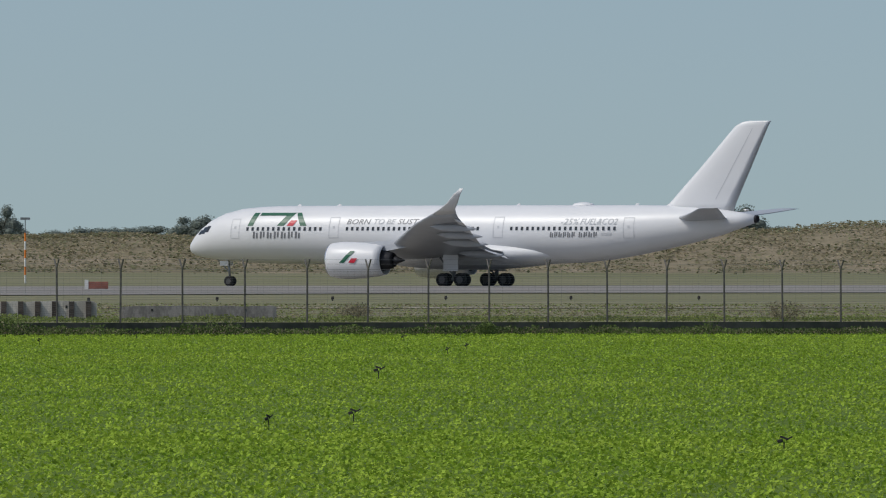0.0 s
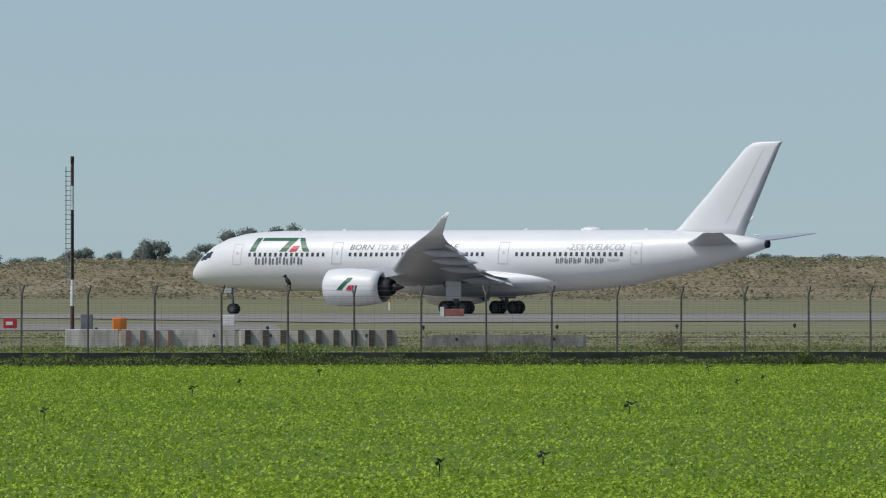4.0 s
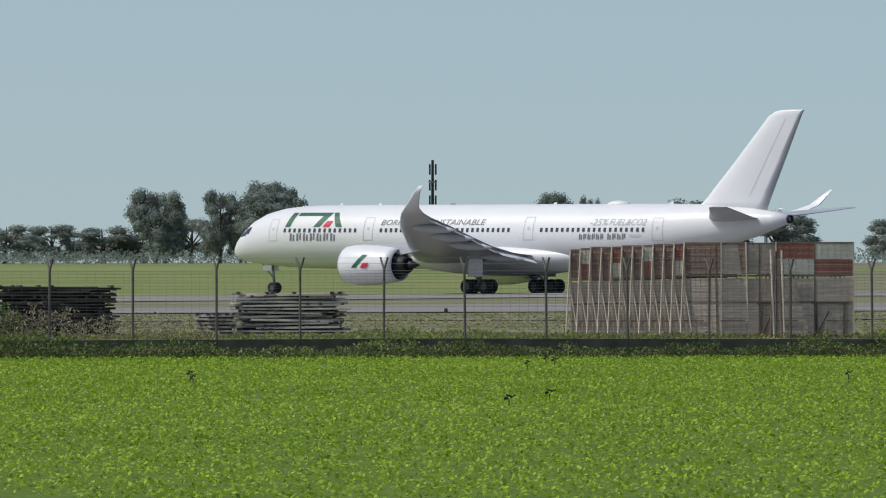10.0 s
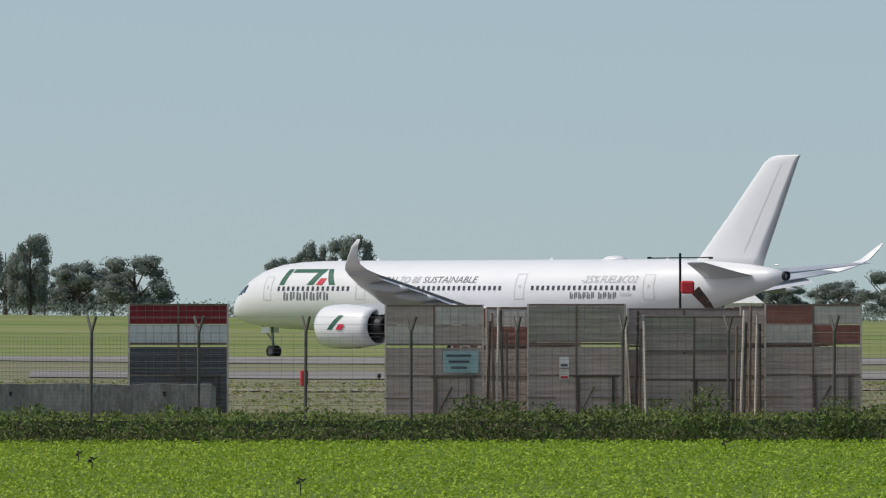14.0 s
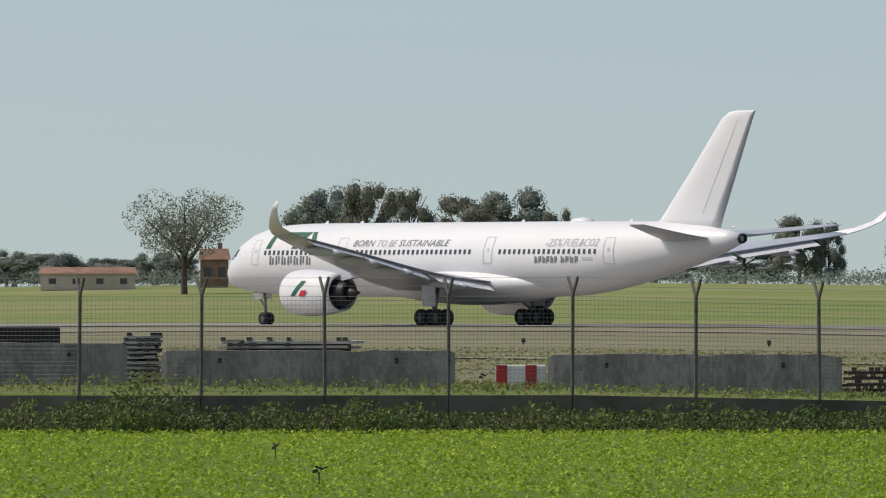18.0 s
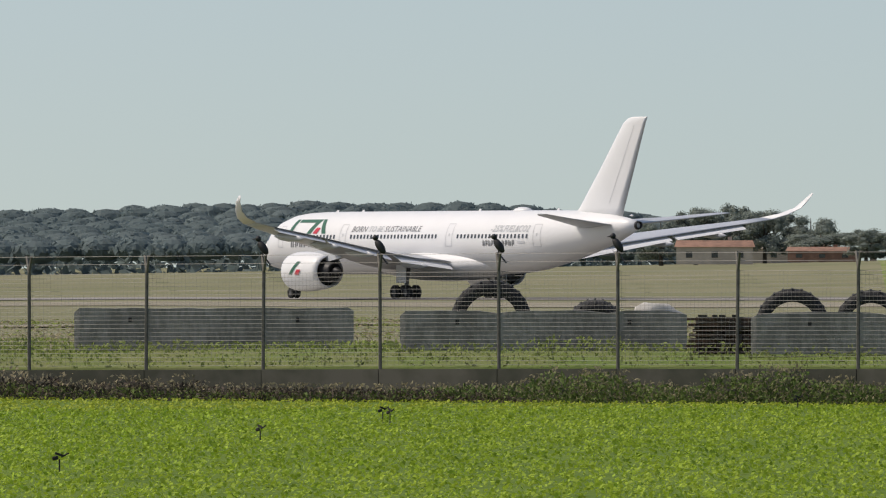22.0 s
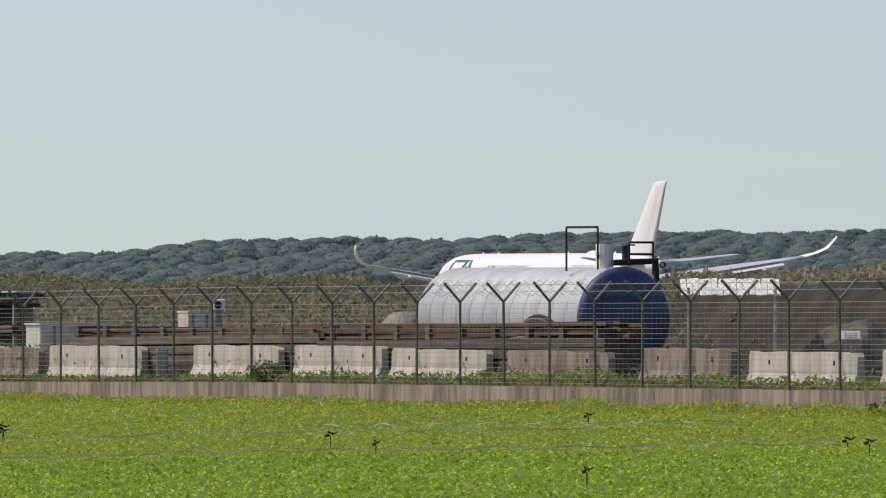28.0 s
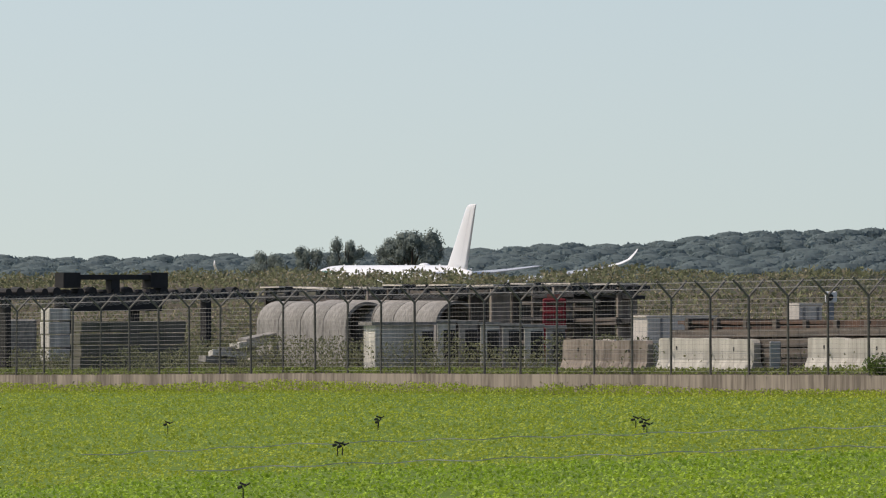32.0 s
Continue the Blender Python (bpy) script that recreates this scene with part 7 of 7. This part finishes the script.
def tufts(name, label, mat, n, a0, a1, r0, r1, w, h, size):
    """Loose clumps spread over the airfield between two distances."""
    az = rng.uniform(a0, a1, n)
    out = []
    for a_ in az:
        rr_ = interp(a_, RUN_AZ, RUN_R)
        fd_ = fence_line_d(a_)
        d_ = r0(fd_, rr_) + (r1(fd_, rr_) - r0(fd_, rr_)) * rng.uniform() ** 0.8
        k = noise.noise(Vector((a_ * 7.0, d_ * 0.05, 5.0)))
        if k < rng.uniform(-0.45, 0.35):
            continue
        q = np.array(P(a_, d_, ground_z(a_, d_)))
        m = 6
        p = q + rng.normal(size=(m, 3)) * np.array([w, w, 0]) + np.stack([np.zeros(m), np.zeros(m), rng.uniform(0.05, h, m)], 1)
        out.append(shell_quads(rng, np.tile((0.0, 0.0, 1.0), (m, 1)), p, rng.uniform(0.6, 1.4, m) * size, 0.28))
    return tagged(new(name, quads(name, np.concatenate(out), mat)), label, "grass", kind="stuff")


tufts("airfield_tufts", "dry straw-coloured tufts on the airfield grass", "scrub", 12000, -7, 33, lambda f, r: f + 6, lambda f, r: interp(f, [0, 1], [500, 500]), 0.6, 0.06, 0.09)
tufts("airfield_green_tufts", "olive tufts on the airfield grass", "blade", 14000, -7, 33, lambda f, r: f + 6, lambda f, r: interp(f, [0, 1], [500, 500]), 0.6, 0.06, 0.09)
tufts("bank_clumps", "brown brush on the far earth bank", "scrub", 13000, -9, 6.5, lambda f, r: 1150, lambda f, r: 1250, 1.6, 0.6, 0.27)
tufts("bank_dark_clumps", "olive brush on the far earth bank", "brush", 9000, -9, 6.5, lambda f, r: 1140, lambda f, r: 1250, 1.5, 0.6, 0.26)


def shrub(az, d, w, h, mat, label):
    n = 900
    v = rng.normal(size=(n, 3))
    v /= np.linalg.norm(v, axis=1)[:, None]
    p = v * np.array([w / 2, w / 2, h * 0.55]) * rng.uniform(0.4, 1.1, size=(n, 1)) + np.array([0, 0, h * 0.5])
    p[:, 2] = np.maximum(p[:, 2], 0.02)
    t = thing("shrub", at(az, d, ground_z(az, d)), label, "shrub", "shrubs")
    part("foliage", quads("foliage", leaf_quads(rng, p, rng.uniform(0.03, 0.07, n), up=0.2), mat), mat, t)
    bm = bmesh.new()
    for i in range(7):
        a = i * 0.9
        rod(bm, (0, 0, 0), (w * 0.35 * math.cos(a), w * 0.35 * math.sin(a), h * 0.8), 0.015, 4, 0.005)
    part("woody_base", bm, "bark", t)


shrub(30.86, 326, 1.4, 0.95, "twig", "dry brown shrub in rough grass")
shrub(31.35, 315.5, 1.6, 1.05, "twig", "dark dry shrub against the fence")
shrub(3.75, 321, 1.2, 0.8, "weed", "dark green shrub against the wall")
shrub(-0.35, 325, 1.0, 0.6, "weed", "dark green shrub against the wall")
shrub(12.9, 311, 1.6, 1.3, "weed", "tall dark weeds before the fence")
shrub(14.9, 305, 1.8, 1.5, "weed", "tall dark weeds before the fence")
shrub(14.2, 305.5, 1.5, 1.2, "weed", "tall dark weeds before the fence")
shrub(24.0, 301.5, 2.0, 0.55, "weed", "dark green weeds against the wall")
shrub(22.9, 301.5, 2.0, 0.5, "weed", "dark green weeds against the wall")
shrub(33.5, 321, 1.8, 0.9, "weed", "dark green shrub at the fence corner")
shrub(36.8, 367.5, 1.2, 0.6, "weed", "green shrub before a barrier")
shrub(-2.7, 338, 2.2, 0.9, "scrub", "pale dry shrub behind the fence")
shrub(0.7, 336, 1.6, 0.8, "scrub", "pale dry shrub behind the fence")

# drip hoses on the field
for k, (d0, a0, a1) in enumerate(((298.5, 35.2, 40.5), (272.5, 34.2, 40.0), (309, 34.6, 36.6))):
    n = 60
    qs = []
    for i in range(n + 1):
        a = a0 + (a1 - a0) * i / n
        qs.append(P(a, d0 + 0.25 * math.sin(i * 0.9), ground_z(a, d0) + 0.13 + 0.03 * math.sin(i * 1.7)))
    bm = loft([[q + Vector((0, 0.014 * math.cos(t), 0.014 * math.sin(t))) for t in (0.8, 2.37, 3.94, 5.5)] for q in qs])
    tagged(new("irrigation_hose", finish(bm, "irrigation_hose", "sack")), "pale irrigation hose lying across the field", "hose", "irrigation hoses")


# ---- what moves ----
PLANE_ROWS = [
    (0.0, pose(3.39, 914.07, 0.24, 0.00, 0, 154.35)),
    (0.5, pose(0.65, 889.03, 0.24, 0.00, 0, 154.27)),
    (1.0, pose(-2.25, 885.15, 0.24, 0.00, 0, 154.19)),
    (1.5, pose(-5.75, 888.89, 0.24, 0.00, 0, 154.09)),
    (2.0, pose(-10.18, 889.57, 0.23, 0.00, 0, 153.99)),
    (2.5, pose(-14.81, 891.53, 0.23, 0.00, 0, 153.88)),
    (3.0, pose(-20.43, 896.51, 0.23, 0.00, 0, 153.75)),
    (3.5, pose(-26.89, 900.41, 0.22, 0.00, 0, 153.59)),
    (5.5, pose(-53.03, 845.73, 0.20, 0.00, 0, 153.74)),
    (6.0, pose(-62.35, 850.59, 0.19, 0.00, 0, 153.53)),
    (6.5, pose(-71.74, 854.56, 0.17, 0.00, 0, 153.34)),
    (7.0, pose(-81.20, 860.56, 0.14, 0.00, 0, 153.15)),
    (7.5, pose(-92.19, 872.52, 0.12, 0.00, 0, 152.97)),
    (8.0, pose(-103.83, 879.78, 0.09, 0.00, 0, 152.88)),
    (8.5, pose(-114.48, 881.55, 0.06, 0.00, 0, 152.94)),
    (9.0, pose(-126.71, 891.00, 0.04, 0.00, 0, 153.01)),
    (9.5, pose(-139.36, 899.57, 0.01, 0.00, 0, 152.91)),
    (10.0, pose(-150.25, 888.50, -0.07, 0.00, 0, 152.73)),
    (10.5, pose(-156.72, 861.80, -0.15, 0.00, 0, 152.76)),
    (11.0, pose(-164.43, 839.80, -0.24, 0.00, 0, 152.89)),
    (11.5, pose(-174.22, 828.86, -0.33, 0.00, 0, 152.71)),
    (12.0, pose(-183.84, 821.24, -0.38, 0.00, 0, 152.29)),
    (12.5, pose(-195.08, 816.82, -0.42, 0.00, 0, 152.03)),
    (13.0, pose(-209.39, 822.05, -0.46, 0.00, 0, 152.02)),
    (13.5, pose(-226.69, 841.01, -0.50, 0.00, 0, 152.04)),
    (14.0, pose(-242.70, 852.81, -0.45, 0.00, 0, 152.07)),
    (14.5, pose(-248.94, 827.87, -0.40, 0.00, 0, 152.23)),
    (16.5, pose(-291.34, 799.29, 0.01, -0.04, 0, 151.73)),
    (17.0, pose(-302.38, 796.35, 0.16, -0.07, 0, 151.83)),
    (17.5, pose(-315.37, 797.70, 0.19, -0.11, 0, 151.87)),
    (18.0, pose(-333.11, 808.62, 0.18, -0.14, 0, 151.87)),
    (18.5, pose(-352.49, 822.19, 0.16, -0.18, 0, 151.80)),
    (19.0, pose(-369.71, 830.50, 0.15, -0.21, 0, 151.69)),
    (19.5, pose(-387.29, 839.79, 0.04, -0.25, 0, 151.66)),
    (20.0, pose(-408.53, 854.27, -0.08, -0.29, 0, 151.77)),
    (20.5, pose(-428.60, 868.49, -0.19, -0.32, 0, 151.89)),
    (21.0, pose(-447.60, 878.81, -0.30, -0.36, 0, 151.84)),
    (21.5, pose(-467.12, 888.08, -0.35, -0.39, 0, 151.58)),
    (22.0, pose(-484.99, 899.20, -0.39, -0.43, 0, 151.22)),
    (22.5, pose(-503.68, 910.65, -0.43, -0.46, 0, 150.92)),
    (23.0, pose(-524.39, 922.80, -0.47, -0.50, 0, 150.70)),
    (23.5, pose(-547.73, 937.80, -0.58, -0.56, 0, 150.42)),
    (24.0, pose(-569.29, 951.27, -0.74, -0.61, 0, 149.93)),
    (24.5, pose(-589.16, 961.63, -0.90, -0.67, 0, 149.27)),
    (26.5, pose(-676.89, 1008.58, -1.59, -0.89, 0, 150.67)),
    (27.0, pose(-707.84, 1035.52, -1.75, -0.94, 0, 150.32)),
    (27.5, pose(-728.72, 1047.37, -1.91, -1.00, 0, 150.12)),
    (28.0, pose(-750.86, 1058.29, -2.09, -1.06, 0, 150.02)),
    (28.5, pose(-780.62, 1079.51, -2.26, -1.11, 0, 149.89)),
    (29.0, pose(-807.91, 1097.42, -2.54, -1.17, 0, 149.75)),
    (29.5, pose(-828.44, 1106.42, -2.85, -1.22, 0, 149.65)),
    (30.0, pose(-856.49, 1123.08, -3.19, -1.28, 0, 149.60)),
    (30.5, pose(-893.01, 1151.05, -3.50, -1.33, 0, 149.57)),
    (31.0, pose(-924.42, 1172.23, -3.81, -1.39, 0, 149.58)),
    (31.5, pose(-945.13, 1179.61, -4.10, -1.44, 0, 149.69)),
    (32.0, pose(-953.08, 1171.15, -4.38, -1.50, 0, 149.90)),
]


def motions():
    walk(plane, PLANE_ROWS)


motions()
